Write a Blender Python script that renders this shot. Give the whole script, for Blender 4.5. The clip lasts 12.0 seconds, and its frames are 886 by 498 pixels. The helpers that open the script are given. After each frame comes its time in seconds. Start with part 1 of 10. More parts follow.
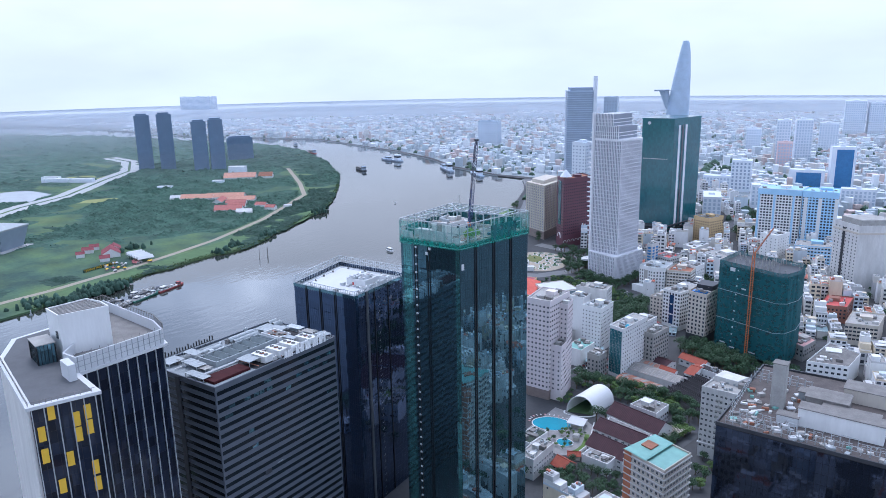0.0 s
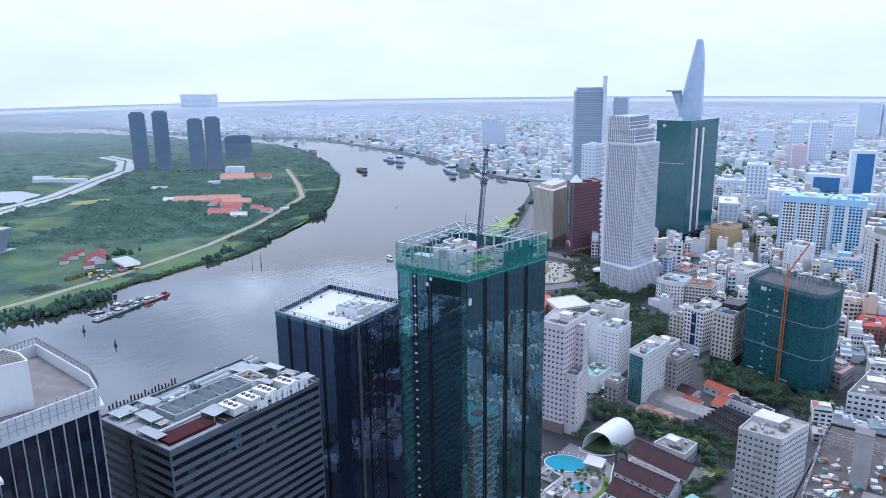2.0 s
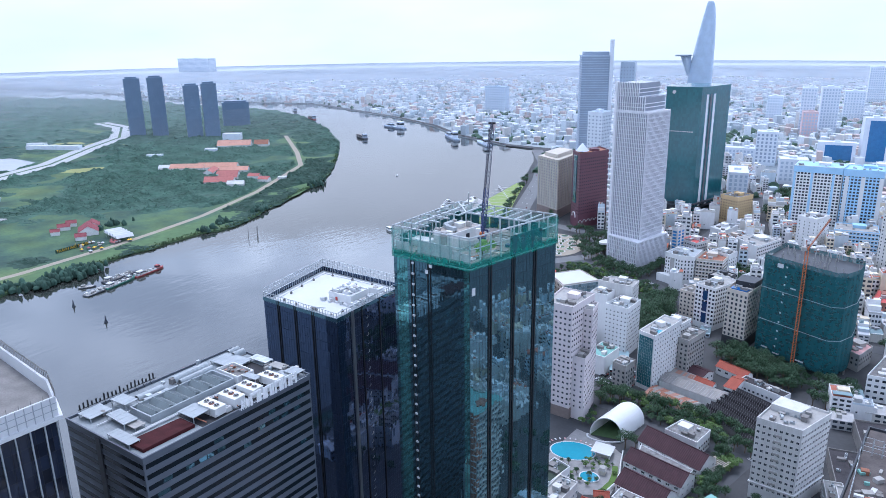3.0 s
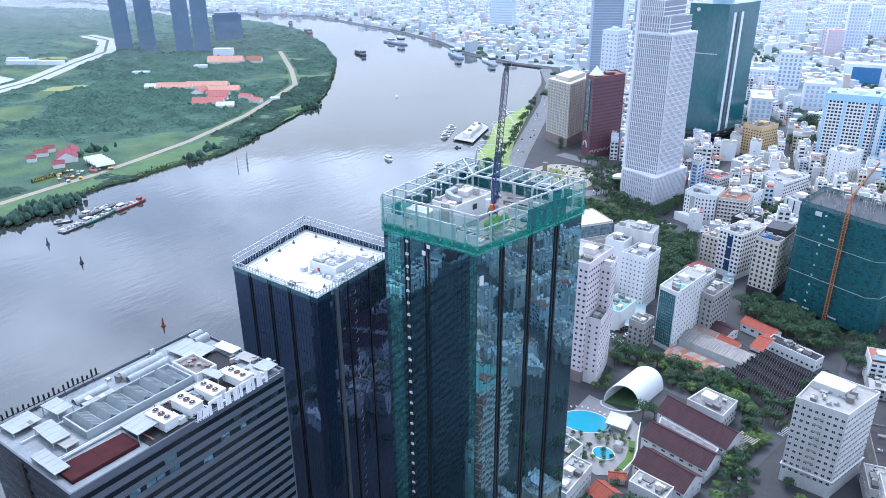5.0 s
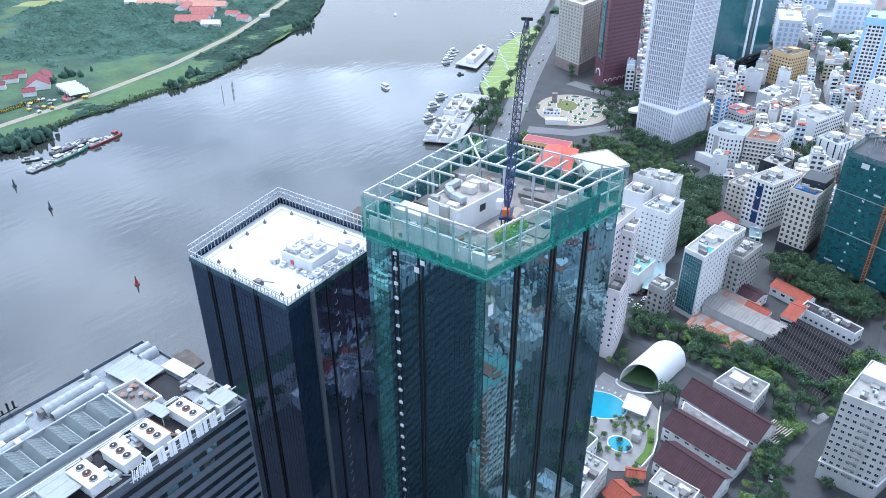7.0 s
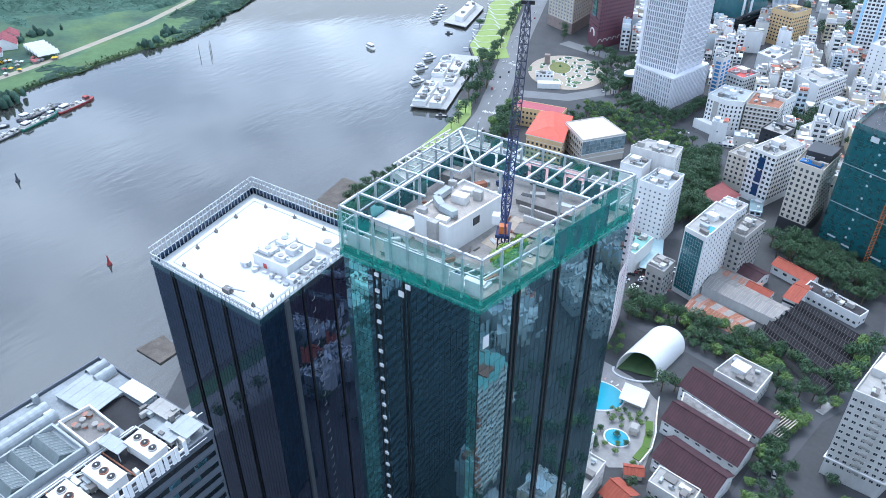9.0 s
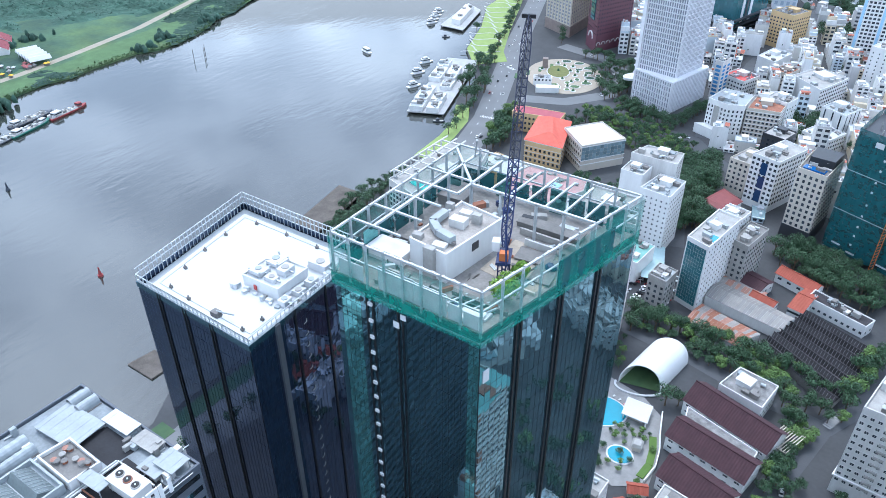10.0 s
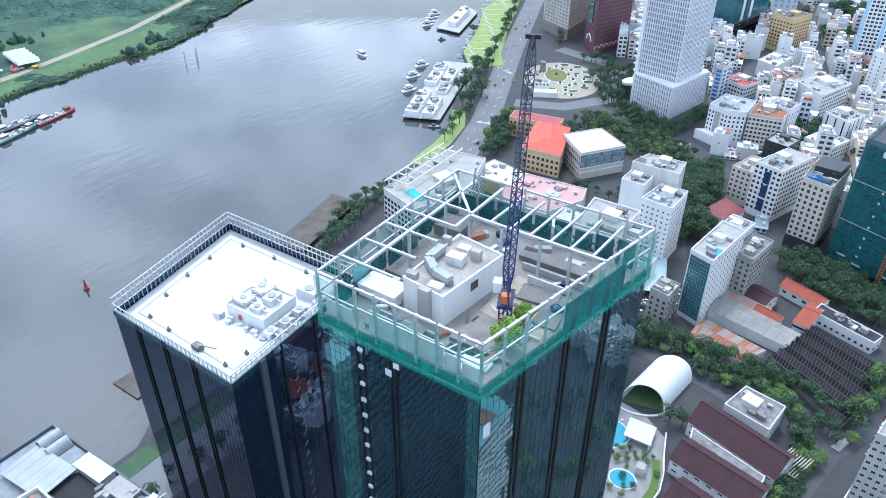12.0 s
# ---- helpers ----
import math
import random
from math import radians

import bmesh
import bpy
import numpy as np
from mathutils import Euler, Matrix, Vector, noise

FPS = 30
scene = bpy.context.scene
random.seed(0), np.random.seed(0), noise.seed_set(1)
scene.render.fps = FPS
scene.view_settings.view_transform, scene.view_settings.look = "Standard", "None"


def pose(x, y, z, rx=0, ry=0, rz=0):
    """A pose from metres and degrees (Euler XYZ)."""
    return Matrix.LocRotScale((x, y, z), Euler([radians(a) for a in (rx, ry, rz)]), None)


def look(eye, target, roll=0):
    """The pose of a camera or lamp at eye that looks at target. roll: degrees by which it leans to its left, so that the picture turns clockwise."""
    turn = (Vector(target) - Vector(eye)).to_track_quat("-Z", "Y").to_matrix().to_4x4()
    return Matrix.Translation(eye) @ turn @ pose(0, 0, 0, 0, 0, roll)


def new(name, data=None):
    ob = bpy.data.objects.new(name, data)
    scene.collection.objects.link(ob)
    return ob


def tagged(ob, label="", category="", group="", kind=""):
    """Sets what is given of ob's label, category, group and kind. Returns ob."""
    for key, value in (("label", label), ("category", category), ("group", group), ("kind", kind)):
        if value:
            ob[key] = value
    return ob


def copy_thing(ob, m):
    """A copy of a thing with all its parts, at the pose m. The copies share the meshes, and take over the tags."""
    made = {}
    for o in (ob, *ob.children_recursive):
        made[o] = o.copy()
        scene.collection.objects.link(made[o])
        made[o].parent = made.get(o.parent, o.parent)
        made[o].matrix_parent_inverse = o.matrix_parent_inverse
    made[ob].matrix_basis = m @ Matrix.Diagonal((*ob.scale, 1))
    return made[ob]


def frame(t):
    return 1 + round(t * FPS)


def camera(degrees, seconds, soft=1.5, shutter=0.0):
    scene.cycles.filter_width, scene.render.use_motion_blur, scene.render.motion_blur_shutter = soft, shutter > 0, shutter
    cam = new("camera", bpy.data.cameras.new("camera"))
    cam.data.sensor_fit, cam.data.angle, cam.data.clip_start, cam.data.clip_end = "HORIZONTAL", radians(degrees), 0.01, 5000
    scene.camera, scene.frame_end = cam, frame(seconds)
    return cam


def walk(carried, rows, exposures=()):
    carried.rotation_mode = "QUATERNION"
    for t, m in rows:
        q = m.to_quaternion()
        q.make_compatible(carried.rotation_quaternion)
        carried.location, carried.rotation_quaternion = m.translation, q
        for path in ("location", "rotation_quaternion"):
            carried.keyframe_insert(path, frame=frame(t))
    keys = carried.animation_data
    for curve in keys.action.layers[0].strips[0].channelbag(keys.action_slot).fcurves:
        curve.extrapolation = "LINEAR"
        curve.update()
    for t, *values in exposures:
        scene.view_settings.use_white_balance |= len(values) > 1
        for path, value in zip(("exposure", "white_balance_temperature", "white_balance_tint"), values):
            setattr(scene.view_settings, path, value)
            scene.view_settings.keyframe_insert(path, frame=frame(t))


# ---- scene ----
cam = camera(63.1, 12.0, soft=0.45)
PATH = [
    (0, (2.652, -0.36, 230.888), (1.547, 1.236, 230.406), -1.1),
    (0.5, (-4.755, 10.219, 230.754), (-5.861, 11.814, 230.272), -1.1),
    (1, (-12.214, 20.618, 230.694), (-13.322, 22.211, 230.21), -1.0),
    (1.5, (-19.578, 31.053, 230.576), (-20.687, 32.645, 230.091), -0.9),
    (2, (-26.792, 41.609, 230.531), (-27.902, 43.2, 230.046), -0.8),
    (2.5, (-33.936, 52.234, 230.601), (-35.045, 53.815, 230.082), -0.8),
    (3, (-41.131, 62.906, 230.699), (-42.232, 64.473, 230.123), -0.8),
    (3.5, (-48.389, 73.5, 230.886), (-49.483, 75.051, 230.256), -0.7),
    (5.5, (-78.078, 116.209, 233.286), (-79.126, 117.687, 232.438), -0.4),
    (6, (-85.496, 127.031, 233.696), (-86.53, 128.486, 232.794), -0.4),
    (6.5, (-92.948, 137.982, 234.022), (-93.967, 139.414, 233.068), -0.3),
    (7, (-99.885, 148.039, 234.317), (-100.89, 149.45, 233.316), -0.2),
    (7.5, (-105.065, 154.791, 234.633), (-106.047, 156.18, 233.581), 0.0),
    (9.5, (-115.945, 171.302, 235.325), (-116.883, 172.678, 234.218), 0.1),
    (10, (-118.607, 175.172, 235.227), (-119.545, 176.551, 234.122), 0.0),
    (10.5, (-120.956, 178.594, 235.093), (-121.89, 179.975, 233.988), 0.1),
    (11, (-122.929, 181.482, 235.141), (-123.861, 182.864, 234.036), 0.1),
    (11.5, (-124.603, 183.857, 235.159), (-125.534, 185.241, 234.054), 0.2),
    (12, (-125.967, 185.86, 235.108), (-126.895, 187.244, 234.001), 0.2),
]
walk(cam, [(t, look(eye, target, roll)) for t, eye, target, roll in PATH],
     [(0, -0.13, 5300, 15), (3.5, 0.12, 5300, 14), (5.5, 0.46, 5300, 11), (7.5, 0.47, 5350, 8), (12, 0.42, 5350, 7)])
# ---------------------------------------------------------------- light
world = bpy.data.worlds.new("world")
scene.world = world
world.use_nodes = True
wn = world.node_tree
wn.nodes.clear()
SUN_EL, SUN_AZ = radians(66), radians(318)
sky = wn.nodes.new("ShaderNodeTexSky")
sky.sky_type = "NISHITA"
sky.sun_disc = False
sky.sun_elevation, sky.sun_rotation = SUN_EL, SUN_AZ
sky.air_density, sky.dust_density, sky.ozone_density = 1.0, 4.0, 1.5
bg_a, bg_b = wn.nodes.new("ShaderNodeBackground"), wn.nodes.new("ShaderNodeBackground")
bg_a.inputs["Strength"].default_value = 0.11
bg_b.inputs["Strength"].default_value = 0.9
# broken overcast: soft bright and grey cloud masses on a flat layer overhead
cl_co = wn.nodes.new("ShaderNodeTexCoord")
cl_sep = wn.nodes.new("ShaderNodeSeparateXYZ")
wn.links.new(cl_co.outputs["Generated"], cl_sep.inputs[0])
cl_up = wn.nodes.new("ShaderNodeMath")
cl_up.operation = "MAXIMUM"
cl_up.inputs[1].default_value = 0.0
wn.links.new(cl_sep.outputs["Z"], cl_up.inputs[0])
cl_add = wn.nodes.new("ShaderNodeMath")
cl_add.inputs[1].default_value = 0.22
wn.links.new(cl_up.outputs[0], cl_add.inputs[0])
cl_div = wn.nodes.new("ShaderNodeVectorMath")
cl_div.operation = "DIVIDE"
wn.links.new(cl_co.outputs["Generated"], cl_div.inputs[0])
wn.links.new(cl_add.outputs[0], cl_div.inputs[1])
cl_n = wn.nodes.new("ShaderNodeTexNoise")
cl_n.inputs["Scale"].default_value, cl_n.inputs["Detail"].default_value, cl_n.inputs["Roughness"].default_value = 2.6, 5, 0.5
wn.links.new(cl_div.outputs[0], cl_n.inputs["Vector"])
cl_r = wn.nodes.new("ShaderNodeValToRGB")
cl_e = cl_r.color_ramp.elements
cl_e.new(0.5)
for e, (p, c) in zip(cl_e, ((0.36, (0.4, 0.44, 0.48)), (0.5, (0.9, 0.94, 0.98)), (0.62, (1.36, 1.4, 1.4)))):
    e.position, e.color = p, (*c, 1)
wn.links.new(cl_n.outputs["Fac"], cl_r.inputs[0])
# haze makes the low sky brighter than the cloud overhead
cl_h = wn.nodes.new("ShaderNodeMapRange")
cl_h.inputs["From Min"].default_value, cl_h.inputs["From Max"].default_value = 0.12, 0.75
cl_h.inputs["To Min"].default_value, cl_h.inputs["To Max"].default_value = 1.5, 0.72
wn.links.new(cl_up.outputs[0], cl_h.inputs["Value"])
cl_m = wn.nodes.new("ShaderNodeVectorMath")
cl_m.operation = "SCALE"
wn.links.new(cl_r.outputs[0], cl_m.inputs[0])
wn.links.new(cl_h.outputs[0], cl_m.inputs["Scale"])
wn.links.new(cl_m.outputs[0], bg_b.inputs["Color"])
add = wn.nodes.new("ShaderNodeAddShader")
out = wn.nodes.new("ShaderNodeOutputWorld")
wn.links.new(sky.outputs[0], bg_a.inputs["Color"])
wn.links.new(bg_a.outputs[0], add.inputs[0])
wn.links.new(bg_b.outputs[0], add.inputs[1])
wn.links.new(add.outputs[0], out.inputs["Surface"])
sun_data = bpy.data.lights.new("sun", "SUN")
sun_data.energy, sun_data.angle, sun_data.color = 1.2, radians(14), (1.0, 0.97, 0.92)
sun = new("sun", sun_data)
sun_way = Vector((math.sin(SUN_AZ) * math.cos(SUN_EL), math.cos(SUN_AZ) * math.cos(SUN_EL), math.sin(SUN_EL)))
sun.matrix_world = look(sun_way * 900, (0, 0, 0))

# ---------------------------------------------------------------- materials
MATS = {}


def mat(name, col, rough=0.75, var=0.16, size=6.0, fine=0.5, bump=0.25, metal=0.0, rnd="", rnd_amt=0.25, spec=0.5, streak=False, ior=1.5, alpha=1.0):
    """Procedural surface: broad stains and fine grain over a base colour, in metres."""
    if name in MATS:
        return MATS[name]
    m = bpy.data.materials.new(name)
    m.use_nodes = True
    nt = m.node_tree
    b = nt.nodes["Principled BSDF"]
    b.inputs["Roughness"].default_value = rough
    b.inputs["Metallic"].default_value = metal
    b.inputs["Specular IOR Level"].default_value = spec
    b.inputs["IOR"].default_value = ior
    b.inputs["Alpha"].default_value = alpha
    co = nt.nodes.new("ShaderNodeTexCoord")
    mp = nt.nodes.new("ShaderNodeMapping")
    mp.inputs["Scale"].default_value = (1, 1, 0.22) if streak else (1, 1, 1)
    nt.links.new(co.outputs["Object"], mp.inputs["Vector"])
    n1, n2 = nt.nodes.new("ShaderNodeTexNoise"), nt.nodes.new("ShaderNodeTexNoise")
    n1.inputs["Scale"].default_value, n1.inputs["Detail"].default_value = 1.0 / size, 4
    n2.inputs["Scale"].default_value, n2.inputs["Detail"].default_value = 1.0 / fine, 3
    nt.links.new(mp.outputs[0], n1.inputs["Vector"])
    nt.links.new(mp.outputs[0], n2.inputs["Vector"])
    a1 = nt.nodes.new("ShaderNodeMath")
    a1.operation = "MULTIPLY_ADD"
    nt.links.new(n1.outputs["Fac"], a1.inputs[0])
    a1.inputs[1].default_value = var * 2.4
    a1.inputs[2].default_value = 1.0 - var * 1.2
    a2 = nt.nodes.new("ShaderNodeMath")
    a2.operation = "MULTIPLY_ADD"
    nt.links.new(n2.outputs["Fac"], a2.inputs[0])
    a2.inputs[1].default_value = var * 1.2
    a2.inputs[2].default_value = 1.0 - var * 0.6
    mul = nt.nodes.new("ShaderNodeMath")
    mul.operation = "MULTIPLY"
    nt.links.new(a1.outputs[0], mul.inputs[0])
    nt.links.new(a2.outputs[0], mul.inputs[1])
    last = mul.outputs[0]
    if rnd:
        if rnd == "object":
            r = nt.nodes.new("ShaderNodeObjectInfo").outputs["Random"]
        else:
            r = nt.nodes.new("ShaderNodeNewGeometry").outputs["Random Per Island"]
        a3 = nt.nodes.new("ShaderNodeMath")
        a3.operation = "MULTIPLY_ADD"
        nt.links.new(r, a3.inputs[0])
        a3.inputs[1].default_value = 2 * rnd_amt
        a3.inputs[2].default_value = 1 - rnd_amt
        m3 = nt.nodes.new("ShaderNodeMath")
        m3.operation = "MULTIPLY"
        nt.links.new(last, m3.inputs[0])
        nt.links.new(a3.outputs[0], m3.inputs[1])
        last = m3.outputs[0]
    sc = nt.nodes.new("ShaderNodeVectorMath")
    sc.operation = "SCALE"
    sc.inputs[0].default_value = col
    nt.links.new(last, sc.inputs["Scale"])
    nt.links.new(sc.outputs[0], b.inputs["Base Color"])
    if bump:
        bu = nt.nodes.new("ShaderNodeBump")
        bu.inputs["Strength"].default_value = bump
        bu.inputs["Distance"].default_value = 0.1
        nt.links.new(n2.outputs["Fac"], bu.inputs["Height"])
        nt.links.new(bu.outputs[0], b.inputs["Normal"])
    MATS[name] = m
    return m


def ramp_by_random(m, stops, source):
    """Pick the base colour of a piece from a few paints, by its own random number."""
    nt = m.node_tree
    b = nt.nodes["Principled BSDF"]
    old = b.inputs["Base Color"].links[0].from_socket
    if source == "object":
        r = nt.nodes.new("ShaderNodeObjectInfo").outputs["Random"]
    else:
        r = nt.nodes.new("ShaderNodeNewGeometry").outputs["Random Per Island"]
    cr = nt.nodes.new("ShaderNodeValToRGB")
    cr.color_ramp.interpolation = "CONSTANT"
    el = cr.color_ramp.elements
    while len(el) < len(stops):
        el.new(0.5)
    for i, c in enumerate(stops):
        el[i].position = i / len(stops)
        el[i].color = (*c, 1)
    mx = nt.nodes.new("ShaderNodeVectorMath")
    mx.operation = "MULTIPLY"
    nt.links.new(r, cr.inputs[0])
    nt.links.new(cr.outputs[0], mx.inputs[0])
    nt.links.new(old, mx.inputs[1])
    nt.links.new(mx.outputs[0], b.inputs["Base Color"])
    return m


WHITE = mat("white_paint", (0.72, 0.72, 0.71), 0.7, 0.12, 7, 0.8, streak=True)
WHITE2 = mat("aged_white_paint", (0.6, 0.59, 0.57), 0.75, 0.2, 5, 0.7, streak=True)
PINKW = mat("pale_pink_render", (0.72, 0.65, 0.65), 0.75, 0.1, 8, 0.8, streak=True)
GREYC = mat("weathered_concrete", (0.36, 0.35, 0.33), 0.85, 0.3, 5, 0.6)
DARKC = mat("stained_dark_concrete", (0.2, 0.19, 0.18), 0.85, 0.35, 4, 0.5)
ROOFW = mat("white_roof_coating", (0.58, 0.59, 0.6), 0.6, 0.08, 9, 1.0)
ROOFP = mat("pale_metal_roofing", (0.34, 0.37, 0.385), 0.5, 0.2, 5, 0.7)
BEIGE = mat("beige_render", (0.55, 0.5, 0.43), 0.8, 0.12, 6, 0.7, streak=True)
OCHRE = mat("ochre_render", (0.62, 0.45, 0.24), 0.8, 0.12, 6, 0.7, streak=True)
# Maroon dulled towards purple, taking in the haze on the distant hotel.
MAROON = mat("maroon_granite", (0.14, 0.055, 0.075), 0.4, 0.2, 8, 0.8)
DARKGREY = mat("dark_cladding", (0.03, 0.033, 0.04), 0.45, 0.2, 8, 0.8)
CLAD = mat("grey_aluminium_cladding", (0.1, 0.108, 0.12), 0.42, 0.16, 9, 0.8, metal=0.2)
BLACKM = mat("black_aluminium", (0.012, 0.013, 0.016), 0.4, 0.2, 5, 0.5, metal=0.3)
STEEL = mat("galvanised_steel", (0.5, 0.53, 0.55), 0.45, 0.2, 3, 0.4, metal=0.45)
RUST = mat("rusty_sheet", (0.3, 0.13, 0.08), 0.85, 0.45, 3, 0.4)
TERRA = mat("terracotta_tiles", (0.33, 0.08, 0.048), 0.8, 0.25, 3, 0.35)
REDP = mat("red_roof_paint", (0.52, 0.09, 0.08), 0.7, 0.18, 4, 0.5)
PURPLE = mat("dark_maroon_tiles", (0.055, 0.022, 0.028), 0.8, 0.35, 3, 0.35)
SALMON = mat("salmon_roof_paint", (0.55, 0.32, 0.31), 0.8, 0.15, 6, 0.6)
GREENR = mat("pale_green_roof_sheet", (0.2, 0.4, 0.36), 0.6, 0.2, 4, 0.5)
ORANGE = mat("orange_steel_paint", (0.55, 0.16, 0.04), 0.6, 0.2, 3, 0.4)
# Avenue asphalt made paler to hold the haze and wet sheen over it.
AVENUE = mat("haze_paled_asphalt", (0.16, 0.165, 0.17), 0.8, 0.2, 16, 0.8)
RUSTL = mat("faded_rust_sheet", (0.38, 0.2, 0.15), 0.85, 0.4, 3, 0.4)
BLUEST = mat("blue_steel_paint", (0.018, 0.032, 0.11), 0.5, 0.2, 3, 0.4)
YELLOW = mat("yellow_panel", (0.72, 0.45, 0.03), 0.55, 0.1, 4, 0.6)
GLASS = mat("dark_window_glass", (0.045, 0.055, 0.07), 0.08, 0.3, 6, 2.0, 0.0, rnd="island", rnd_amt=0.5)
GLASSK = mat("black_navy_glass", (0.014, 0.019, 0.034), 0.06, 0.2, 8, 2.0, 0.0, rnd="island", rnd_amt=0.5, spec=0.35)
GLASSN = mat("navy_curtain_glass", (0.06, 0.092, 0.165), 0.02, 0.04, 9, 4.0, 0.0, metal=0.84, rnd="island", rnd_amt=0.12)
GLASST = mat("teal_curtain_glass", (0.135, 0.25, 0.3), 0.02, 0.04, 9, 4.0, 0.0, metal=0.86, rnd="island", rnd_amt=0.12)
GLASSE = mat("green_tinted_curtain_glass", (0.14, 0.36, 0.36), 0.03, 0.08, 9, 4.0, 0.0, metal=0.8, rnd="island", rnd_amt=0.3)
GLASSD = mat("dark_teal_curtain_glass", (0.1, 0.19, 0.235), 0.02, 0.04, 9, 4.0, 0.0, metal=0.86, rnd="island", rnd_amt=0.12)
GLASSG = mat("green_tower_glass", (0.025, 0.13, 0.155), 0.12, 0.12, 30, 3.0, 0.03, rnd="island", rnd_amt=0.15, ior=2.0)
GLASSB = mat("blue_glass", (0.06, 0.2, 0.42), 0.12, 0.2, 8, 2.0, 0.03, rnd="island", rnd_amt=0.35)
SKYB = mat("sky_blue_render", (0.38, 0.6, 0.8), 0.6, 0.1, 8, 1.0)
ASPHALT = mat("asphalt", (0.08, 0.084, 0.092), 0.85, 0.25, 14, 0.7)
PAVE = mat("pale_paving", (0.4, 0.4, 0.4), 0.8, 0.2, 6, 0.8)
PAINT = mat("road_paint", (0.7, 0.7, 0.68), 0.7, 0.2, 3, 0.4)
EARTH = mat("city_ground", (0.06, 0.062, 0.066), 0.9, 0.35, 22, 2.0)
FIELD = mat("rough_meadow", (0.062, 0.118, 0.072), 0.95, 0.5, 55, 4.0, 0.6)
fb_ = FIELD.node_tree.nodes["Principled BSDF"]
f_old = fb_.inputs["Base Color"].links[0].from_socket
f_co, f_n = FIELD.node_tree.nodes.new("ShaderNodeTexCoord"), FIELD.node_tree.nodes.new("ShaderNodeTexNoise")
f_n.inputs["Scale"].default_value, f_n.inputs["Detail"].default_value, f_n.inputs["Roughness"].default_value = 0.011, 7, 0.62
FIELD.node_tree.links.new(f_co.outputs["Object"], f_n.inputs["Vector"])
f_r = FIELD.node_tree.nodes.new("ShaderNodeValToRGB")
f_e = f_r.color_ramp.elements
f_e.new(0.5)
f_e.new(0.6)
for e, (p, c) in zip(f_e, ((0.36, (0.5, 0.6, 0.75)), (0.48, (0.95, 0.95, 0.85)), (0.58, (1.35, 1.2, 0.8)), (0.7, (1.9, 1.35, 0.9)))):
    e.position, e.color = p, (*c, 1)
FIELD.node_tree.links.new(f_n.outputs["Fac"], f_r.inputs[0])
f_m = FIELD.node_tree.nodes.new("ShaderNodeVectorMath")
f_m.operation = "MULTIPLY"
FIELD.node_tree.links.new(f_old, f_m.inputs[0])
FIELD.node_tree.links.new(f_r.outputs[0], f_m.inputs[1])
FIELD.node_tree.links.new(f_m.outputs[0], fb_.inputs["Base Color"])
SAND = mat("dirt_track", (0.32, 0.28, 0.22), 0.9, 0.2, 8, 1.0)
POOL = mat("pool_water", (0.04, 0.3, 0.4), 0.08, 0.1, 3, 0.8, 0.1)
LEAF = mat("tree_leaves", (0.042, 0.09, 0.04), 0.7, 0.3, 2.5, 0.5, 0.2, rnd="island", rnd_amt=0.55)
LEAFL = mat("bright_leaves", (0.095, 0.165, 0.04), 0.7, 0.3, 2.5, 0.5, 0.2, rnd="island", rnd_amt=0.5)
# Scrub green carries a blue cast for the haze across the river.
SHRUB = mat("scrub_leaves", (0.05, 0.094, 0.07), 0.9, 0.5, 34, 3.0, 0.8, rnd="island", rnd_amt=0.3, spec=0.2)
BARK = mat("bark", (0.12, 0.09, 0.06), 0.9, 0.3, 1, 0.2)
# Far cladding, render and glass colours lightened and blued to carry distance haze.
HAZEB = mat("haze_blued_cladding", (0.3, 0.36, 0.45), 0.5, 0.12, 20, 3.0)
FARW = mat("haze_paled_render", (0.7, 0.74, 0.8), 0.8, 0.08, 20, 3.0)
FARG = mat("haze_paled_glass", (0.42, 0.5, 0.6), 0.4, 0.1, 20, 3.0)
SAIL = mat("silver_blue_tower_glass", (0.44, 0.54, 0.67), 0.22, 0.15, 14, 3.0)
GREYT = mat("pale_grey_fins", (0.74, 0.74, 0.77), 0.6, 0.08, 12, 1.0)
HOUSE = ramp_by_random(mat("house_render", (1, 1, 1), 0.8, 0.16, 5, 0.7, streak=True),
                       [(0.7, 0.7, 0.69), (0.62, 0.6, 0.56), (0.74, 0.74, 0.74), (0.5, 0.5, 0.5), (0.66, 0.58, 0.44), (0.72, 0.72, 0.72), (0.55, 0.62, 0.68), (0.68, 0.68, 0.66)], "object")
HROOF = ramp_by_random(mat("house_roof", (1, 1, 1), 0.8, 0.25, 4, 0.6),
                       [(0.42, 0.41, 0.4), (0.6, 0.6, 0.6), (0.3, 0.3, 0.31), (0.4, 0.14, 0.09), (0.5, 0.52, 0.55), (0.66, 0.66, 0.66), (0.2, 0.28, 0.3), (0.36, 0.35, 0.33)], "object")
HOUSE_I = ramp_by_random(mat("house_render_row", (1, 1, 1), 0.8, 0.16, 5, 0.7, streak=True), [(0.7, 0.7, 0.69), (0.62, 0.6, 0.56), (0.74, 0.74, 0.74), (0.5, 0.5, 0.5), (0.66, 0.58, 0.44), (0.72, 0.72, 0.72), (0.55, 0.62, 0.68), (0.68, 0.68, 0.66)], "island")
HROOF_I = ramp_by_random(mat("house_roof_row", (1, 1, 1), 0.8, 0.25, 4, 0.6), [(0.42, 0.41, 0.4), (0.6, 0.6, 0.6), (0.3, 0.3, 0.31), (0.4, 0.14, 0.09), (0.5, 0.52, 0.55), (0.66, 0.66, 0.66)], "island")
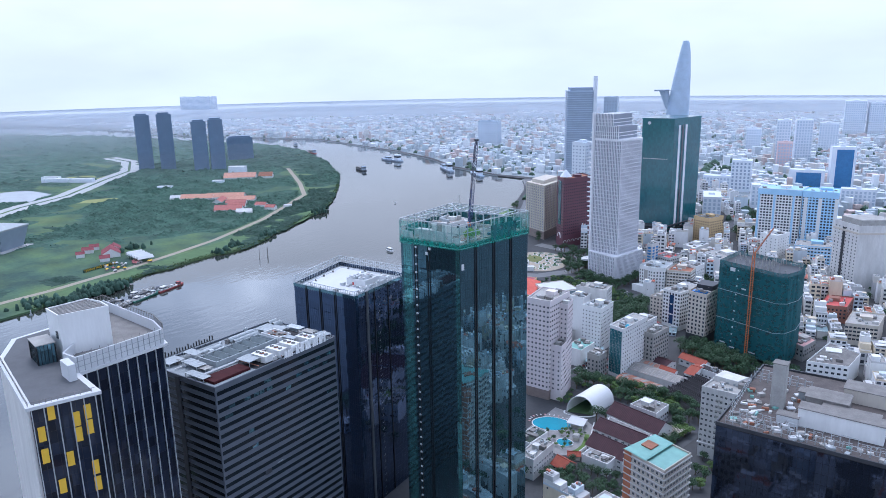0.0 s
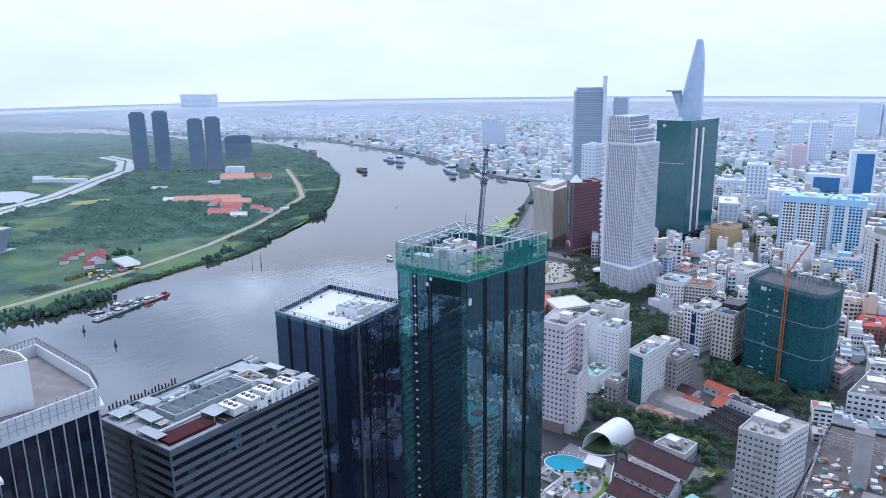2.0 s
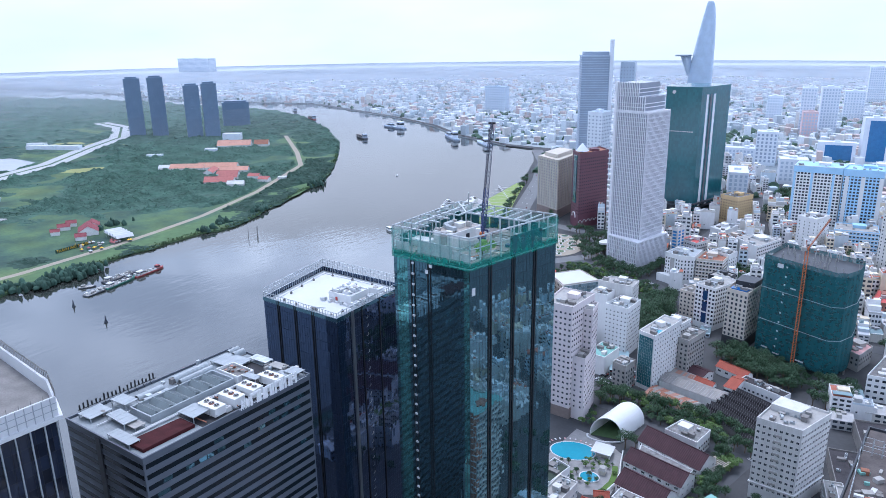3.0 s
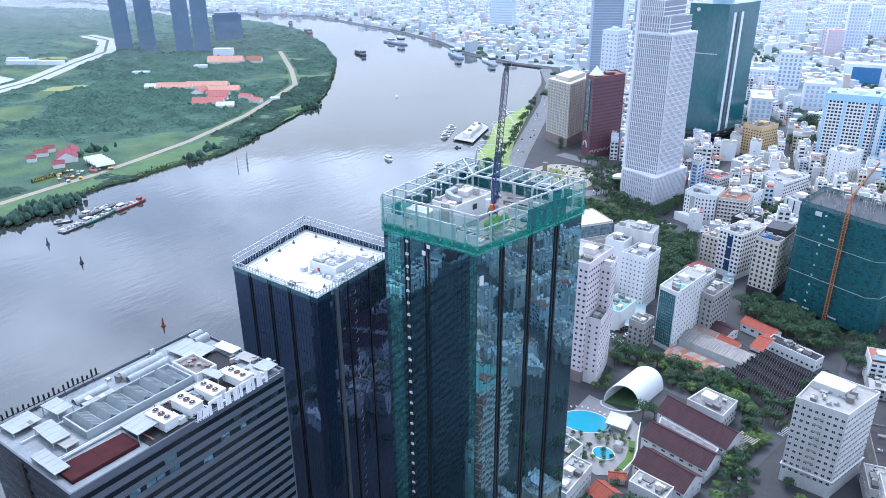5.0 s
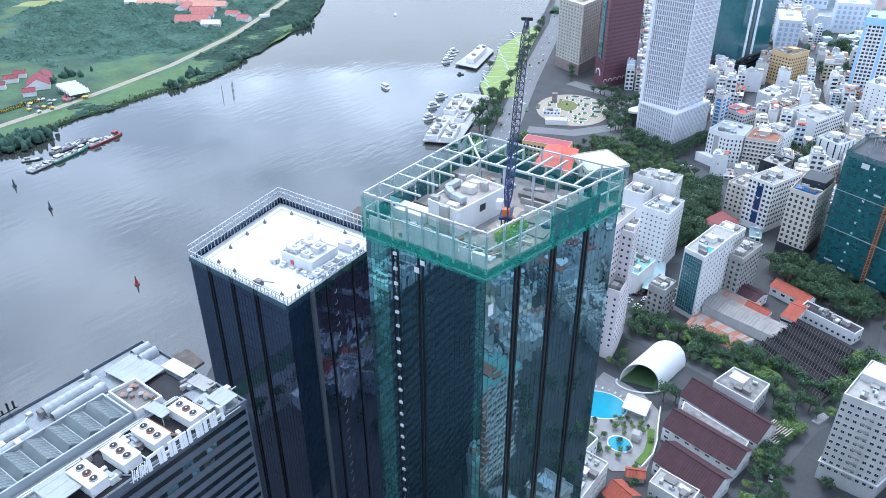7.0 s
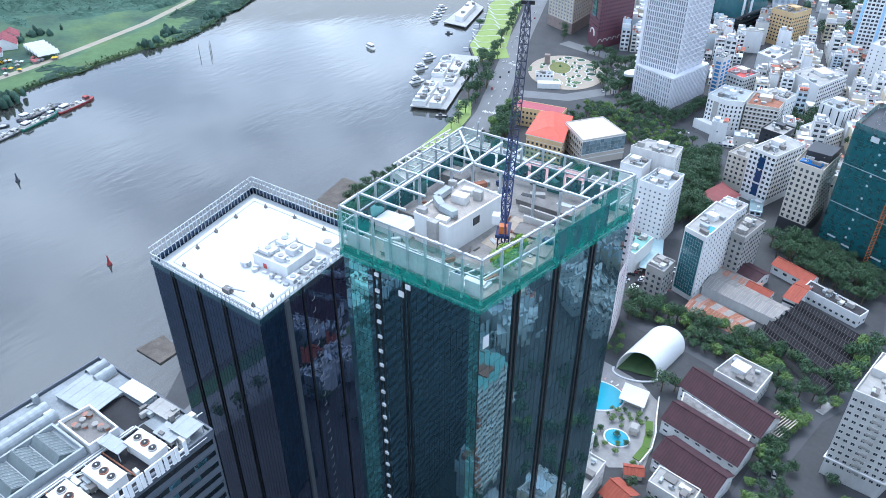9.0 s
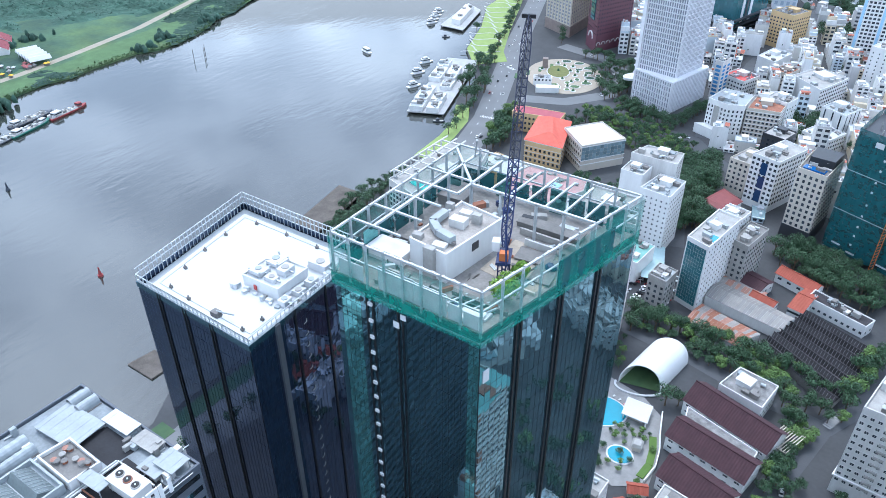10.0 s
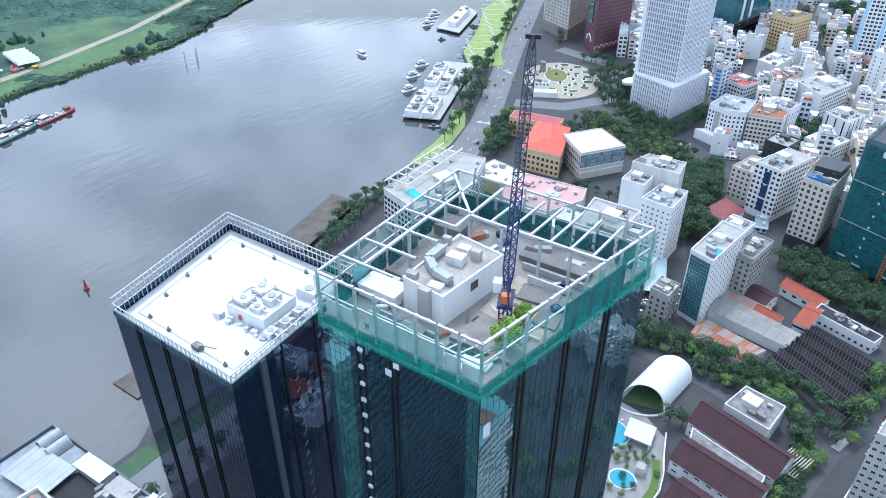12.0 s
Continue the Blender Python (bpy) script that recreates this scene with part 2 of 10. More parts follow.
# House paints of the far city paled and evened out as if hazed.
FARC = ramp_by_random(mat("haze_paled_city", (1, 1, 1), 0.85, 0.12, 40, 4.0),
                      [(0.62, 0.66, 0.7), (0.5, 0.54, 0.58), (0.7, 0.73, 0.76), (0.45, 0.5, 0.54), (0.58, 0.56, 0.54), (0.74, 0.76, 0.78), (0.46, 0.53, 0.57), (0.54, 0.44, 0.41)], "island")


def net_material(name, col, open_share):
    m = bpy.data.materials.new(name)
    m.use_nodes = True
    nt = m.node_tree
    b = nt.nodes["Principled BSDF"]
    b.inputs["Base Color"].default_value = (*col, 1)
    b.inputs["Roughness"].default_value = 0.8
    co, n = nt.nodes.new("ShaderNodeTexCoord"), nt.nodes.new("ShaderNodeTexNoise")
    n.inputs["Scale"].default_value = 0.35
    n.inputs["Detail"].default_value = 4
    nt.links.new(co.outputs["Object"], n.inputs["Vector"])
    k = nt.nodes.new("ShaderNodeMath")
    k.operation = "MULTIPLY_ADD"
    k.inputs[1].default_value, k.inputs[2].default_value = 0.4, 1 - open_share - 0.2
    nt.links.new(n.outputs["Fac"], k.inputs[0])
    nt.links.new(k.outputs[0], b.inputs["Alpha"])
    MATS[name] = m
    return m


NET = net_material("green_safety_net", (0.02, 0.33, 0.26), 0.7)
NETL = net_material("dense_green_net", (0.02, 0.29, 0.22), 0.42)
NETD = net_material("dark_green_scaffold_net", (0.012, 0.105, 0.118), 0.22)

# water: murky, with wind ripples at two sizes
WATER = mat("river_water", (0.042, 0.046, 0.041), 0.03, 0.14, 160, 30, 0, spec=0.75, ior=1.72)
nt = WATER.node_tree
wco = nt.nodes.new("ShaderNodeTexCoord")
wmp = nt.nodes.new("ShaderNodeMapping")
wmp.inputs["Rotation"].default_value = (0, 0, 0.6)
wmp.inputs["Scale"].default_value = (1, 0.35, 1)
wv, wv2 = nt.nodes.new("ShaderNodeTexNoise"), nt.nodes.new("ShaderNodeTexNoise")
wv.inputs["Scale"].default_value, wv.inputs["Detail"].default_value = 0.16, 4
wv2.inputs["Scale"].default_value, wv2.inputs["Detail"].default_value = 0.011, 3
wb = nt.nodes.new("ShaderNodeBump")
wb.inputs["Distance"].default_value = 0.4
wstr = nt.nodes.new("ShaderNodeMath")
wstr.operation = "MULTIPLY_ADD"
wstr.inputs[1].default_value, wstr.inputs[2].default_value = 1.5, -0.5
nt.links.new(wco.outputs["Object"], wmp.inputs["Vector"])
nt.links.new(wmp.outputs[0], wv.inputs["Vector"])
nt.links.new(wco.outputs["Object"], wv2.inputs["Vector"])
nt.links.new(wv2.outputs["Fac"], wstr.inputs[0])
nt.links.new(wstr.outputs[0], wb.inputs["Strength"])
nt.links.new(wv.outputs["Fac"], wb.inputs["Height"])
nt.links.new(wb.outputs[0], nt.nodes["Principled BSDF"].inputs["Normal"])

# ---------------------------------------------------------------- mesh helpers
BASE = {}


def prism(bm, poly, z0, z1, top=None):
    """Upright prism on a ground outline; top: its outline at z1 where it tapers."""
    lo = [bm.verts.new((x, y, z0)) for x, y in poly]
    hi = [bm.verts.new((x, y, z1)) for x, y in (top or poly)]
    n = len(poly)
    for i in range(n):
        bm.faces.new((lo[i], lo[(i + 1) % n], hi[(i + 1) % n], hi[i]))
    bm.faces.new(hi)
    bm.faces.new(lo[::-1])


def box(bm, x0, x1, y0, y1, z0, z1):
    prism(bm, [(x0, y0), (x1, y0), (x1, y1), (x0, y1)], z0, z1)


def rect(cx, cy, w, d, deg=0.0):
    c, s = math.cos(radians(deg)), math.sin(radians(deg))
    return [(cx + c * a - s * b, cy + s * a + c * b) for a, b in ((-w / 2, -d / 2), (w / 2, -d / 2), (w / 2, d / 2), (-w / 2, d / 2))]


def bar(bm, a, b, w, h=None):
    """A square bar from a to b."""
    a, b = Vector(a), Vector(b)
    d = (b - a).normalized()
    u = d.cross(Vector((0, 0, 1)))
    u = Vector((1, 0, 0)) if u.length < 1e-3 else u.normalized()
    v = d.cross(u)
    h = h or w
    vs = [[bm.verts.new(p + u * sx * w / 2 + v * sy * h / 2) for sx, sy in ((-1, -1), (1, -1), (1, 1), (-1, 1))] for p in (a, b)]
    for i in range(4):
        bm.faces.new((vs[0][i], vs[0][(i + 1) % 4], vs[1][(i + 1) % 4], vs[1][i]))
    bm.faces.new(vs[0][::-1])
    bm.faces.new(vs[1])


def disc(cx, cy, r, n=24, ry=None, deg=0):
    c, s = math.cos(radians(deg)), math.sin(radians(deg))
    ry = ry or r
    return [(cx + c * r * math.cos(a) - s * ry * math.sin(a), cy + s * r * math.cos(a) + c * ry * math.sin(a)) for a in (2 * math.pi * i / n for i in range(n))]


def thing(name, label, category, at=(0, 0, 0), group="", kind=""):
    ob = new(name)
    ob.location = at
    BASE[ob] = Vector(at)
    return tagged(ob, label, category, group, kind)


def mesh_of(name, bm, mats):
    bmesh.ops.recalc_face_normals(bm, faces=bm.faces)
    me = bpy.data.meshes.new(name)
    bm.to_mesh(me)
    bm.free()
    for m in mats if isinstance(mats, (list, tuple)) else [mats]:
        me.materials.append(m)
    return me


def part(name, bm, mats, parent, label="", kind=""):
    """Links a bmesh, drawn in world metres, as one mesh under a thing or under a part."""
    bmesh.ops.translate(bm, verts=bm.verts, vec=-BASE[parent])
    ob = new(name, mesh_of(name, bm, mats))
    ob.parent = parent
    BASE[ob] = BASE[parent]
    return tagged(ob, label, kind=kind)


def piece(name, me, parent, m):
    """One of many alike pieces on shared mesh data; m: its pose in world metres."""
    ob = new(name, me)
    ob.parent = parent
    ob.matrix_basis = Matrix.Translation(-BASE[parent]) @ m
    BASE[ob] = BASE[parent]
    return ob


def solo(name, bm, mats, label="", category="", group="", kind=""):
    ob = new(name, mesh_of(name, bm, mats))
    return tagged(ob, label, category, group, kind)


def raw(name, verts, faces, mats, index=None):
    me = bpy.data.meshes.new(name)
    me.from_pydata(verts, [], faces)
    for m in mats if isinstance(mats, (list, tuple)) else [mats]:
        me.materials.append(m)
    if index is not None:
        me.polygons.foreach_set("material_index", index)
    me.update()
    return me


def edge_frame(p, q):
    """Origin p, x along the wall to q, z up, y into the wall (outlines run counter-clockwise)."""
    d = Vector((q[0] - p[0], q[1] - p[1], 0))
    u = d.normalized()
    n = Vector((-u.y, u.x, 0))
    return u, n, d.length


WINDOW_MESH = {}


def window_mesh(w, h, frame_mat, glass_mat, depth=0.18, mull=1):
    key = (round(w, 2), round(h, 2), frame_mat.name, glass_mat.name, mull)
    if key not in WINDOW_MESH:
        bm = bmesh.new()
        t = 0.1
        for x0, x1, z0, z1 in ((-w / 2, w / 2, 0, t), (-w / 2, w / 2, h - t, h), (-w / 2, -w / 2 + t, t, h - t), (w / 2 - t, w / 2, t, h - t)):
            box(bm, x0, x1, -depth, 0.02, z0, z1)
        if mull:
            box(bm, -0.04, 0.04, -depth * 0.7, 0.02, t, h - t)
        nf = len(bm.faces)
        vs = [bm.verts.new(c) for c in ((-w / 2 + t, -0.05, t), (w / 2 - t, -0.05, t), (w / 2 - t, -0.05, h - t), (-w / 2 + t, -0.05, h - t))]
        bm.faces.new(vs)
        bm.faces.ensure_lookup_table()
        bm.faces[nf].material_index = 1
        me = bpy.data.meshes.new("window")
        bm.to_mesh(me)
        bm.free()
        me.materials.append(frame_mat)
        me.materials.append(glass_mat)
        WINDOW_MESH[key] = me
    return WINDOW_MESH[key]


FAR_Y = 425


def windows_on(parent, p, q, z0, z1, cols, rows, ww, wh, frame_mat, glass_mat, mull=1, skip=(), name="window"):
    """A regular field of windows on one wall, each a piece of its own."""
    u, n, length = edge_frame(p, q)
    me = window_mesh(ww, wh, frame_mat, glass_mat, mull=mull)
    dz = (z1 - z0) / rows
    rot = Matrix((u, n, Vector((0, 0, 1)))).transposed().to_4x4()
    if (p[1] + q[1]) / 2 > FAR_Y or p[0] < -262:
        # too far off to pick apart: one joined field of set-back panes
        vs, fs = [], []
        for i in range(cols):
            for j in range(rows):
                x, z = length * (i + 0.5) / cols, z0 + dz * j + (dz - wh) / 2
                o = Vector((p[0], p[1], 0)) + u * x - n * 0.06 - BASE[parent]
                k = len(vs)
                vs += [o + u * (a * ww / 2) + Vector((0, 0, z + b * wh)) for a, b in ((-1, 0), (1, 0), (1, 1), (-1, 1))]
                fs.append((k, k + 1, k + 2, k + 3))
        ob = new("glazing", raw("glazing", vs, fs, glass_mat))
        ob.parent = parent
        BASE[ob] = BASE[parent]
        return tagged(ob, kind="stuff")
    for i in range(cols):
        for j in range(rows):
            if (i, j) in skip:
                continue
            x = length * (i + 0.5) / cols
            o = Vector((p[0], p[1], 0)) + u * x + Vector((0, 0, z0 + dz * j + (dz - wh) / 2))
            piece(name, me, parent, Matrix.Translation(o) @ rot)


def grow(poly, d):
    """The outline moved outwards by d, corner by corner."""
    n = len(poly)
    res = []
    for i in range(n):
        a, b, c = Vector(poly[i - 1]), Vector(poly[i]), Vector(poly[(i + 1) % n])
        u1, u2 = (b - a).normalized(), (c - b).normalized()
        n1, n2 = Vector((u1.y, -u1.x)), Vector((u2.y, -u2.x))
        k = (n1 + n2)
        k = k / max(0.35, k.dot(n1)) if k.length > 1e-3 else n1
        res.append((b.x + k.x * d, b.y + k.y * d))
    return res


def parapet(parent, poly, z, h, t, m, name="parapet"):
    """A low wall round a roof, as one ring."""
    bm = bmesh.new()
    inn = grow(poly, -t)
    n = len(poly)
    rings = [[bm.verts.new((x, y, zz)) for x, y in pl] for pl, zz in ((poly, z), (poly, z + h), (inn, z + h), (inn, z))]
    for k in range(4):
        a, b = rings[k], rings[(k + 1) % 4]
        for i in range(n):
            bm.faces.new((a[i], a[(i + 1) % n], b[(i + 1) % n], b[i]))
    return part(name, bm, m, parent)

# ---------------------------------------------------------------- river, ground, distance
CENTRE = (-60, 90)
bm = bmesh.new()
bm.faces.new([bm.verts.new((x, y, -2.0)) for x, y in disc(*CENTRE, 4850, 64)])
solo("water", bm, WATER, "broad grey-brown river with faint wind ripples", "river", kind="structure")

NEAR_BANK = [(-352, -1500), (-350, 150), (-345, 285), (-372, 330), (-386, 434), (-398, 500), (-402, 536), (-405, 572), (-411, 615), (-424, 641), (-440, 668), (-452, 720),
             (-474, 748), (-506, 786), (-534, 860), (-570, 931), (-592, 1071), (-661, 1240), (-733, 1374), (-804, 1384), (-975, 1457), (-1127, 1574), (-1324, 1677),
             (-1839, 1872), (-2118, 1814), (-2407, 1761), (-2818, 1781), (-3358, 1832), (-3972, 1773), (-4600, 1760)]
FAR_BANK = [(-738, -1500), (-740, 200), (-744, 337), (-752, 360), (-747, 393), (-758, 437), (-764, 465), (-769, 492), (-764, 515), (-770, 540), (-773, 591), (-764, 611), (-766, 638), (-783, 691), (-800, 715), (-807, 749), (-838, 812),
            (-857, 874), (-915, 964), (-1009, 1085), (-1139, 1230), (-1340, 1401), (-1601, 1576), (-1821, 1655), (-1998, 1680), (-2226, 1605), (-2541, 1570), (-2936, 1545), (-3562, 1510), (-4600, 1450)]


def on_disc(x, y):
    v = Vector((x - CENTRE[0], y - CENTRE[1]))
    k = min(1.0, 4800 / max(1, v.length))
    return (CENTRE[0] + v.x * k, CENTRE[1] + v.y * k)


def bank_polygon(poly, z, mat_index, bm):
    f_top = bm.faces.new([bm.verts.new((x, y, z)) for x, y in poly])
    f_top.material_index = mat_index
    return f_top


arc = [on_disc(-60 + 5000 * math.cos(a), 90 + 5000 * math.sin(a)) for a in (math.radians(160 - 9.6 * i) for i in range(25))]
city_poly = [on_disc(*p) for p in NEAR_BANK] + [p for p in arc if p[1] > 1650 or p[0] > 0] + [on_disc(-352, -5000)]
arc2 = [on_disc(-60 + 5000 * math.cos(a), 90 + 5000 * math.sin(a)) for a in (math.radians(163 + 9 * i) for i in range(11))]
pen_poly = [on_disc(*p) for p in FAR_BANK][::-1]
pen_poly = [on_disc(-4700, 1440)] + pen_poly[1:] + [on_disc(-738, -5000)] + arc2[::-1]
bm = bmesh.new()
bank_polygon(city_poly, 0.0, 0, bm)
bank_polygon(pen_poly, 0.0, 1, bm)
for line_pts in (NEAR_BANK, FAR_BANK):
    for a, b in zip(line_pts, line_pts[1:]):
        f = bm.faces.new([bm.verts.new(v) for v in ((a[0], a[1], 0), (b[0], b[1], 0), (b[0], b[1], -4), (a[0], a[1], -4))])
        f.material_index = (0 if line_pts is NEAR_BANK else 1) if a[1] < 1380 else 2
bmesh.ops.triangulate(bm, faces=[f for f in bm.faces if len(f.verts) > 4])
# Overlay ground for the distance: haze mixed into its blue-grey.
FARE = mat("hazed_far_ground", (0.3, 0.335, 0.35), 0.9, 0.25, 60, 8.0)
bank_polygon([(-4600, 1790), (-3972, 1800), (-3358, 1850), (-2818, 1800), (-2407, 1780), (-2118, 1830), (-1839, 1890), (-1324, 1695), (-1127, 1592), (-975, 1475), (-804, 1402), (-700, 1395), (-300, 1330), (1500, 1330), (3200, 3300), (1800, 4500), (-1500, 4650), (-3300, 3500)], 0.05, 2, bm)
# Far meadow overlay, its green turned bluish for the haze.
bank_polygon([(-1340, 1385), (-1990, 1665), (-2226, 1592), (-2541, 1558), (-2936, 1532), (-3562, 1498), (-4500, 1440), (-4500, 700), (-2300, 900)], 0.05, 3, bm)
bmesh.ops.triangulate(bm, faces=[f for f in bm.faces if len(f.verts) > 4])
solo("ground", bm, [EARTH, FIELD, FARE, mat("haze_blued_far_meadow", (0.06, 0.105, 0.075), 0.95, 0.4, 90, 9.0)], "paved city ground and green riverside meadow", "ground", kind="structure")

# far sky and hazy distance
hz = bpy.data.materials.new("hazy_sky")
hz.use_nodes = True
nt = hz.node_tree
nt.nodes.clear()
co = nt.nodes.new("ShaderNodeTexCoord")
sep = nt.nodes.new("ShaderNodeSeparateXYZ")
nt.links.new(co.outputs["Object"], sep.inputs[0])
mr = nt.nodes.new("ShaderNodeMapRange")
mr.inputs["From Min"].default_value, mr.inputs["From Max"].default_value = 0, 1100
nt.links.new(sep.outputs["Z"], mr.inputs["Value"])
cr = nt.nodes.new("ShaderNodeValToRGB")
el = cr.color_ramp.elements
stops = [(0.0, (0.88, 0.92, 0.96)), (0.1, (0.86, 0.91, 0.96)), (0.2, (0.86, 0.91, 0.96)), (0.3, (0.88, 0.92, 0.97)), (0.42, (0.91, 0.95, 0.99)), (0.6, (0.95, 0.97, 1.0)), (1.0, (0.94, 0.96, 1.0))]
while len(el) < len(stops):
    el.new(0.5)
for e, (p, c) in zip(el, stops):
    e.position, e.color = p, (*c, 1)
nt.links.new(mr.outputs[0], cr.inputs[0])
mp = nt.nodes.new("ShaderNodeMapping")
mp.inputs["Scale"].default_value = (1, 1, 3.2)
nt.links.new(co.outputs["Object"], mp.inputs["Vector"])
nz = nt.nodes.new("ShaderNodeTexNoise")
nz.inputs["Scale"].default_value, nz.inputs["Detail"].default_value = 0.0011, 6
nt.links.new(mp.outputs[0], nz.inputs["Vector"])
k = nt.nodes.new("ShaderNodeMapRange")
k.inputs["From Min"].default_value, k.inputs["From Max"].default_value = 0.3, 0.7
k.inputs["To Min"].default_value, k.inputs["To Max"].default_value = 1.06, 1.2
nt.links.new(nz.outputs["Fac"], k.inputs["Value"])
mu = nt.nodes.new("ShaderNodeVectorMath")
mu.operation = "SCALE"
nt.links.new(cr.outputs[0], mu.inputs[0])
nt.links.new(k.outputs[0], mu.inputs["Scale"])
em = nt.nodes.new("ShaderNodeEmission")
nt.links.new(mu.outputs[0], em.inputs["Color"])
om = nt.nodes.new("ShaderNodeOutputMaterial")
nt.links.new(em.outputs[0], om.inputs["Surface"])
ring = disc(*CENTRE, 4790, 96)
vs = [(x, y, z) for z in (-6, 1100) for x, y in ring]
back = new("backdrop", raw("backdrop", vs, [(i, (i + 1) % 96, 96 + (i + 1) % 96, 96 + i) for i in range(96)], hz))
tagged(back, "pale blue hazy overcast sky above the far city", "sky", kind="structure")

# two thin white sheets added as haze over far roofs, thicker away from centre
ms = bpy.data.materials.new("haze_veil")
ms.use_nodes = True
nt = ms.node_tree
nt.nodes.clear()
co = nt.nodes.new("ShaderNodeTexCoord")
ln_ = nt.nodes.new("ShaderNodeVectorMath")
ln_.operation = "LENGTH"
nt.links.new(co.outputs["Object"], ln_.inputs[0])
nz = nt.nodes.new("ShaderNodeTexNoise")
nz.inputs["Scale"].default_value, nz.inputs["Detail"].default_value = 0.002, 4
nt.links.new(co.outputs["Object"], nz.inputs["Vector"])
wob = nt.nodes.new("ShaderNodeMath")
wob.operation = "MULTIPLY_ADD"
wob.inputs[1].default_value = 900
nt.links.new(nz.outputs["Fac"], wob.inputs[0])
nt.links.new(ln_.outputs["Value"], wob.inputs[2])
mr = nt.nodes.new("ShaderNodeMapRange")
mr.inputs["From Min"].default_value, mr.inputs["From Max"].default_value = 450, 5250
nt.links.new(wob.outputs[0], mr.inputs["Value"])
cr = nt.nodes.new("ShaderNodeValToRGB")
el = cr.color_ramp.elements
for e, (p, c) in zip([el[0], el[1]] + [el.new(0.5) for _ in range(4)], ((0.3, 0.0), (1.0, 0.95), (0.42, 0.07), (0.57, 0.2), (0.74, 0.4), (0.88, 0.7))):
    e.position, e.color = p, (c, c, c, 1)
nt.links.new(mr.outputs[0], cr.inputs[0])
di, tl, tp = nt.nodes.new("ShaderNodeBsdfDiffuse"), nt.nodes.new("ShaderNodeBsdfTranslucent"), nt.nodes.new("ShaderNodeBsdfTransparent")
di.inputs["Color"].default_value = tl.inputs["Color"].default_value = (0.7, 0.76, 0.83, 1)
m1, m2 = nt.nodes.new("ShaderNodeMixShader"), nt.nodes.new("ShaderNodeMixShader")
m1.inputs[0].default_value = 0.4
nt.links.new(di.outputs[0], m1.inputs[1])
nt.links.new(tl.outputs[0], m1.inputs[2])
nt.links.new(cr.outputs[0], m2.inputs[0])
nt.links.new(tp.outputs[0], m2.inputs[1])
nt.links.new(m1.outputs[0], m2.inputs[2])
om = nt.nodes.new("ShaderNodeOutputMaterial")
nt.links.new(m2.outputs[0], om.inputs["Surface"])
for veil_z in (16, 44):
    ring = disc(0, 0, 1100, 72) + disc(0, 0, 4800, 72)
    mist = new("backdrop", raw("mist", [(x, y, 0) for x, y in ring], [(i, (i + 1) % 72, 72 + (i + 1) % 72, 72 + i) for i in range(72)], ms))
    mist.location = (*CENTRE, veil_z)
    tagged(mist, "thin white sheet imitating haze over the far city", "mist", kind="structure")

# ---------------------------------------------------------------- shared rooftop kit
def centre(poly):
    return (sum(p[0] for p in poly) / len(poly), sum(p[1] for p in poly) / len(poly))


def inside(x, y, poly):
    hit = False
    for (x1, y1), (x2, y2) in zip(poly, poly[1:] + poly[:1]):
        if (y1 > y) != (y2 > y) and x < (x2 - x1) * (y - y1) / (y2 - y1) + x1:
            hit = not hit
    return hit


TAKEN = []


def make_air_conditioner():
    t = thing("air_conditioner", "pale grey rooftop air conditioning unit with a fan", "air conditioner", group="rooftop machines")
    bm = bmesh.new()
    box(bm, -1.1, 1.1, -0.6, 0.6, 0.15, 1.3)
    for sx in (-0.9, 0.9):
        box(bm, sx - 0.1, sx + 0.1, -0.6, 0.6, 0, 0.15)
    part("casing", bm, ROOFP, t)
    for sx in (0.45,):
        bm = bmesh.new()
        prism(bm, disc(sx, 0, 0.45, 10), 1.3, 1.36)
        part("fan_grille", bm, BLACKM, t, "dark round fan grille")
    return t


def make_water_tank():
    t = thing("water_tank", "shiny steel water tank lying on a roof stand", "water tank", group="rooftop tanks")
    bm = bmesh.new()
    bmesh.ops.create_cone(bm, cap_ends=True, segments=14, radius1=0.7, radius2=0.7, depth=2.2, matrix=Matrix.Translation((0, 0, 1.3)) @ Matrix.Rotation(math.pi / 2, 4, "Y"))
    part("drum", bm, STEEL, t)
    bm = bmesh.new()
    prism(bm, [(-0.9, -0.6), (0.9, -0.6), (0.9, 0.6), (-0.9, 0.6)], 0, 0.75, [(-0.8, -0.35), (0.8, -0.35), (0.8, 0.35), (-0.8, 0.35)])
    part("stand", bm, DARKC, t)
    return t


AC0, TANK0 = make_air_conditioner(), make_water_tank()
AC_FREE, TANK_FREE = [True], [True]


def put_unit(proto, free, x, y, z, deg):
    m = pose(x, y, z, 0, 0, deg)
    if free[0]:
        proto.matrix_basis = m
        free[0] = False
        return proto
    return copy_thing(proto, m)


def roof_kit(poly, z, seed, acs=3, tanks=1):
    rr = random.Random(seed)
    xs, ys = [p[0] for p in poly], [p[1] for p in poly]
    inner = grow(poly, -2.2)
    for k in range(acs + tanks):
        for _ in range(30):
            x, y = rr.uniform(min(xs), max(xs)), rr.uniform(min(ys), max(ys))
            if inside(x, y, inner):
                if k < acs:
                    put_unit(AC0, AC_FREE, x, y, z, rr.choice((0, 90)) + rr.uniform(-6, 6))
                else:
                    put_unit(TANK0, TANK_FREE, x, y, z, rr.choice((0, 90)))
                break


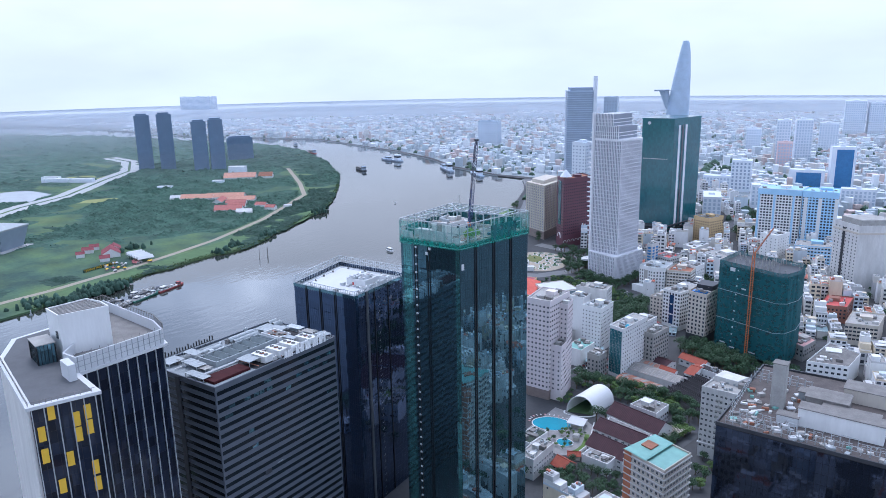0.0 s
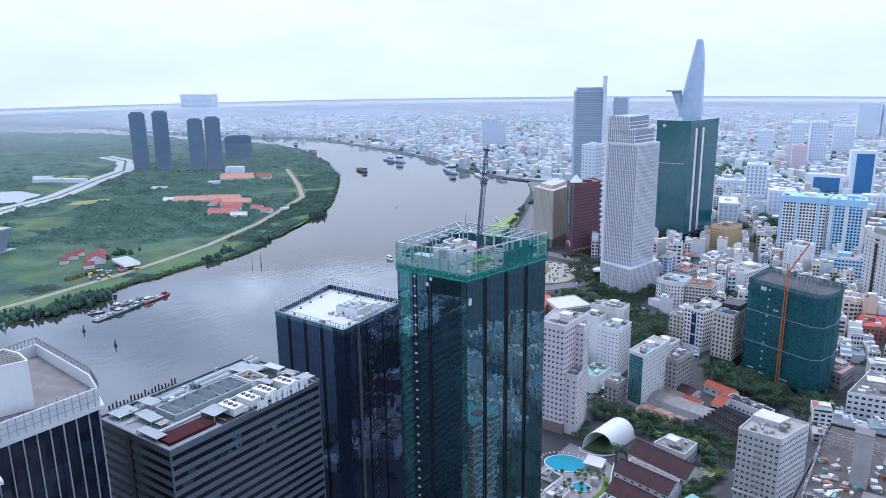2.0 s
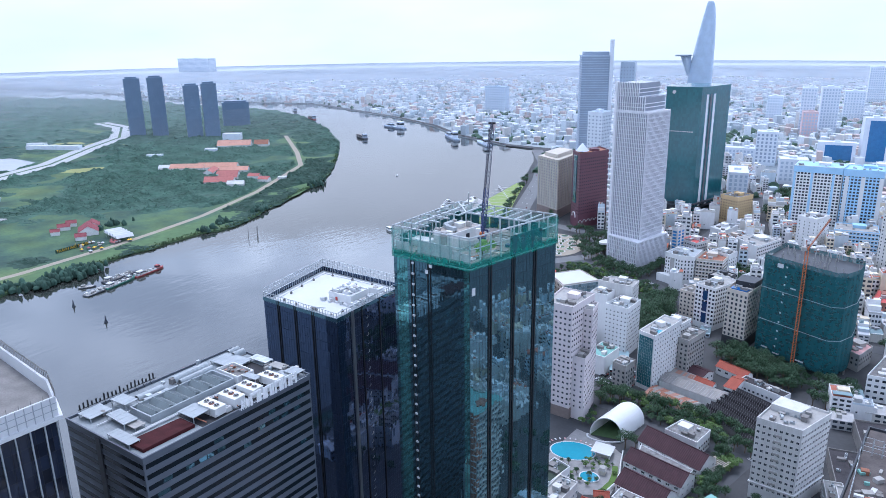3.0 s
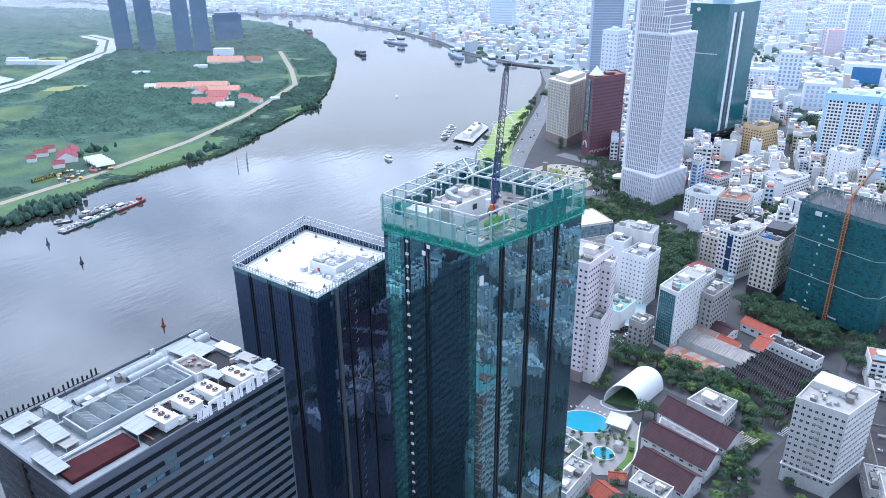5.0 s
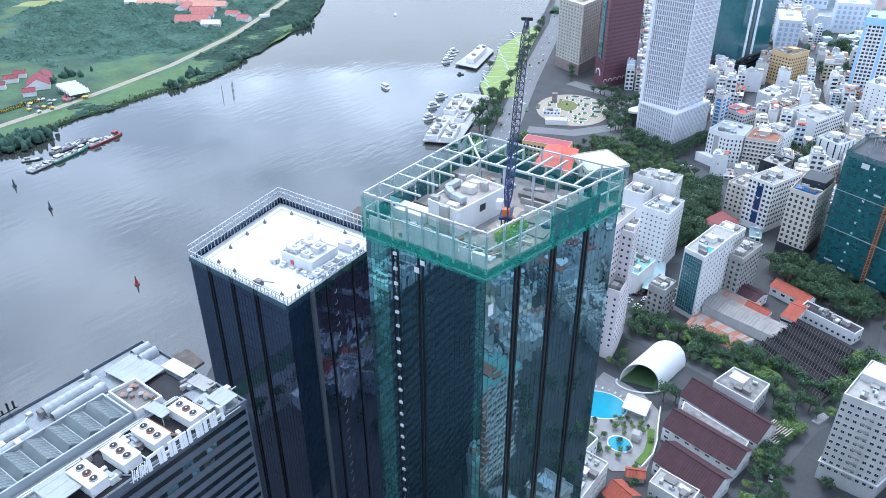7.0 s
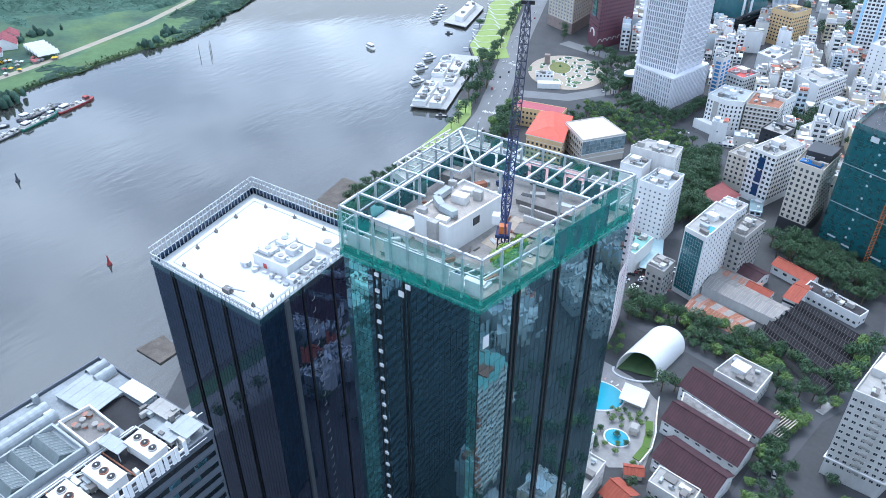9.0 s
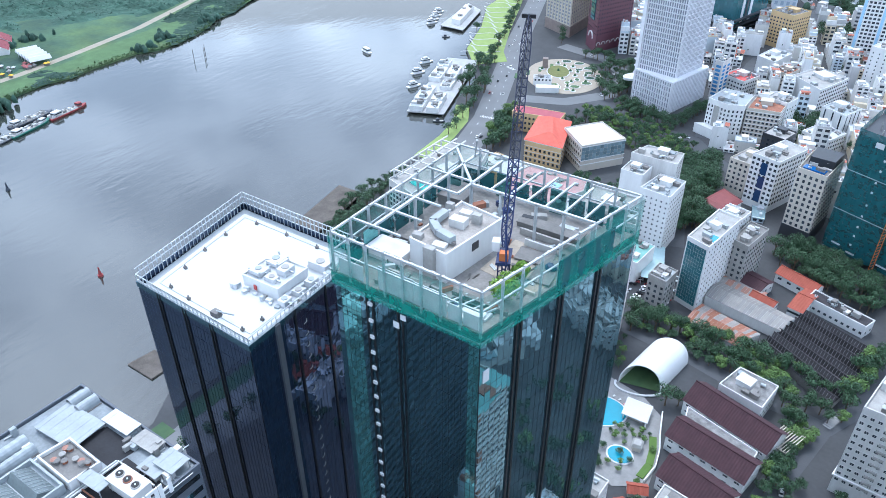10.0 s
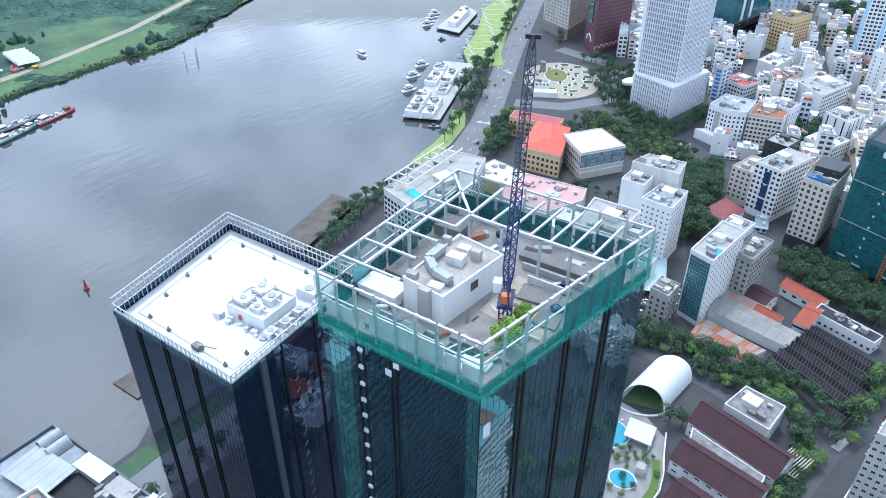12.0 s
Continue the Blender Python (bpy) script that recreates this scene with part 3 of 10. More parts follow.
def building(name, label, poly, h, wall, roof=None, win=None, sides=(0, 1), floor_h=3.4, ground=3.5, par=1.0, head=True, group="", seed=1, kit=(3, 1), band=None, z0=0.0, trims=True):
    """A plain block with parapet, roof, stair head and window pieces. win: (width, height, spacing, frame, glass)."""
    TAKEN.append(grow(poly, 2.0))
    c = centre(poly)
    b = thing(name, label, "building", (c[0], c[1], z0), group)
    bm = bmesh.new()
    prism(bm, poly, z0, h)
    part("wall", bm, wall, b)
    bm = bmesh.new()
    prism(bm, grow(poly, -0.45), h + 0.004, h + 0.12)
    part("roof", bm, roof or GREYC, b)
    if par:
        parapet(b, grow(poly, 0.06), h - 0.3, par + 0.3, 0.4, wall)
    if head:
        rr = random.Random(seed)
        w = min(math.dist(poly[0], poly[1]), math.dist(poly[1], poly[2]))
        hx, hy = c[0] + rr.uniform(-0.12, 0.12) * w, c[1] + rr.uniform(0, 0.18) * w
        dg = math.degrees(math.atan2(poly[1][1] - poly[0][1], poly[1][0] - poly[0][0]))
        bm = bmesh.new()
        prism(bm, rect(hx, hy, w * 0.36, w * 0.3, dg), h + 0.1, h + 3.1)
        prism(bm, rect(hx, hy, w * 0.4, w * 0.34, dg), h + 3.1, h + 3.3)
        part("stair_head", bm, wall, b)
    if win:
        ww, wh, sp, fr, gl = win
        for s in sides:
            p, q = poly[s], poly[(s + 1) % len(poly)]
            cols = max(1, int(math.dist(p, q) / sp))
            rows = max(1, int((h - z0 - ground) / floor_h))
            windows_on(b, p, q, z0 + ground, z0 + ground + rows * floor_h, cols, rows, ww, wh, fr, gl)
    if band:
        rows = int((h - z0 - ground) / floor_h)
        for i in range(rows + 1):
            bm = bmesh.new()
            prism(bm, grow(poly, band[0]), z0 + ground + i * floor_h - band[1], z0 + ground + i * floor_h)
            part("floor_band", bm, band[2], b)
    if kit[0] + kit[1]:
        roof_kit(poly, h + 0.12, seed, *kit)
        rr = random.Random(seed * 13 + int(c[0]))
        inner = grow(poly, -2.5)
        dg = math.degrees(math.atan2(poly[1][1] - poly[0][1], poly[1][0] - poly[0][0]))
        for k in range(5):
            i = rr.randrange(len(inner))
            x, y = Vector(c).lerp(Vector(inner[i]).lerp(Vector(inner[(i + 1) % len(inner)]), rr.random()), rr.uniform(0.5, 0.95))
            w, d, hh = rr.uniform(1.8, 5.0), rr.uniform(1.5, 3.6), rr.uniform(0.8, 2.8)
            bm = bmesh.new()
            prism(bm, rect(x, y, w, d, dg), h + 0.1, h + 0.1 + hh, [(px_, py_) for px_, py_ in rect(x, y, w + 0.3, d + 0.3, dg)])
            part("roof_shed", bm, rr.choice((ROOFP, WHITE2, GREYC, DARKC, DARKC, GREYC, DARKC)), b)
    return b


def pane_field(parent, p, q, z0, z1, cols, rows, glass, seed, gap=0.045, tilt=0.012, near_rows=0, proud=0.12):
    """Curtain-wall panes along one wall, each set a hair out of true. The upper near_rows are pieces of their own, the rest one joined part."""
    u, n, length = edge_frame(p, q)
    rr = np.random.RandomState(seed)
    dx, dz = length / cols, (z1 - z0) / rows
    out_v, out_f = [], []
    o = Vector((p[0], p[1], 0)) - n * proud
    singles = []
    for j in range(rows):
        for i in range(cols):
            a, b, c = (rr.normal() * tilt * s for s in (dx, dz, 0.4))
            quad = []
            for sx, sz in ((0, 0), (1, 0), (1, 1), (0, 1)):
                off = a * (sx - 0.5) + b * (sz - 0.5) * 0.5 + c * 0.15
                quad.append(o + u * (dx * i + gap + (dx - 2 * gap) * sx) + Vector((0, 0, z0 + dz * j + gap + (dz - 2 * gap) * sz)) - n * off)
            if j >= rows - near_rows:
                singles.append(quad)
            else:
                k = len(out_v)
                out_v += [v - BASE[parent] for v in quad]
                out_f.append((k, k + 1, k + 2, k + 3))
    if out_f:
        ob = new("glazing", raw("glazing", out_v, out_f, glass))
        ob.parent = parent
        BASE[ob] = BASE[parent]
        tagged(ob, kind="stuff")
    me = None
    for quad in singles:
        if me is None:
            me = raw("pane", [(-dx / 2 + gap, 0, -dz / 2 + gap), (dx / 2 - gap, 0, -dz / 2 + gap), (dx / 2 - gap, 0, dz / 2 - gap), (-dx / 2 + gap, 0, dz / 2 - gap)], [(0, 1, 2, 3)], glass)
        mid = sum(quad, Vector()) / 4
        ux, uz = (quad[1] - quad[0]).normalized(), (quad[3] - quad[0]).normalized()
        uy = uz.cross(ux)
        piece("pane", me, parent, Matrix.Translation(mid) @ Matrix((ux, uy, uz)).transposed().to_4x4())


def fin(parent, p, q, s, z0, z1, w, d, m, name="mullion"):
    u, n, length = edge_frame(p, q)
    o = Vector((p[0], p[1], 0)) + u * length * s - n * (d / 2 + 0.02)
    bm = bmesh.new()
    c = [(o + u * a * w / 2 + n * b * d / 2) for a, b in ((-1, -1), (1, -1), (1, 1), (-1, 1))]
    prism(bm, [(v.x, v.y) for v in c], z0, z1)
    return part(name, bm, m, parent)


# ---------------------------------------------------------------- unfinished glass tower with green netting
T_A = [(-198.3, 255.8), (-165.7, 255.6), (-156.2, 300.6), (-198.9, 300.0)]
DECK_A, NET_LO, NET_HI = 156.0, 153.8, 165.3
ta = thing("glass_tower", "unfinished dark teal glass tower wrapped in green netting at the top", "tower", (-178, 277, 0))
TAKEN.append(grow(T_A, 6))
bm = bmesh.new()
prism(bm, T_A, 0, DECK_A)
part("core", bm, DARKGREY, ta)
bm = bmesh.new()
prism(bm, grow(T_A, -0.3), DECK_A, DECK_A + 0.15)
part("roof_deck", bm, mat("dusty_bare_deck", (0.25, 0.235, 0.22), 0.9, 0.5, 5, 0.6), ta, "dusty bare concrete roof deck")
FA = [tuple(Vector(T_A[0]).lerp(Vector(T_A[1]), k)) for k in (0, 0.04, 0.19, 0.93, 1)]
pane_field(ta, FA[0], FA[1], 0, 155, 1, 39, GLASSD, 31, near_rows=3, tilt=0.0035)
pane_field(ta, FA[1], FA[2], 0, 155, 4, 78, GLASSE, 32, near_rows=6, tilt=0.005)
pane_field(ta, FA[2], FA[3], 0, 155, 18, 39, GLASSD, 3, near_rows=3, tilt=0.0035)
pane_field(ta, FA[3], FA[4], 0, 155, 2, 78, GLASSE, 33, near_rows=6, tilt=0.005)
pane_field(ta, T_A[1], T_A[2], 0, 155, 30, 39, GLASST, 4, near_rows=3, tilt=0.006)
pane_field(ta, T_A[2], T_A[3], 0, 155, 20, 39, GLASST, 5)
pane_field(ta, T_A[3], T_A[0], 0, 155, 20, 39, GLASST, 6)
for s in (0.24, 0.285, 0.465, 0.5):
    fin(ta, T_A[0], T_A[1], s, 0, 155, 0.3, 0.4, BLACKM)
for s in (0.2, 0.226, 0.46, 0.486, 0.72, 0.746):
    fin(ta, T_A[1], T_A[2], s, 0, 155, 0.5, 0.4, BLACKM)
for i in range(39):
    z = 155 / 39 * i
    bm = bmesh.new()
    box(bm, -189.9, -188.9, 255.0, 255.4, z + 1.4, z + 2.1)
    part("vent_panel", bm, ROOFW, ta, "pale open vent in the glass wall" if i == 0 else "")
for (x0, x1, z0, z1) in ((-184.1, -182.8, 149.8, 151.2), (-182.4, -181.2, 152.2, 153.4)):
    bm = bmesh.new()
    box(bm, x0, x1, 255.2, 255.35, z0, z1)
    part("white_panel", bm, ROOFW, ta, "white panel left in the glass wall")
bm = bmesh.new()
c1, c2 = Vector((-165.55, 256.4)), Vector((-165.25, 257.9))
prism(bm, [(c1.x + 0.14, c1.y), (c1.x + 0.3, c1.y), (c2.x + 0.3, c2.y), (c2.x + 0.14, c2.y)], 144.6, 147.4)
part("white_panel", bm, ROOFW, ta)
# perimeter frame
for e in range(4):
    p, q = Vector(T_A[e]), Vector(T_A[(e + 1) % 4])
    n_post = 8 if e != 1 else 9
    for i in range(n_post):
        a = p.lerp(q, i / n_post)
        bm = bmesh.new()
        bar(bm, (a.x, a.y, DECK_A - 0.5), (a.x, a.y, NET_HI), 0.42)
        part("frame_post", bm, STEEL, ta)
    for z, w in ((NET_HI - 0.2, 0.4), (NET_HI - 4.2, 0.28), (NET_LO + 0.5, 0.35)):
        bm = bmesh.new()
        bar(bm, (p.x, p.y, z), (q.x, q.y, z), w)
        part("frame_rail", bm, STEEL, ta)
    a, b = grow(T_A, 0.5)[e], grow(T_A, 0.5)[(e + 1) % 4]
    cols, rws = 44, 10
    vsn, fsn = [], []
    rr = np.random.RandomState(e)
    nx = Vector((b[1] - a[1], a[0] - b[0], 0)).normalized()
    for j in range(rws + 1):
        for i in range(cols + 1):
            v = Vector((a[0] + (b[0] - a[0]) * i / cols, a[1] + (b[1] - a[1]) * i / cols, NET_LO + (NET_HI - 0.9 - NET_LO) * j / rws))
            v += nx * (0.18 * math.sin(i * 1.4) * math.sin(math.pi * j / rws) + rr.uniform(-0.05, 0.05))
            vsn.append(v - BASE[ta])
    for j in range(rws):
        for i in range(cols):
            k = j * (cols + 1) + i
            fsn.append((k, k + 1, k + cols + 2, k + cols + 1))
    ob = new("safety_net", raw("safety_net", vsn, fsn, [NET, NETL], [1 if f[0] < 3 * (cols + 1) else 0 for f in fsn]))
    ob.parent = ta
    BASE[ob] = BASE[ta]
    tagged(ob, "torn translucent green safety net")
# dense second layer low on the front and pale hoarding boards behind it
for x0, x1, z0, z1 in ((-197.4, -191.5, 156.2, 159.6), (-188, -180, 156.2, 161.2), (-180, -173, 156.2, 161.0), (-172.8, -169.8, 156.2, 159.6), (-169.6, -166.4, 156.2, 159.2)):
    bm = bmesh.new()
    box(bm, x0, x1 - 0.15, 256.3, 256.5, z0, z1)
    part("hoarding", bm, ROOFW, ta, "pale metal hoarding board behind the net")
bm = bmesh.new()
prism(bm, [(-161.3, 275.0), (-161.1, 275.0), (-157.6, 292.0), (-157.8, 292.0)], 155.2, 162.0)
part("dense_net", bm, NETD, ta, "doubled dark green net")
# dark green netted screens standing inside the two rear edges
for e_, cnt_ in ((2, 9), (3, 8)):
    ia, ib = Vector(grow(T_A, -1.6)[e_]), Vector(grow(T_A, -1.6)[(e_ + 1) % 4])
    for k in range(cnt_):
        a, b = ia.lerp(ib, k / cnt_ + 0.006), ia.lerp(ib, (k + 1) / cnt_ - 0.012)
        bm = bmesh.new()
        bar(bm, (a.x, a.y, DECK_A + 3.0), (b.x, b.y, DECK_A + 3.0), 0.12, 5.6 - (k % 3) * 0.8)
        part("screen_panel", bm, NETD if k % 3 else GLASSE, ta, "dark green screen panel" if k == 0 else "")
# roof steelwork
Z_T = NET_HI - 0.35
for y in (262.0, 268.5, 275.0, 281.0, 287.0):
    bm = bmesh.new()
    bar(bm, (-198.5, y, Z_T), (-187.0, y, Z_T), 0.4)
    part("roof_beam", bm, STEEL, ta)
for x0, y0, x1, y1 in ((-193.2, 262, -193.2, 298.4), (-187, 281, -187, 298.4), (-187, 286, -159.7, 286), (-198.6, 298.3, -187, 286.2)):
    bm = bmesh.new()
    bar(bm, (x0, y0, Z_T), (x1, y1, Z_T), 0.5)
    part("roof_beam", bm, STEEL, ta)
for x in (-182.5, -178.2, -174.2, -170.2, -166.2, -162.0):
    bm = bmesh.new()
    bar(bm, (x, 286, Z_T), (x + 0.6, 298.3, Z_T), 0.4)
    part("roof_beam", bm, STEEL, ta)
for x, y in ((-187, 286), (-193.2, 275), (-180, 286), (-172, 286), (-166, 286), (-160.0, 286), (-193.2, 287)):
    bm = bmesh.new()
    bar(bm, (x, y, DECK_A), (x, y, Z_T), 0.5)
    part("roof_column", bm, STEEL, ta)
bm = bmesh.new()
bar(bm, (-193, 297, Z_T), (-190.5, 293.5, Z_T + 6), 0.35)
part("stay", bm, STEEL, ta)

ph = thing("plant_house", "white-walled lift and plant house on the tower roof", "plant house", (-182, 273, DECK_A))
PHP = [(-187.6, 265.5), (-178.8, 264.6), (-176.8, 281.0), (-187.0, 282.4)]
bm = bmesh.new()
prism(bm, PHP, DECK_A + 0.15, 162.2)
part("wall", bm, WHITE, ph)
parapet(ph, grow(PHP, 0.1), 162.0, 0.7, 0.35, WHITE)
bm = bmesh.new()
prism(bm, grow(PHP, -0.4), 162.2, 162.3)
part("roof", bm, mat("stained_tan_concrete", (0.36, 0.33, 0.3), 0.9, 0.5, 3, 0.4), ph, "stained grey concrete roof")
bm = bmesh.new()
box(bm, -183.4, -181.2, 263.8, 265.1, DECK_A + 0.15, 163)
part("pier", bm, GREYC, ph)
bm = bmesh.new()
prism(bm, [(-178.0, 272), (-177.8, 272), (-177.6, 274), (-177.8, 274)], 159.5, 161.2)
part("window", bm, GLASS, ph)
duct = thing("ventilation_duct", "bent pale steel ventilation duct on the plant house roof", "duct", (-182, 270, 162.3))
pts = [(-186.5, 276, 163.4), (-186.5, 271.5, 163.4), (-183.5, 269.2, 163.4), (-179.8, 268.4, 163.4)]
for a, b in zip(pts, pts[1:]):
    bm = bmesh.new()
    bar(bm, a, b, 1.5, 1.3)
    part("duct_run", bm, ROOFP, duct)
for x, y, w_, h_ in ((-182.6, 274.6, 3.2, 1.7), (-183.2, 278.2, 2.4, 1.2), (-180.2, 277.4, 1.8, 2.0), (-186.6, 266.8, 2.0, 1.0), (-181.4, 266.4, 2.6, 0.7), (-187.5, 279, 1.6, 1.4)):
    bm = bmesh.new()
    prism(bm, rect(x, y, w_, w_ * 0.7, 6), 162.32, 162.32 + h_)
    part("fan_box", bm, WHITE2 if w_ > 2 else GREYC, duct)
for x, y in ((-186.5, 276), (-183.5, 269.2), (-179.8, 268.4)):
    bm = bmesh.new()
    box(bm, x - 0.4, x + 0.4, y - 0.4, y + 0.4, 162.3, 163)
    part("foot", bm, DARKC, duct)
for i, (x, y, w, d, h, lab) in enumerate(((-192.5, 266, 8, 4.4, 2.6, "white"), (-171, 291.5, 14, 3, 1.2, "grey"), (-169.4, 258.6, 4, 3, 1.0, "white"), (-194, 291, 6, 5, 2.4, "grey"), (-165, 278, 4, 8, 0.5, "grey"), (-169, 281, 7, 4, 0.6, "grey"), (-185, 259.5, 10, 3, 1.0, "grey"), (-191, 279, 4, 6, 1.1, "grey"))):
    bm = bmesh.new()
    prism(bm, rect(x, y, w, d, 1.5 * i), DECK_A + 0.15, DECK_A + 0.15 + h * 0.8)
    prism(bm, rect(x, y, w + 0.3, d + 0.3, 1.5 * i), DECK_A + 0.15 + h * 0.8, DECK_A + 0.15 + h)
    solo("roof_plinth" if h < 2 else "site_shed", bm, WHITE if lab == "white" else DARKC, f"{lab} {'low plinth' if h < 2 else 'site shed'} on the unfinished tower roof", "plinth" if h < 2 else "shed")
rr = random.Random(11)
for i in range(26):
    x, y = rr.uniform(-176, -163), rr.uniform(266, 284)
    if y < 262 + (x + 166) * 5:
        continue
    bm = bmesh.new()
    a = rr.uniform(0, 3.1)
    ln = rr.uniform(1.2, 2.4)
    for k in range(3):
        bar(bm, (x, y + k * 0.3, DECK_A + 0.3), (x + ln * math.cos(a), y + k * 0.3 + ln * math.sin(a), DECK_A + 0.3), 0.2)
    solo("timber_stack", bm, rr.choice((STEEL, RUST, DARKC)), "loose stack of building bars on the deck", "building material", "deck clutter")
bm = bmesh.new()
bmesh.ops.create_icosphere(bm, subdivisions=2, radius=1.0, matrix=Matrix.Translation((-164.5, 279, DECK_A + 1.0)) @ Matrix.Diagonal((1.3, 0.9, 0.9, 1)))
for v in bm.verts:
    v.co += noise.noise_vector(v.co * 0.9) * 0.4
solo("tarpaulin_bundle", bm, BLUEST, "crumpled blue tarpaulin bundle on the roof deck", "tarpaulin")

# pale clip plates along the top rail
for e in (0, 1):
    p, q = Vector(T_A[e]), Vector(T_A[(e + 1) % 4])
    for i in range(15):
        a = p.lerp(q, (i + 0.5) / 15)
        bm = bmesh.new()
        prism(bm, rect(a.x, a.y, 0.6, 0.5, 78 * e), NET_HI, NET_HI + 0.1)
        part("clip_plate", bm, ROOFW, ta)
# open shaft, floor trenches and low walls on the deck
for x0, x1, y0, y1, h, m in ((-176.5, -168.5, 258.0, 258.5, 1.0, WHITE2), (-176, -164.6, 262.4, 262.9, 0.9, DARKC), (-173, -166, 284, 284.4, 1.6, WHITE2), (-176, -160.2, 287.4, 287.9, 1.4, GREYC), (-196.5, -188.5, 271.6, 272.0, 1.0, DARKC), (-168.5, -163.4, 270.2, 270.6, 0.7, BEIGE), (-190, -178, 261.5, 262, 0.8, GREYC)):
    bm = bmesh.new()
    box(bm, x0, x1, y0, y1, DECK_A + 0.15, DECK_A + 0.15 + h)
    solo("deck_wall", bm, m, "low unfinished wall on the tower deck", "wall", "deck walls")
# Shaft darkness drawn as a flat black slab; the deck is not cut.
bm = bmesh.new()
prism(bm, [(-175.5, 259.2), (-168.2, 259.2), (-166.8, 262.0), (-175.5, 262.0)], DECK_A + 0.16, DECK_A + 0.2)
solo("floor_opening", bm, BLACKM, "flat black slab for the dark inside the open shaft", "opening")
for k in range(4):
    bm = bmesh.new()
    bar(bm, (-175 + 2.1 * k, 258.6, DECK_A + 0.9), (-173.2 + 2.3 * k, 263.4, DECK_A + 0.9), 0.3)
    solo("shaft_beam", bm, STEEL, "pale steel beam laid across the open shaft", "beam", "shaft beams")
bm = bmesh.new()
prism(bm, [(-176, 272), (-164, 270.6), (-160.5, 283.5), (-175.5, 285)], DECK_A + 0.155, DECK_A + 0.19)
solo("screed", bm, mat("tan_screed", (0.4, 0.34, 0.27), 0.9, 0.3, 4, 0.5), "tan bare screed on the roof deck", "floor")

# luffing crane
cr_base, cr_hinge, cr_tip = Vector((-171.2, 272.6, DECK_A + 0.15)), Vector((-171.2, 272.6, 162.6)), Vector((-180.2, 293.5, 198.2))
crane = thing("tower_crane", "blue and grey luffing crane with a raised lattice jib", "crane", cr_base)
bm = bmesh.new()
for sx in (-0.8, 0.8):
    for sy in (-0.8, 0.8):
        bar(bm, cr_base + Vector((sx, sy, 0)), cr_base + Vector((sx, sy, 5)), 0.22)
for k in range(4):
    for sx, sy, tx, ty in ((-0.8, -0.8, 0.8, -0.8), (0.8, -0.8, 0.8, 0.8), (0.8, 0.8, -0.8, 0.8), (-0.8, 0.8, -0.8, -0.8)):
        bar(bm, cr_base + Vector((sx, sy, 1.25 * k)), cr_base + Vector((tx, ty, 1.25 * k + 1.25)), 0.12)
part("mast", bm, BLUEST, crane)
bm = bmesh.new()
prism(bm, rect(cr_base.x + 0.6, cr_base.y - 1.2, 2.6, 5.2, 24), cr_base.z + 5, cr_base.z + 5.6)
part("turntable", bm, BLUEST, crane)
bm = bmesh.new()
prism(bm, rect(cr_base.x + 1.2, cr_base.y - 2.4, 1.6, 1.3, 24), cr_base.z + 5.6, cr_base.z + 7.2)
part("winch_house", bm, ORANGE, crane, "orange winch housing")
bm = bmesh.new()
prism(bm, rect(cr_base.x - 1.7, cr_base.y - 0.2, 1.4, 1.8, 24), cr_base.z + 5.6, cr_base.z + 7.6)
part("cab", bm, WHITE, crane, "small white operator cab")
bm = bmesh.new()
top_a = cr_base + Vector((1.2, -2.4, 13.0))
bar(bm, cr_base + Vector((0.9, -0.4, 5.6)), top_a, 0.3)
bar(bm, cr_base + Vector((2.4, -3.6, 5.6)), top_a, 0.3)
part("back_frame", bm, BLUEST, crane)
jib = cr_tip - cr_hinge
jd = jib.normalized()
ju = jd.cross(Vector((0, 0, 1))).normalized()
jv = ju.cross(jd)
N_J = 26


def chord(k, i):
    w = 0.9 * min(1, 0.45 + k / 3, 0.35 + (N_J - k) / 4)
    return cr_hinge + jib * k / N_J + (ju * w, -ju * w, jv * w * 1.5)[i]


bm = bmesh.new()
bm2 = bmesh.new()
for k in range(N_J):
    dest = bm if k < N_J * 0.35 else bm2
    for i in range(3):
        bar(dest, chord(k, i), chord(k + 1, i), 0.24 if k < N_J * 0.35 else 0.19)
        bar(dest, chord(k, i), chord(k + 1, (i + 1) % 3), 0.15 if k < N_J * 0.35 else 0.11)
        bar(dest, chord(k, i), chord(k, (i + 1) % 3), 0.11)
part("jib", bm, BLUEST, crane, "blue lattice jib root")
part("jib_end", bm2, mat("faded_blue_steel", (0.035, 0.04, 0.075), 0.6, 0.2, 3, 0.4), crane, "faded blue lattice jib end")
bm = bmesh.new()
bar(bm, cr_tip - ju * 1.3, cr_tip + ju * 1.3, 0.7)
bar(bm, cr_tip, cr_tip + Vector((0.4, -0.6, -2.2)), 0.5)
part("jib_head", bm, BLACKM, crane)
for off in (-0.3, 0.3):
    bm = bmesh.new()
    bar(bm, top_a, cr_tip + jv * 0.8 + ju * off, 0.09)
    part("pendant_cable", bm, BLACKM, crane)

# ---------------------------------------------------------------- second glass tower, white roof
T_B = [(-272.8, 257.6), (-229.0, 256.2), (-231.5, 302.5), (-281.0, 302.5)]
DECK_B = 120.2
tb = thing("glass_tower", "dark navy glass tower with a white roof and steel edge frame", "tower", (-253, 279, 0))
TAKEN.append(grow(T_B, 6))
bm = bmesh.new()
prism(bm, T_B, 0, DECK_B)
part("core", bm, DARKGREY, tb)
bm = bmesh.new()
prism(bm, grow(T_B, -2.6), DECK_B, DECK_B + 0.5)
part("roof_deck", bm, ROOFW, tb, "bright white coated roof deck")
bm = bmesh.new()
prism(bm, grow(T_B, -0.3), DECK_B + 0.004, DECK_B + 0.2)
part("gutter", bm, ROOFP, tb)
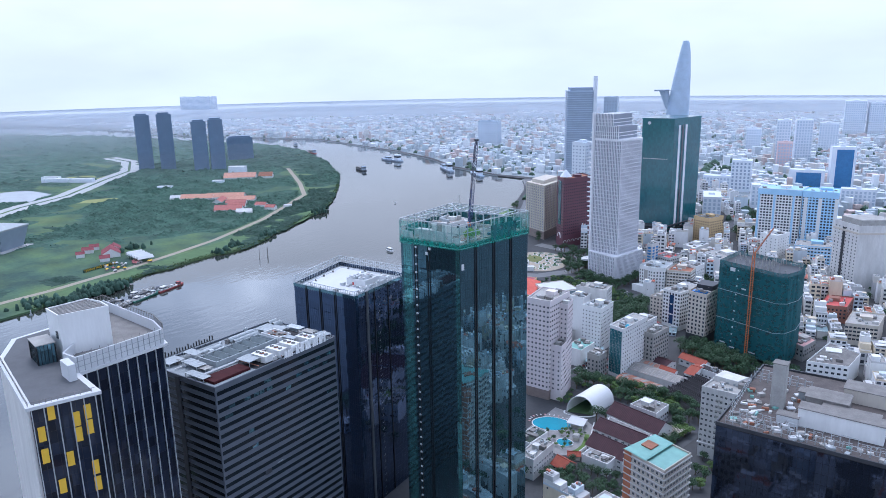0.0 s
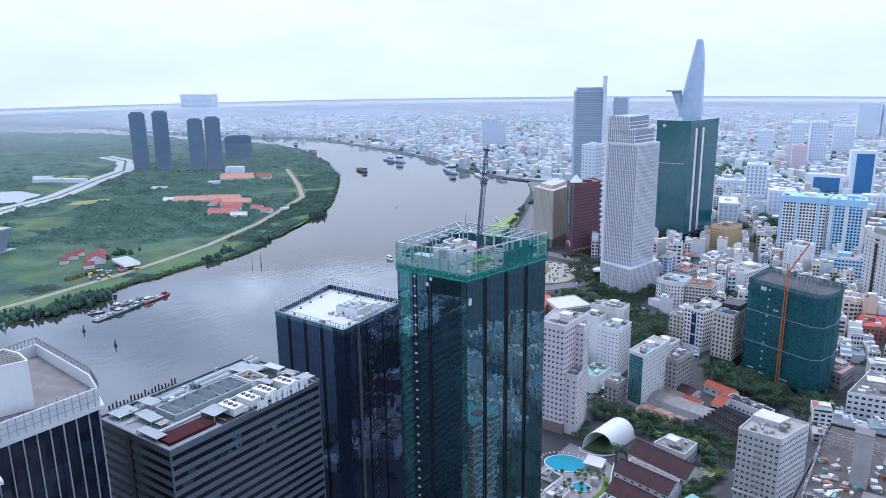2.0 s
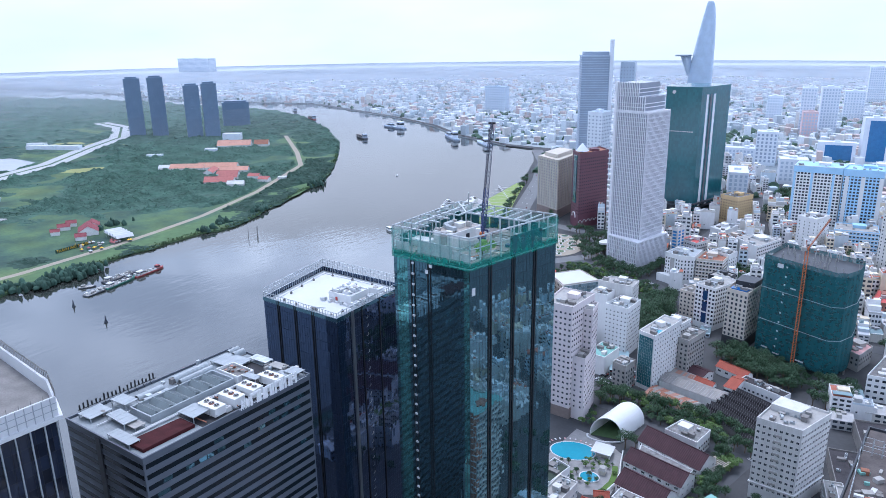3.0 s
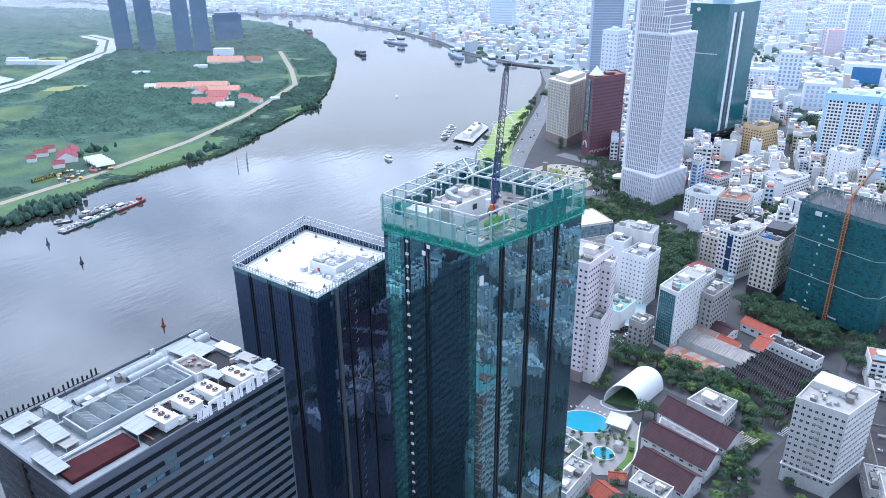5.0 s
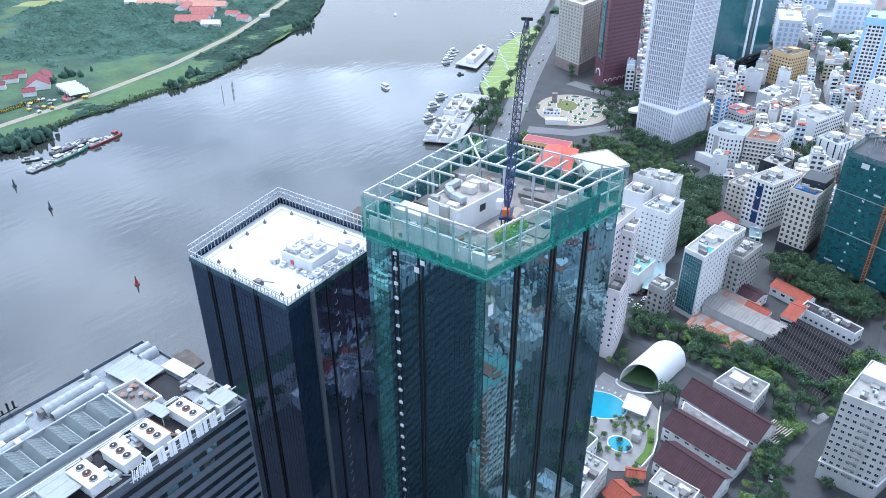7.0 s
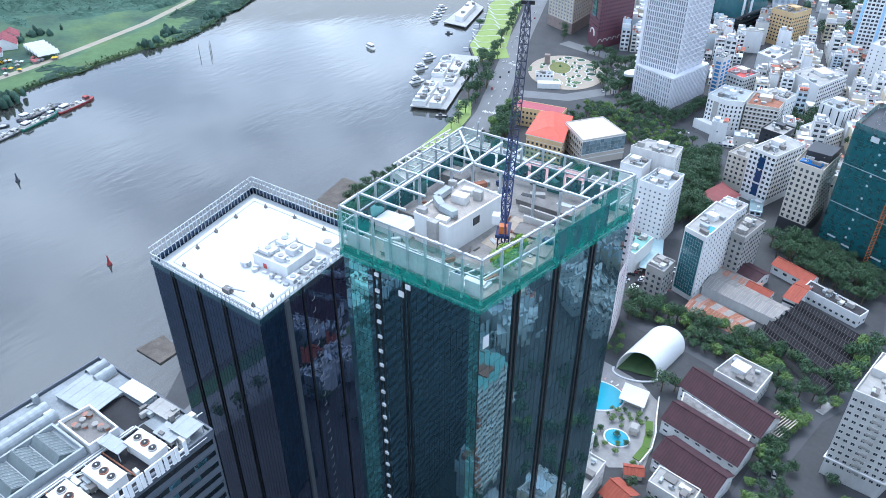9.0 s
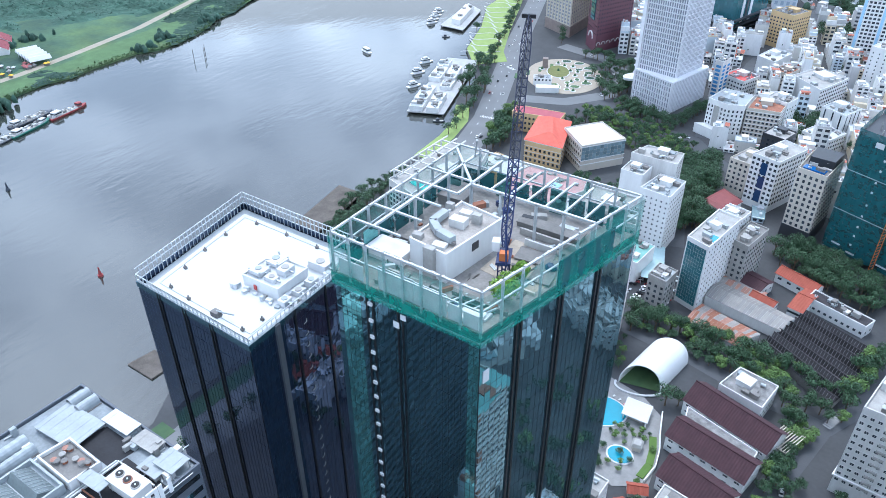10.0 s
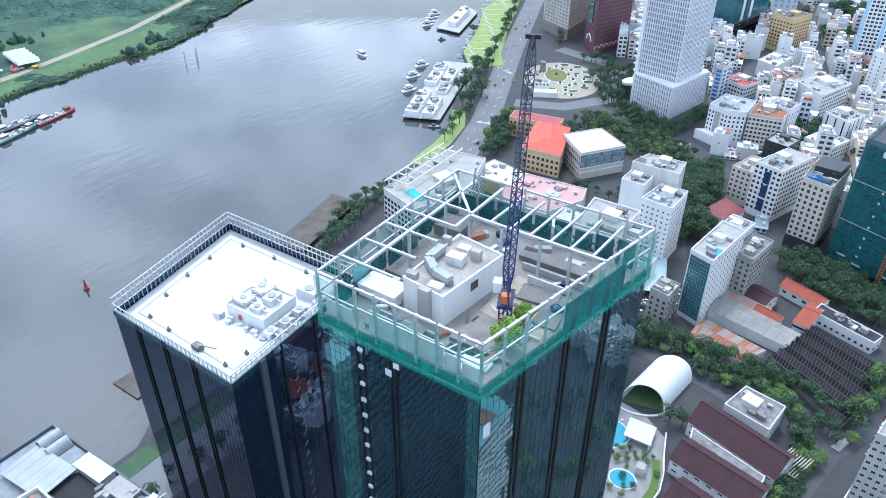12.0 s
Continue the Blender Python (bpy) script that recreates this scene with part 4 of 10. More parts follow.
pane_field(tb, T_B[0], T_B[1], 0, 122.4, 30, 31, GLASSN, 13, near_rows=2, tilt=0.003)
pane_field(tb, T_B[1], T_B[2], 0, 122.4, 31, 31, GLASSN, 14, near_rows=2, tilt=0.006)
pane_field(tb, T_B[2], T_B[3], 0, 122.4, 20, 31, GLASSN, 15)
pane_field(tb, T_B[3], T_B[0], 0, 122.4, 28, 31, GLASSN, 16)
for s in (0.2, 0.225, 0.44, 0.465, 0.68, 0.705):
    fin(tb, T_B[0], T_B[1], s, 0, 122.4, 0.32, 0.4, BLACKM)
fin(tb, T_B[1], T_B[2], 0.2, 0, 122.4, 1.5, 0.8, CLAD)
for s in (0.34, 0.6):
    fin(tb, T_B[1], T_B[2], s, 0, 122.4, 0.5, 0.4, BLACKM)
u, n, ln = edge_frame(T_B[1], T_B[2])
for i in range(30):
    z = 3.95 * i + 1.5
    bm = bmesh.new()
    o = Vector((T_B[1][0], T_B[1][1], 0)) + u * (ln * 0.4)
    bar(bm, (o.x + 0.3, o.y, z), (o.x + 0.3, o.y + 1.0, z + 0.3), 0.14)
    bar(bm, (o.x + 0.3, o.y + 1.0, z + 0.3), (o.x + 0.3, o.y + 1.0, z + 1.2), 0.14)
    part("bracket", bm, GREYC, tb)
for e in range(4):
    p, q = Vector(T_B[e]), Vector(T_B[(e + 1) % 4])
    L = (q - p).length
    high = 126.2 if e >= 2 else 124.6
    cnt = int(L / 1.55)
    for i in range(cnt):
        a = p.lerp(q, i / cnt)
        bm = bmesh.new()
        bar(bm, (a.x, a.y, DECK_B + 0.2), (a.x, a.y, high), 0.2)
        part("edge_post", bm, STEEL, tb)
    for z in (high, high - 1.6, 122.5):
        bm = bmesh.new()
        bar(bm, (p.x, p.y, z), (q.x, q.y, z), 0.22)
        part("edge_rail", bm, STEEL, tb)
    if e < 2:
        bm = bmesh.new()
        ga, gb = grow(T_B, 0.25)[e], grow(T_B, 0.25)[(e + 1) % 4]
        bar(bm, (ga[0], ga[1], 121.6), (gb[0], gb[1], 121.6), 0.12, 1.6)
        part("edge_panel", bm, GLASST, tb, "strip of teal glass along the roof edge")
bm = bmesh.new()
inn = grow(T_B, -4.2)
for a, b in zip(inn, inn[1:] + inn[:1]):
    bar(bm, (a[0], a[1], DECK_B + 0.62), (b[0], b[1], DECK_B + 0.62), 0.18)
part("track_rail", bm, STEEL, tb)
for k, (x, y) in enumerate([(-265, 262), (-257, 261.3), (-245, 261), (-236, 260.4), (-269, 270), (-271.5, 279), (-273, 288), (-270, 297.5), (-258, 298), (-246, 298), (-235, 266)]):
    bm = bmesh.new()
    box(bm, x - 0.45, x + 0.45, y - 0.35, y + 0.35, DECK_B + 0.5, DECK_B + 1.25)
    box(bm, x - 0.15, x + 0.15, y - 0.15, y + 0.15, DECK_B + 1.25, DECK_B + 1.9)
    solo("roof_anchor", bm, DARKC, "small grey anchor block on the white roof", "anchor", "roof anchors")
bm_t = thing("facade_hoist", "small grey facade hoist with a short arm on the roof", "hoist", (-246, 261, DECK_B + 0.5))
bm = bmesh.new()
box(bm, -247.2, -244.8, 260, 261.8, DECK_B + 0.5, DECK_B + 1.9)
part("cart", bm, DARKC, bm_t)
bm = bmesh.new()
bar(bm, (-246, 261, DECK_B + 1.8), (-240.5, 262, DECK_B + 2.4), 0.3)
part("arm", bm, ROOFP, bm_t)
hut = thing("roof_hut", "white roof hut with a small red sign and machinery", "plant house", (-243, 279, DECK_B + 0.5))
HP = rect(-243.5, 279.5, 12.5, 11.5, 2)
bm = bmesh.new()
prism(bm, HP, DECK_B + 0.5, 124.0)
part("wall", bm, WHITE, hut)
parapet(hut, grow(HP, 0.1), 123.8, 0.9, 0.3, WHITE)
bm = bmesh.new()
prism(bm, grow(HP, -0.4), 124.0, 124.1)
part("roof", bm, ROOFW, hut)
bm = bmesh.new()
box(bm, -245.6, -244.6, 273.35, 273.6, 121.4, 122.8)
part("sign", bm, REDP, hut, "small red sign")
for i, (x, y, w, d, h) in enumerate(((-246.5, 283, 4.4, 3, 1.6), (-241, 281, 3, 4, 1.9), (-247, 277, 3, 2.4, 1.4), (-241.5, 276.4, 3.4, 2.2, 1.3), (-235, 274, 2.4, 3, 1.8), (-235, 279, 2.6, 2.6, 1.6), (-235, 284, 2.4, 3.2, 2.0), (-238, 291, 6, 3.5, 2.6), (-234, 289.5, 2, 2, 1.4))):
    m_t = thing("roof_machine", "white and grey ventilation machine on the white roof", "machine", (x, y, 124.1 if i < 4 else DECK_B + 0.5), group="roof machines")
    z = 124.1 if i < 4 else DECK_B + 0.5
    bm = bmesh.new()
    prism(bm, rect(x, y, w, d, 3), z, z + h)
    part("casing", bm, ROOFW if i % 4 else WHITE, m_t)
    bm = bmesh.new()
    prism(bm, disc(x, y, min(w, d) * 0.36, 12), z + h, z + h + 0.25)
    part("fan_ring", bm, GREYC if i % 2 else ROOFP, m_t)
    bm = bmesh.new()
    bar(bm, (x + w / 2, y, z + h * 0.6), (x + w / 2 + 1.5, y, z + h * 0.6), 0.45)
    part("duct_stub", bm, STEEL, m_t)

# white duct runs and small boxes on the coated roof
dr_ = random.Random(41)
for (pts_) in (((-248, 285.5), (-248, 281), (-244, 281), (-244, 285)), ((-249, 275.5), (-245, 275.5), (-245, 279)), ((-240, 285), (-236.5, 285), (-236.5, 276)), ((-251.5, 276), (-251.5, 287), (-244, 287))):
    d_t = thing("roof_duct", "white bent ventilation duct on the roof hut", "duct", (pts_[0][0], pts_[0][1], 124.1), group="roof ducts")
    low = DECK_B + 1.2 if pts_[0][0] < -251 or pts_[0][0] > -241 else 125.1
    for a_, b_ in zip(pts_, pts_[1:]):
        bm = bmesh.new()
        bar(bm, (*a_, low), (*b_, low), 0.95)
        part("duct_run", bm, ROOFW, d_t)
    for a_ in pts_:
        bm = bmesh.new()
        prism(bm, disc(a_[0], a_[1], 0.3, 8), low - 1.0, low + 0.75)
        part("support", bm, STEEL, d_t)
for k in range(26):
    x, y = (dr_.uniform(-252, -234), dr_.choice((dr_.uniform(271, 273), dr_.uniform(286, 293)))) if k < 14 else (dr_.uniform(-237, -232), dr_.uniform(270, 292))
    bm = bmesh.new()
    prism(bm, rect(x, y, dr_.uniform(0.7, 1.8), dr_.uniform(0.6, 1.4), dr_.uniform(0, 20)), DECK_B + 0.5, DECK_B + 0.5 + dr_.uniform(0.5, 1.6))
    solo("equipment_box", bm, dr_.choice((ROOFW, ROOFW, ROOFP, STEEL, GREYC)), "small pale equipment box on the white roof", "equipment", "roof equipment boxes")
# site clutter on the bare deck
for k in range(70):
    x, y = dr_.uniform(-195, -162), dr_.uniform(259, 295)
    if -188 < x < -168 and 264 < y < 286 or y < 258 + (x + 166.5) * 4.8 + 6:
        continue
    bm = bmesh.new()
    prism(bm, rect(x, y, dr_.uniform(0.8, 3.4), dr_.uniform(0.4, 1.6), dr_.uniform(0, 90)), DECK_A + 0.15, DECK_A + 0.15 + dr_.uniform(0.2, 1.3))
    solo("material_crate", bm, dr_.choice((DARKC, GREYC, RUST, ROOFP, STEEL, DARKGREY, BLUEST, ROOFW)), "dusty crate of site material on the bare deck", "crate", "deck crates")
# ---------------------------------------------------------------- grey hotel slab with banded windows
MER = [(-264.0, 164.0), (-221.6, 164.0), (-220.3, 231.5), (-263.0, 231.5)]
MZ = 110.4
HCLAD = mat("hotel_grey_panel", (0.105, 0.12, 0.146), 0.6, 0.14, 9, 0.8)
HGLASS = mat("hotel_window_glass", (0.012, 0.018, 0.024), 0.12, 0.3, 6, 2.0, 0.0, rnd="island", rnd_amt=0.5, spec=0.3)
ho = thing("hotel_building", "grey banded hotel slab with a cluttered white roof", "hotel", (-242, 198, 0))
TAKEN.append(grow(MER, 5))
bm = bmesh.new()
prism(bm, MER, 0, MZ)
part("wall", bm, HCLAD, ho)
for e in (0, 1):
    p, q = Vector(MER[e]), Vector(MER[(e + 1) % 4])
    u, n, ln = edge_frame(p, q)
    rows = 29
    for i in range(rows):
        z = 3 + 3.72 * i
        bm = bmesh.new()
        a, b = 0.6, ln - 0.6
        o = Vector((p.x, p.y, 0))
        c = [o + u * a - n * 0.08, o + u * b - n * 0.08, o + u * b + n * 0.2, o + u * a + n * 0.2]
        prism(bm, [(v.x, v.y) for v in c], z, z + 1.75)
        part("window_band", bm, HGLASS, ho)
        bm = bmesh.new()
        c = [o + u * (a - 0.3) - n * 0.22, o + u * (b + 0.3) - n * 0.22, o + u * (b + 0.3) + n * 0.1, o + u * (a - 0.3) + n * 0.1]
        prism(bm, [(v.x, v.y) for v in c], z + 1.75, z + 2.0)
        part("ledge", bm, HCLAD, ho)
fin(ho, MER[0], MER[1], 0.44, 0, MZ, 2.6, 0.5, DARKGREY, "stair_shaft")
rr = random.Random(5)
for k in range(26):
    i = rr.choice((27, 26, 26, 25, 24, 22, 20))
    y = rr.uniform(166, 228)
    if i < 25 and rr.random() < 0.5:
        continue
    bm = bmesh.new()
    xx = -221.6 + (y - 164) / 67.5 * 1.3
    box(bm, xx + 0.02, xx + 0.14, y, y + rr.uniform(2, 4.5), 3 + 3.72 * i + 0.1, 3 + 3.72 * i + 1.7)
    part("open_pane", bm, GLASST, ho, "green tinted pane" if k == 0 else "")
for y, w in ((185, 3.6), (192, 4.4), (198, 3.4)):
    bm = bmesh.new()
    box(bm, -221.4, -221.0, y, y + w, 62 + (y - 185) * 0.1, 64.2 + (y - 185) * 0.1)
    part("lit_opening", bm, ROOFP if w > 4 else DARKGREY, ho)
bm = bmesh.new()
prism(bm, grow(MER, -0.6), MZ + 0.004, MZ + 0.15)
part("roof", bm, mat("dirty_pale_roof", (0.25, 0.275, 0.29), 0.8, 0.45, 6, 0.7), ho, "dirty pale roof deck")
parapet(ho, grow(MER, 0.15), MZ - 0.6, 1.5, 0.5, HCLAD)
# saw-tooth roof light
sk = thing("saw_tooth_rooflight", "grey saw-tooth rooflight with six glazed ridges", "rooflight", (-244, 195, MZ + 0.15))
bm = bmesh.new()
SKP = [(-249.8, 178.8), (-239.0, 178.8), (-238.2, 211.0), (-249.4, 211.0)]
prism(bm, SKP, MZ + 0.15, MZ + 1.2)
part("kerb", bm, ROOFP, sk)
for i in range(6):
    y0 = 179.4 + 5.2 * i
    bm = bmesh.new()
    vs = [bm.verts.new(v) for v in ((-249.2, y0, MZ + 1.2), (-239.2, y0, MZ + 1.2), (-239.2, y0 + 1.5, MZ + 3.1), (-249.2, y0 + 1.5, MZ + 3.1), (-249.2, y0 + 5, MZ + 1.2), (-239.2, y0 + 5, MZ + 1.2))]
    for f in ((0, 1, 2, 3), (3, 2, 5, 4), (0, 3, 4), (1, 5, 2), (0, 4, 5, 1)):
        bm.faces.new([vs[k] for k in f])
    r_ = part("ridge", bm, mat("wired_roof_glass", (0.15, 0.18, 0.185), 0.35, 0.25, 3, 0.5), sk)
    for k in range(9):
        bm = bmesh.new()
        x = -248.8 + 1.15 * k
        bar(bm, (x, y0 + 1.6, MZ + 3.14), (x, y0 + 4.9, MZ + 1.3), 0.1)
        part("glazing_bar", bm, ROOFP, r_)
parapet(sk, grow(SKP, 0.5), MZ + 0.15, 2.4, 0.5, ROOFP, "side_wall")


def chiller(x, y, w, d, z, fans, deg):
    t = thing("chiller", "large white rooftop chiller with dark round fans", "chiller", (x, y, z), group="hotel chillers")
    bm = bmesh.new()
    prism(bm, rect(x, y, w, d, deg), z + 0.4, z + 3.2)
    prism(bm, rect(x, y, w + 0.3, d + 0.3, deg), z + 3.2, z + 3.4)
    part("casing", bm, WHITE, t)
    for sx in (-1, 1):
        bm = bmesh.new()
        prism(bm, rect(x + sx * w * 0.38, y, 0.4, d * 0.9, deg), z, z + 0.4)
        part("skid", bm, DARKC, t)
    for k in range(fans):
        a = (k + 0.5) / fans - 0.5
        fx = x + a * w * 0.92
        bm = bmesh.new()
        ring = disc(fx, y, 0.98, 16)
        prism(bm, ring, z + 3.4, z + 3.75)
        f_ = part("fan_ring", bm, RUST if k % 2 else GREYC, t)
        bm = bmesh.new()
        prism(bm, disc(fx, y, 0.8, 16), z + 3.75, z + 3.8)
        part("fan_well", bm, BLACKM, f_)
        bm = bmesh.new()
        prism(bm, disc(fx, y, 0.2, 8), z + 3.8, z + 3.95)
        part("hub", bm, STEEL, f_)


for x, y in ((-227.6, 193.8), (-227.6, 201.9), (-227.4, 209.6), (-226.8, 219.2)):
    chiller(x, y, 8.4, 4.4, MZ + 0.15, 3, 2)
for i, (x, y, w, d, h, m, lab) in enumerate((
        (-257, 207, 3.2, 14.5, 2.6, ROOFP, "ribbed grey long tank"), (-253.4, 207, 2.6, 14.0, 2.4, ROOFP, "ribbed grey long tank"),
        (-256.8, 190, 2.8, 10, 1.6, ROOFP, "white ribbed long duct"), (-253, 190, 2.4, 9.5, 1.4, ROOFP, "white ribbed long duct"),
        (-259, 228.4, 2.8, 5, 2.4, ROOFP, "round-backed grey water tank"), (-255.6, 228.2, 2.8, 5, 2.4, ROOFP, "round-backed grey water tank"))):
    t = thing("roof_tank", f"{lab} on the hotel roof", "tank", (x, y, MZ + 0.15), group="hotel roof tanks")
    bm = bmesh.new()
    n_r = int(d / 0.9)
    prof = [(math.cos(a) * w / 2, 0.3 + (h - 0.3) * math.sin(a)) for a in (math.pi * k / 8 for k in range(9))]
    prev = None
    for k in range(n_r + 1):
        s = 1.0 if k % 2 else 0.95
        row = [bm.verts.new((x + a * s, y - d / 2 + d * k / n_r, MZ + 0.15 + b * s)) for a, b in [(w / 2, 0)] + prof + [(-w / 2, 0)]]
        if prev:
            for a in range(len(row) - 1):
                bm.faces.new((prev[a], prev[a + 1], row[a + 1], row[a]))
        prev = row
    bm.faces.new(prev)
    part("shell", bm, m, t)
    bm = bmesh.new()
    box(bm, x - w * 0.6, x + w * 0.6, y - d / 2, y + d / 2, MZ + 0.15, MZ + 0.4)
    part("cradle", bm, DARKC, t)


def canopy(x, y, w, d, z, h, deg, m, lab, name="roof_canopy"):
    t = thing(name, lab, "canopy", (x, y, z))
    c, s = math.cos(radians(deg)), math.sin(radians(deg))
    for sx in (-1, 1):
        for sy in (-1, 1):
            px_, py_ = sx * (w / 2 - 0.3), sy * (d / 2 - 0.3)
            bm = bmesh.new()
            bar(bm, (x + c * px_ - s * py_, y + s * px_ + c * py_, z), (x + c * px_ - s * py_, y + s * px_ + c * py_, z + h), 0.2)
            part("post", bm, STEEL, t)
    bm = bmesh.new()
    prism(bm, rect(x, y, w, d, deg), z + h, z + h + 0.2)
    part("sheet", bm, m, t)
    k = max(2, int(w / 2.4))
    for i in range(k):
        a = -w / 2 + w * (i + 0.5) / k
        bm = bmesh.new()
        bar(bm, (x + c * a + s * d / 2, y + s * a - c * d / 2, z + h + 0.22), (x + c * a - s * d / 2, y + s * a + c * d / 2, z + h + 0.22), 0.06)
        part("rib", bm, m, t)
    return t


for (x_, y_, w_, d_, h_, m_) in ((-258.5, 171, 7, 8, 1.5, ROOFP), (-243.5, 229, 9, 4, 1.5, STEEL), (-234, 229, 7, 4, 1.2, GREYC), (-227, 225, 6, 4, 1.3, ROOFP), (-241, 174, 6, 4, 1.2, GREYC)):
    canopy(x_, y_, w_, d_, MZ + 0.15, h_, 2, m_, "weathered pale roof sheet over pipes")
# Flat black slabs paint the shade of the gaps between roof machines.
bm = bmesh.new()
prism(bm, [(-235.6, 186), (-222.4, 186), (-221.8, 224), (-235.0, 224)], MZ + 0.16, MZ + 0.24)
solo("machine_trench", bm, mat("gap_shade_black", (0.02, 0.02, 0.024), 0.8, 0.5, 3, 0.5), "black slab drawn as the shaded gap under the chillers", "floor")
bm = bmesh.new()
prism(bm, [(-249, 220.4), (-236, 220.2), (-235, 227), (-246.5, 227)], MZ + 0.16, MZ + 0.25)
solo("machine_trench", bm, mat("gap_shade_black", (0.02, 0.02, 0.024)), "black slab drawn as the shaded gap in the plant bay", "floor")
for k in range(9):
    bm = bmesh.new()
    y_ = 187.5 + 4.3 * k
    bar(bm, (-234.8, y_, MZ + 1.0 + 0.2 * (k % 3)), (-223.0, y_ + 0.3, MZ + 1.0 + 0.2 * (k % 3)), 0.28)
    solo("roof_pipe", bm, STEEL if k % 3 else RUST, "grey pipe crossing the dark chiller gap", "pipe", "chiller pipes")
for x_ in (-235.9, -236.6, -251.0):
    bm = bmesh.new()
    bar(bm, (x_, 167, MZ + 0.75), (x_ + 1.0, 222, MZ + 0.75), 0.4)
    solo("roof_pipe", bm, ROOFW, "long white pipe run along the hotel roof", "pipe", "long roof pipes")
canopy(-252.5, 222, 13, 9, MZ + 0.15, 1.2, 4, ROOFP, "pale sheet canopy over the hotel roof plant")
canopy(-229.8, 188.4, 8, 7, MZ + 0.15, 2.6, 2, ROOFP, "dirty pale sheet canopy on steel posts")
canopy(-247, 173.5, 11, 5, MZ + 0.15, 2.0, -3, ROOFP, "white sheet canopy over the hotel roof")
canopy(-256, 180, 8, 5, MZ + 0.15, 2.6, 4, ROOFP, "pale sheet canopy on steel posts")
canopy(-224.6, 228, 6, 5, MZ + 0.15, 2.0, 2, ROOFP, "pale sheet canopy at the roof corner")
canopy(-233, 215.4, 7, 3.2, MZ + 0.15, 2.8, 4, ROOFP, "narrow pale sheet canopy between machines")
canopy(-236, 167, 12, 4, MZ + 0.15, 1.6, 0, ROOFP, "white sheet canopy at the roof edge")
bm = bmesh.new()
prism(bm, [(-233.4, 166.5), (-225.2, 166.5), (-224.6, 184.6), (-232.0, 184.6)], MZ + 0.15, MZ + 1.3)
solo("red_roof_strip", bm, mat("maroon_roof_coating", (0.055, 0.013, 0.015), 0.85, 0.45, 3, 0.4, spec=0.2), "faded maroon flat roof strip with stains", "roof")
pit = thing("plant_room", "open white-walled plant room with rusty machines", "plant room", (-242, 215, MZ + 0.15))
PP = [(-248.6, 212.2), (-236.6, 212.0), (-236.0, 219.0), (-247.6, 219.4)]
parapet(pit, PP, MZ + 0.15, 3.0, 0.4, WHITE, "wall")
bm = bmesh.new()
prism(bm, grow(PP, -0.4), MZ + 0.16, MZ + 2.2)
part("floor", bm, DARKC, pit)
for k in range(10):
    rr2 = random.Random(k)
    x, y = rr2.uniform(-247, -238), rr2.uniform(213.4, 217.8)
    t = thing("roof_fan", "rusty round exhaust fan in the plant room", "fan", (x, y, MZ + 2.2), group="plant room fans")
    bm = bmesh.new()
    prism(bm, disc(x, y, 0.55, 10), MZ + 2.2, MZ + 3.0)
    part("drum", bm, rr2.choice((RUST, GREYC, DARKC)), t)
    bm = bmesh.new()
    prism(bm, disc(x, y, 0.75, 10), MZ + 3.0, MZ + 3.15, disc(x, y, 0.3, 10))
    part("cowl", bm, rr2.choice((DARKC, RUSTL, GREYC)), t)
rr = random.Random(77)
for k in range(46):
    x, y = rr.uniform(-240, -222.5), rr.uniform(223, 231)
    if k > 16:
        x, y = rr.uniform(-262, -250), rr.uniform(166, 230)
    if k > 30:
        x, y = rr.uniform(-235, -222.5), rr.choice((198, 206, 214.6)) + rr.uniform(-1, 1)
    t = thing("roof_machine", "small grey machine box among pipes on the hotel roof", "machine", (x, y, MZ + 0.15), group="hotel roof clutter")
    bm = bmesh.new()
    w, d, h = rr.uniform(0.7, 2.6), rr.uniform(0.7, 2.2), rr.uniform(0.6, 2.2)
    prism(bm, rect(x, y, w, d, rr.uniform(-5, 5)), MZ + 0.15, MZ + 0.15 + h)
    part("casing", bm, rr.choice((ROOFP, GREYC, STEEL, DARKC, WHITE2)), t)
    bm = bmesh.new()
    bar(bm, (x, y, MZ + 0.4), (x + rr.uniform(-3, 3), y + rr.uniform(-3, 3), MZ + 0.4), 0.25)
    part("pipe", bm, STEEL, t)
# roof sign: plain white shapes in place of the maker's letters, standing on a rail
sg = thing("roof_sign", "row of white upright sign shapes on the roof edge", "sign", (-220.6, 213, MZ + 1.4))
bm = bmesh.new()
bar(bm, (-219.9, 198.6, MZ + 1.2), (-219.1, 229, MZ + 1.2), 0.15)
part("rail", bm, STEEL, sg)
yy = 199.2
for k, w in enumerate((2.0, 1.4, 3.5, 2.5, 2.7, 1.0, 2.9, 1.0, 2.5, 2.9)):
    h = 4.3
    bm = bmesh.new()
    x = -219.6 + (yy - 199) * 0.02
    s = 0.85
    if k < 2:
        for j in range(5):
            bar(bm, (x, yy + 0.5 * j * w / 2.2, MZ + 0.8 + 0.5 * (j % 2)), (x, yy + 0.5 * (j + 1) * w / 2.2, MZ + 4.4 - 0.4 * (j % 3)), 0.2)
    else:
        box(bm, x, x + 0.25, yy, yy + s, MZ + 0.9, MZ + 0.9 + h)
        if w > 1:
            box(bm, x, x + 0.25, yy + w - 0.75, yy + w - 0.75 + s, MZ + 0.9, MZ + 0.9 + h)
            box(bm, x, x + 0.25, yy + s, yy + w - 0.75, MZ + 0.9 + h * (0.42 if k % 2 else 0.8), MZ + 0.9 + h * (0.56 if k % 2 else 1.0))
    part("sign_shape", bm, mat("bright_white_sign", (0.85, 0.85, 0.85), 0.4, 0.03, 4, 0.6), sg)
    yy += w + 0.25
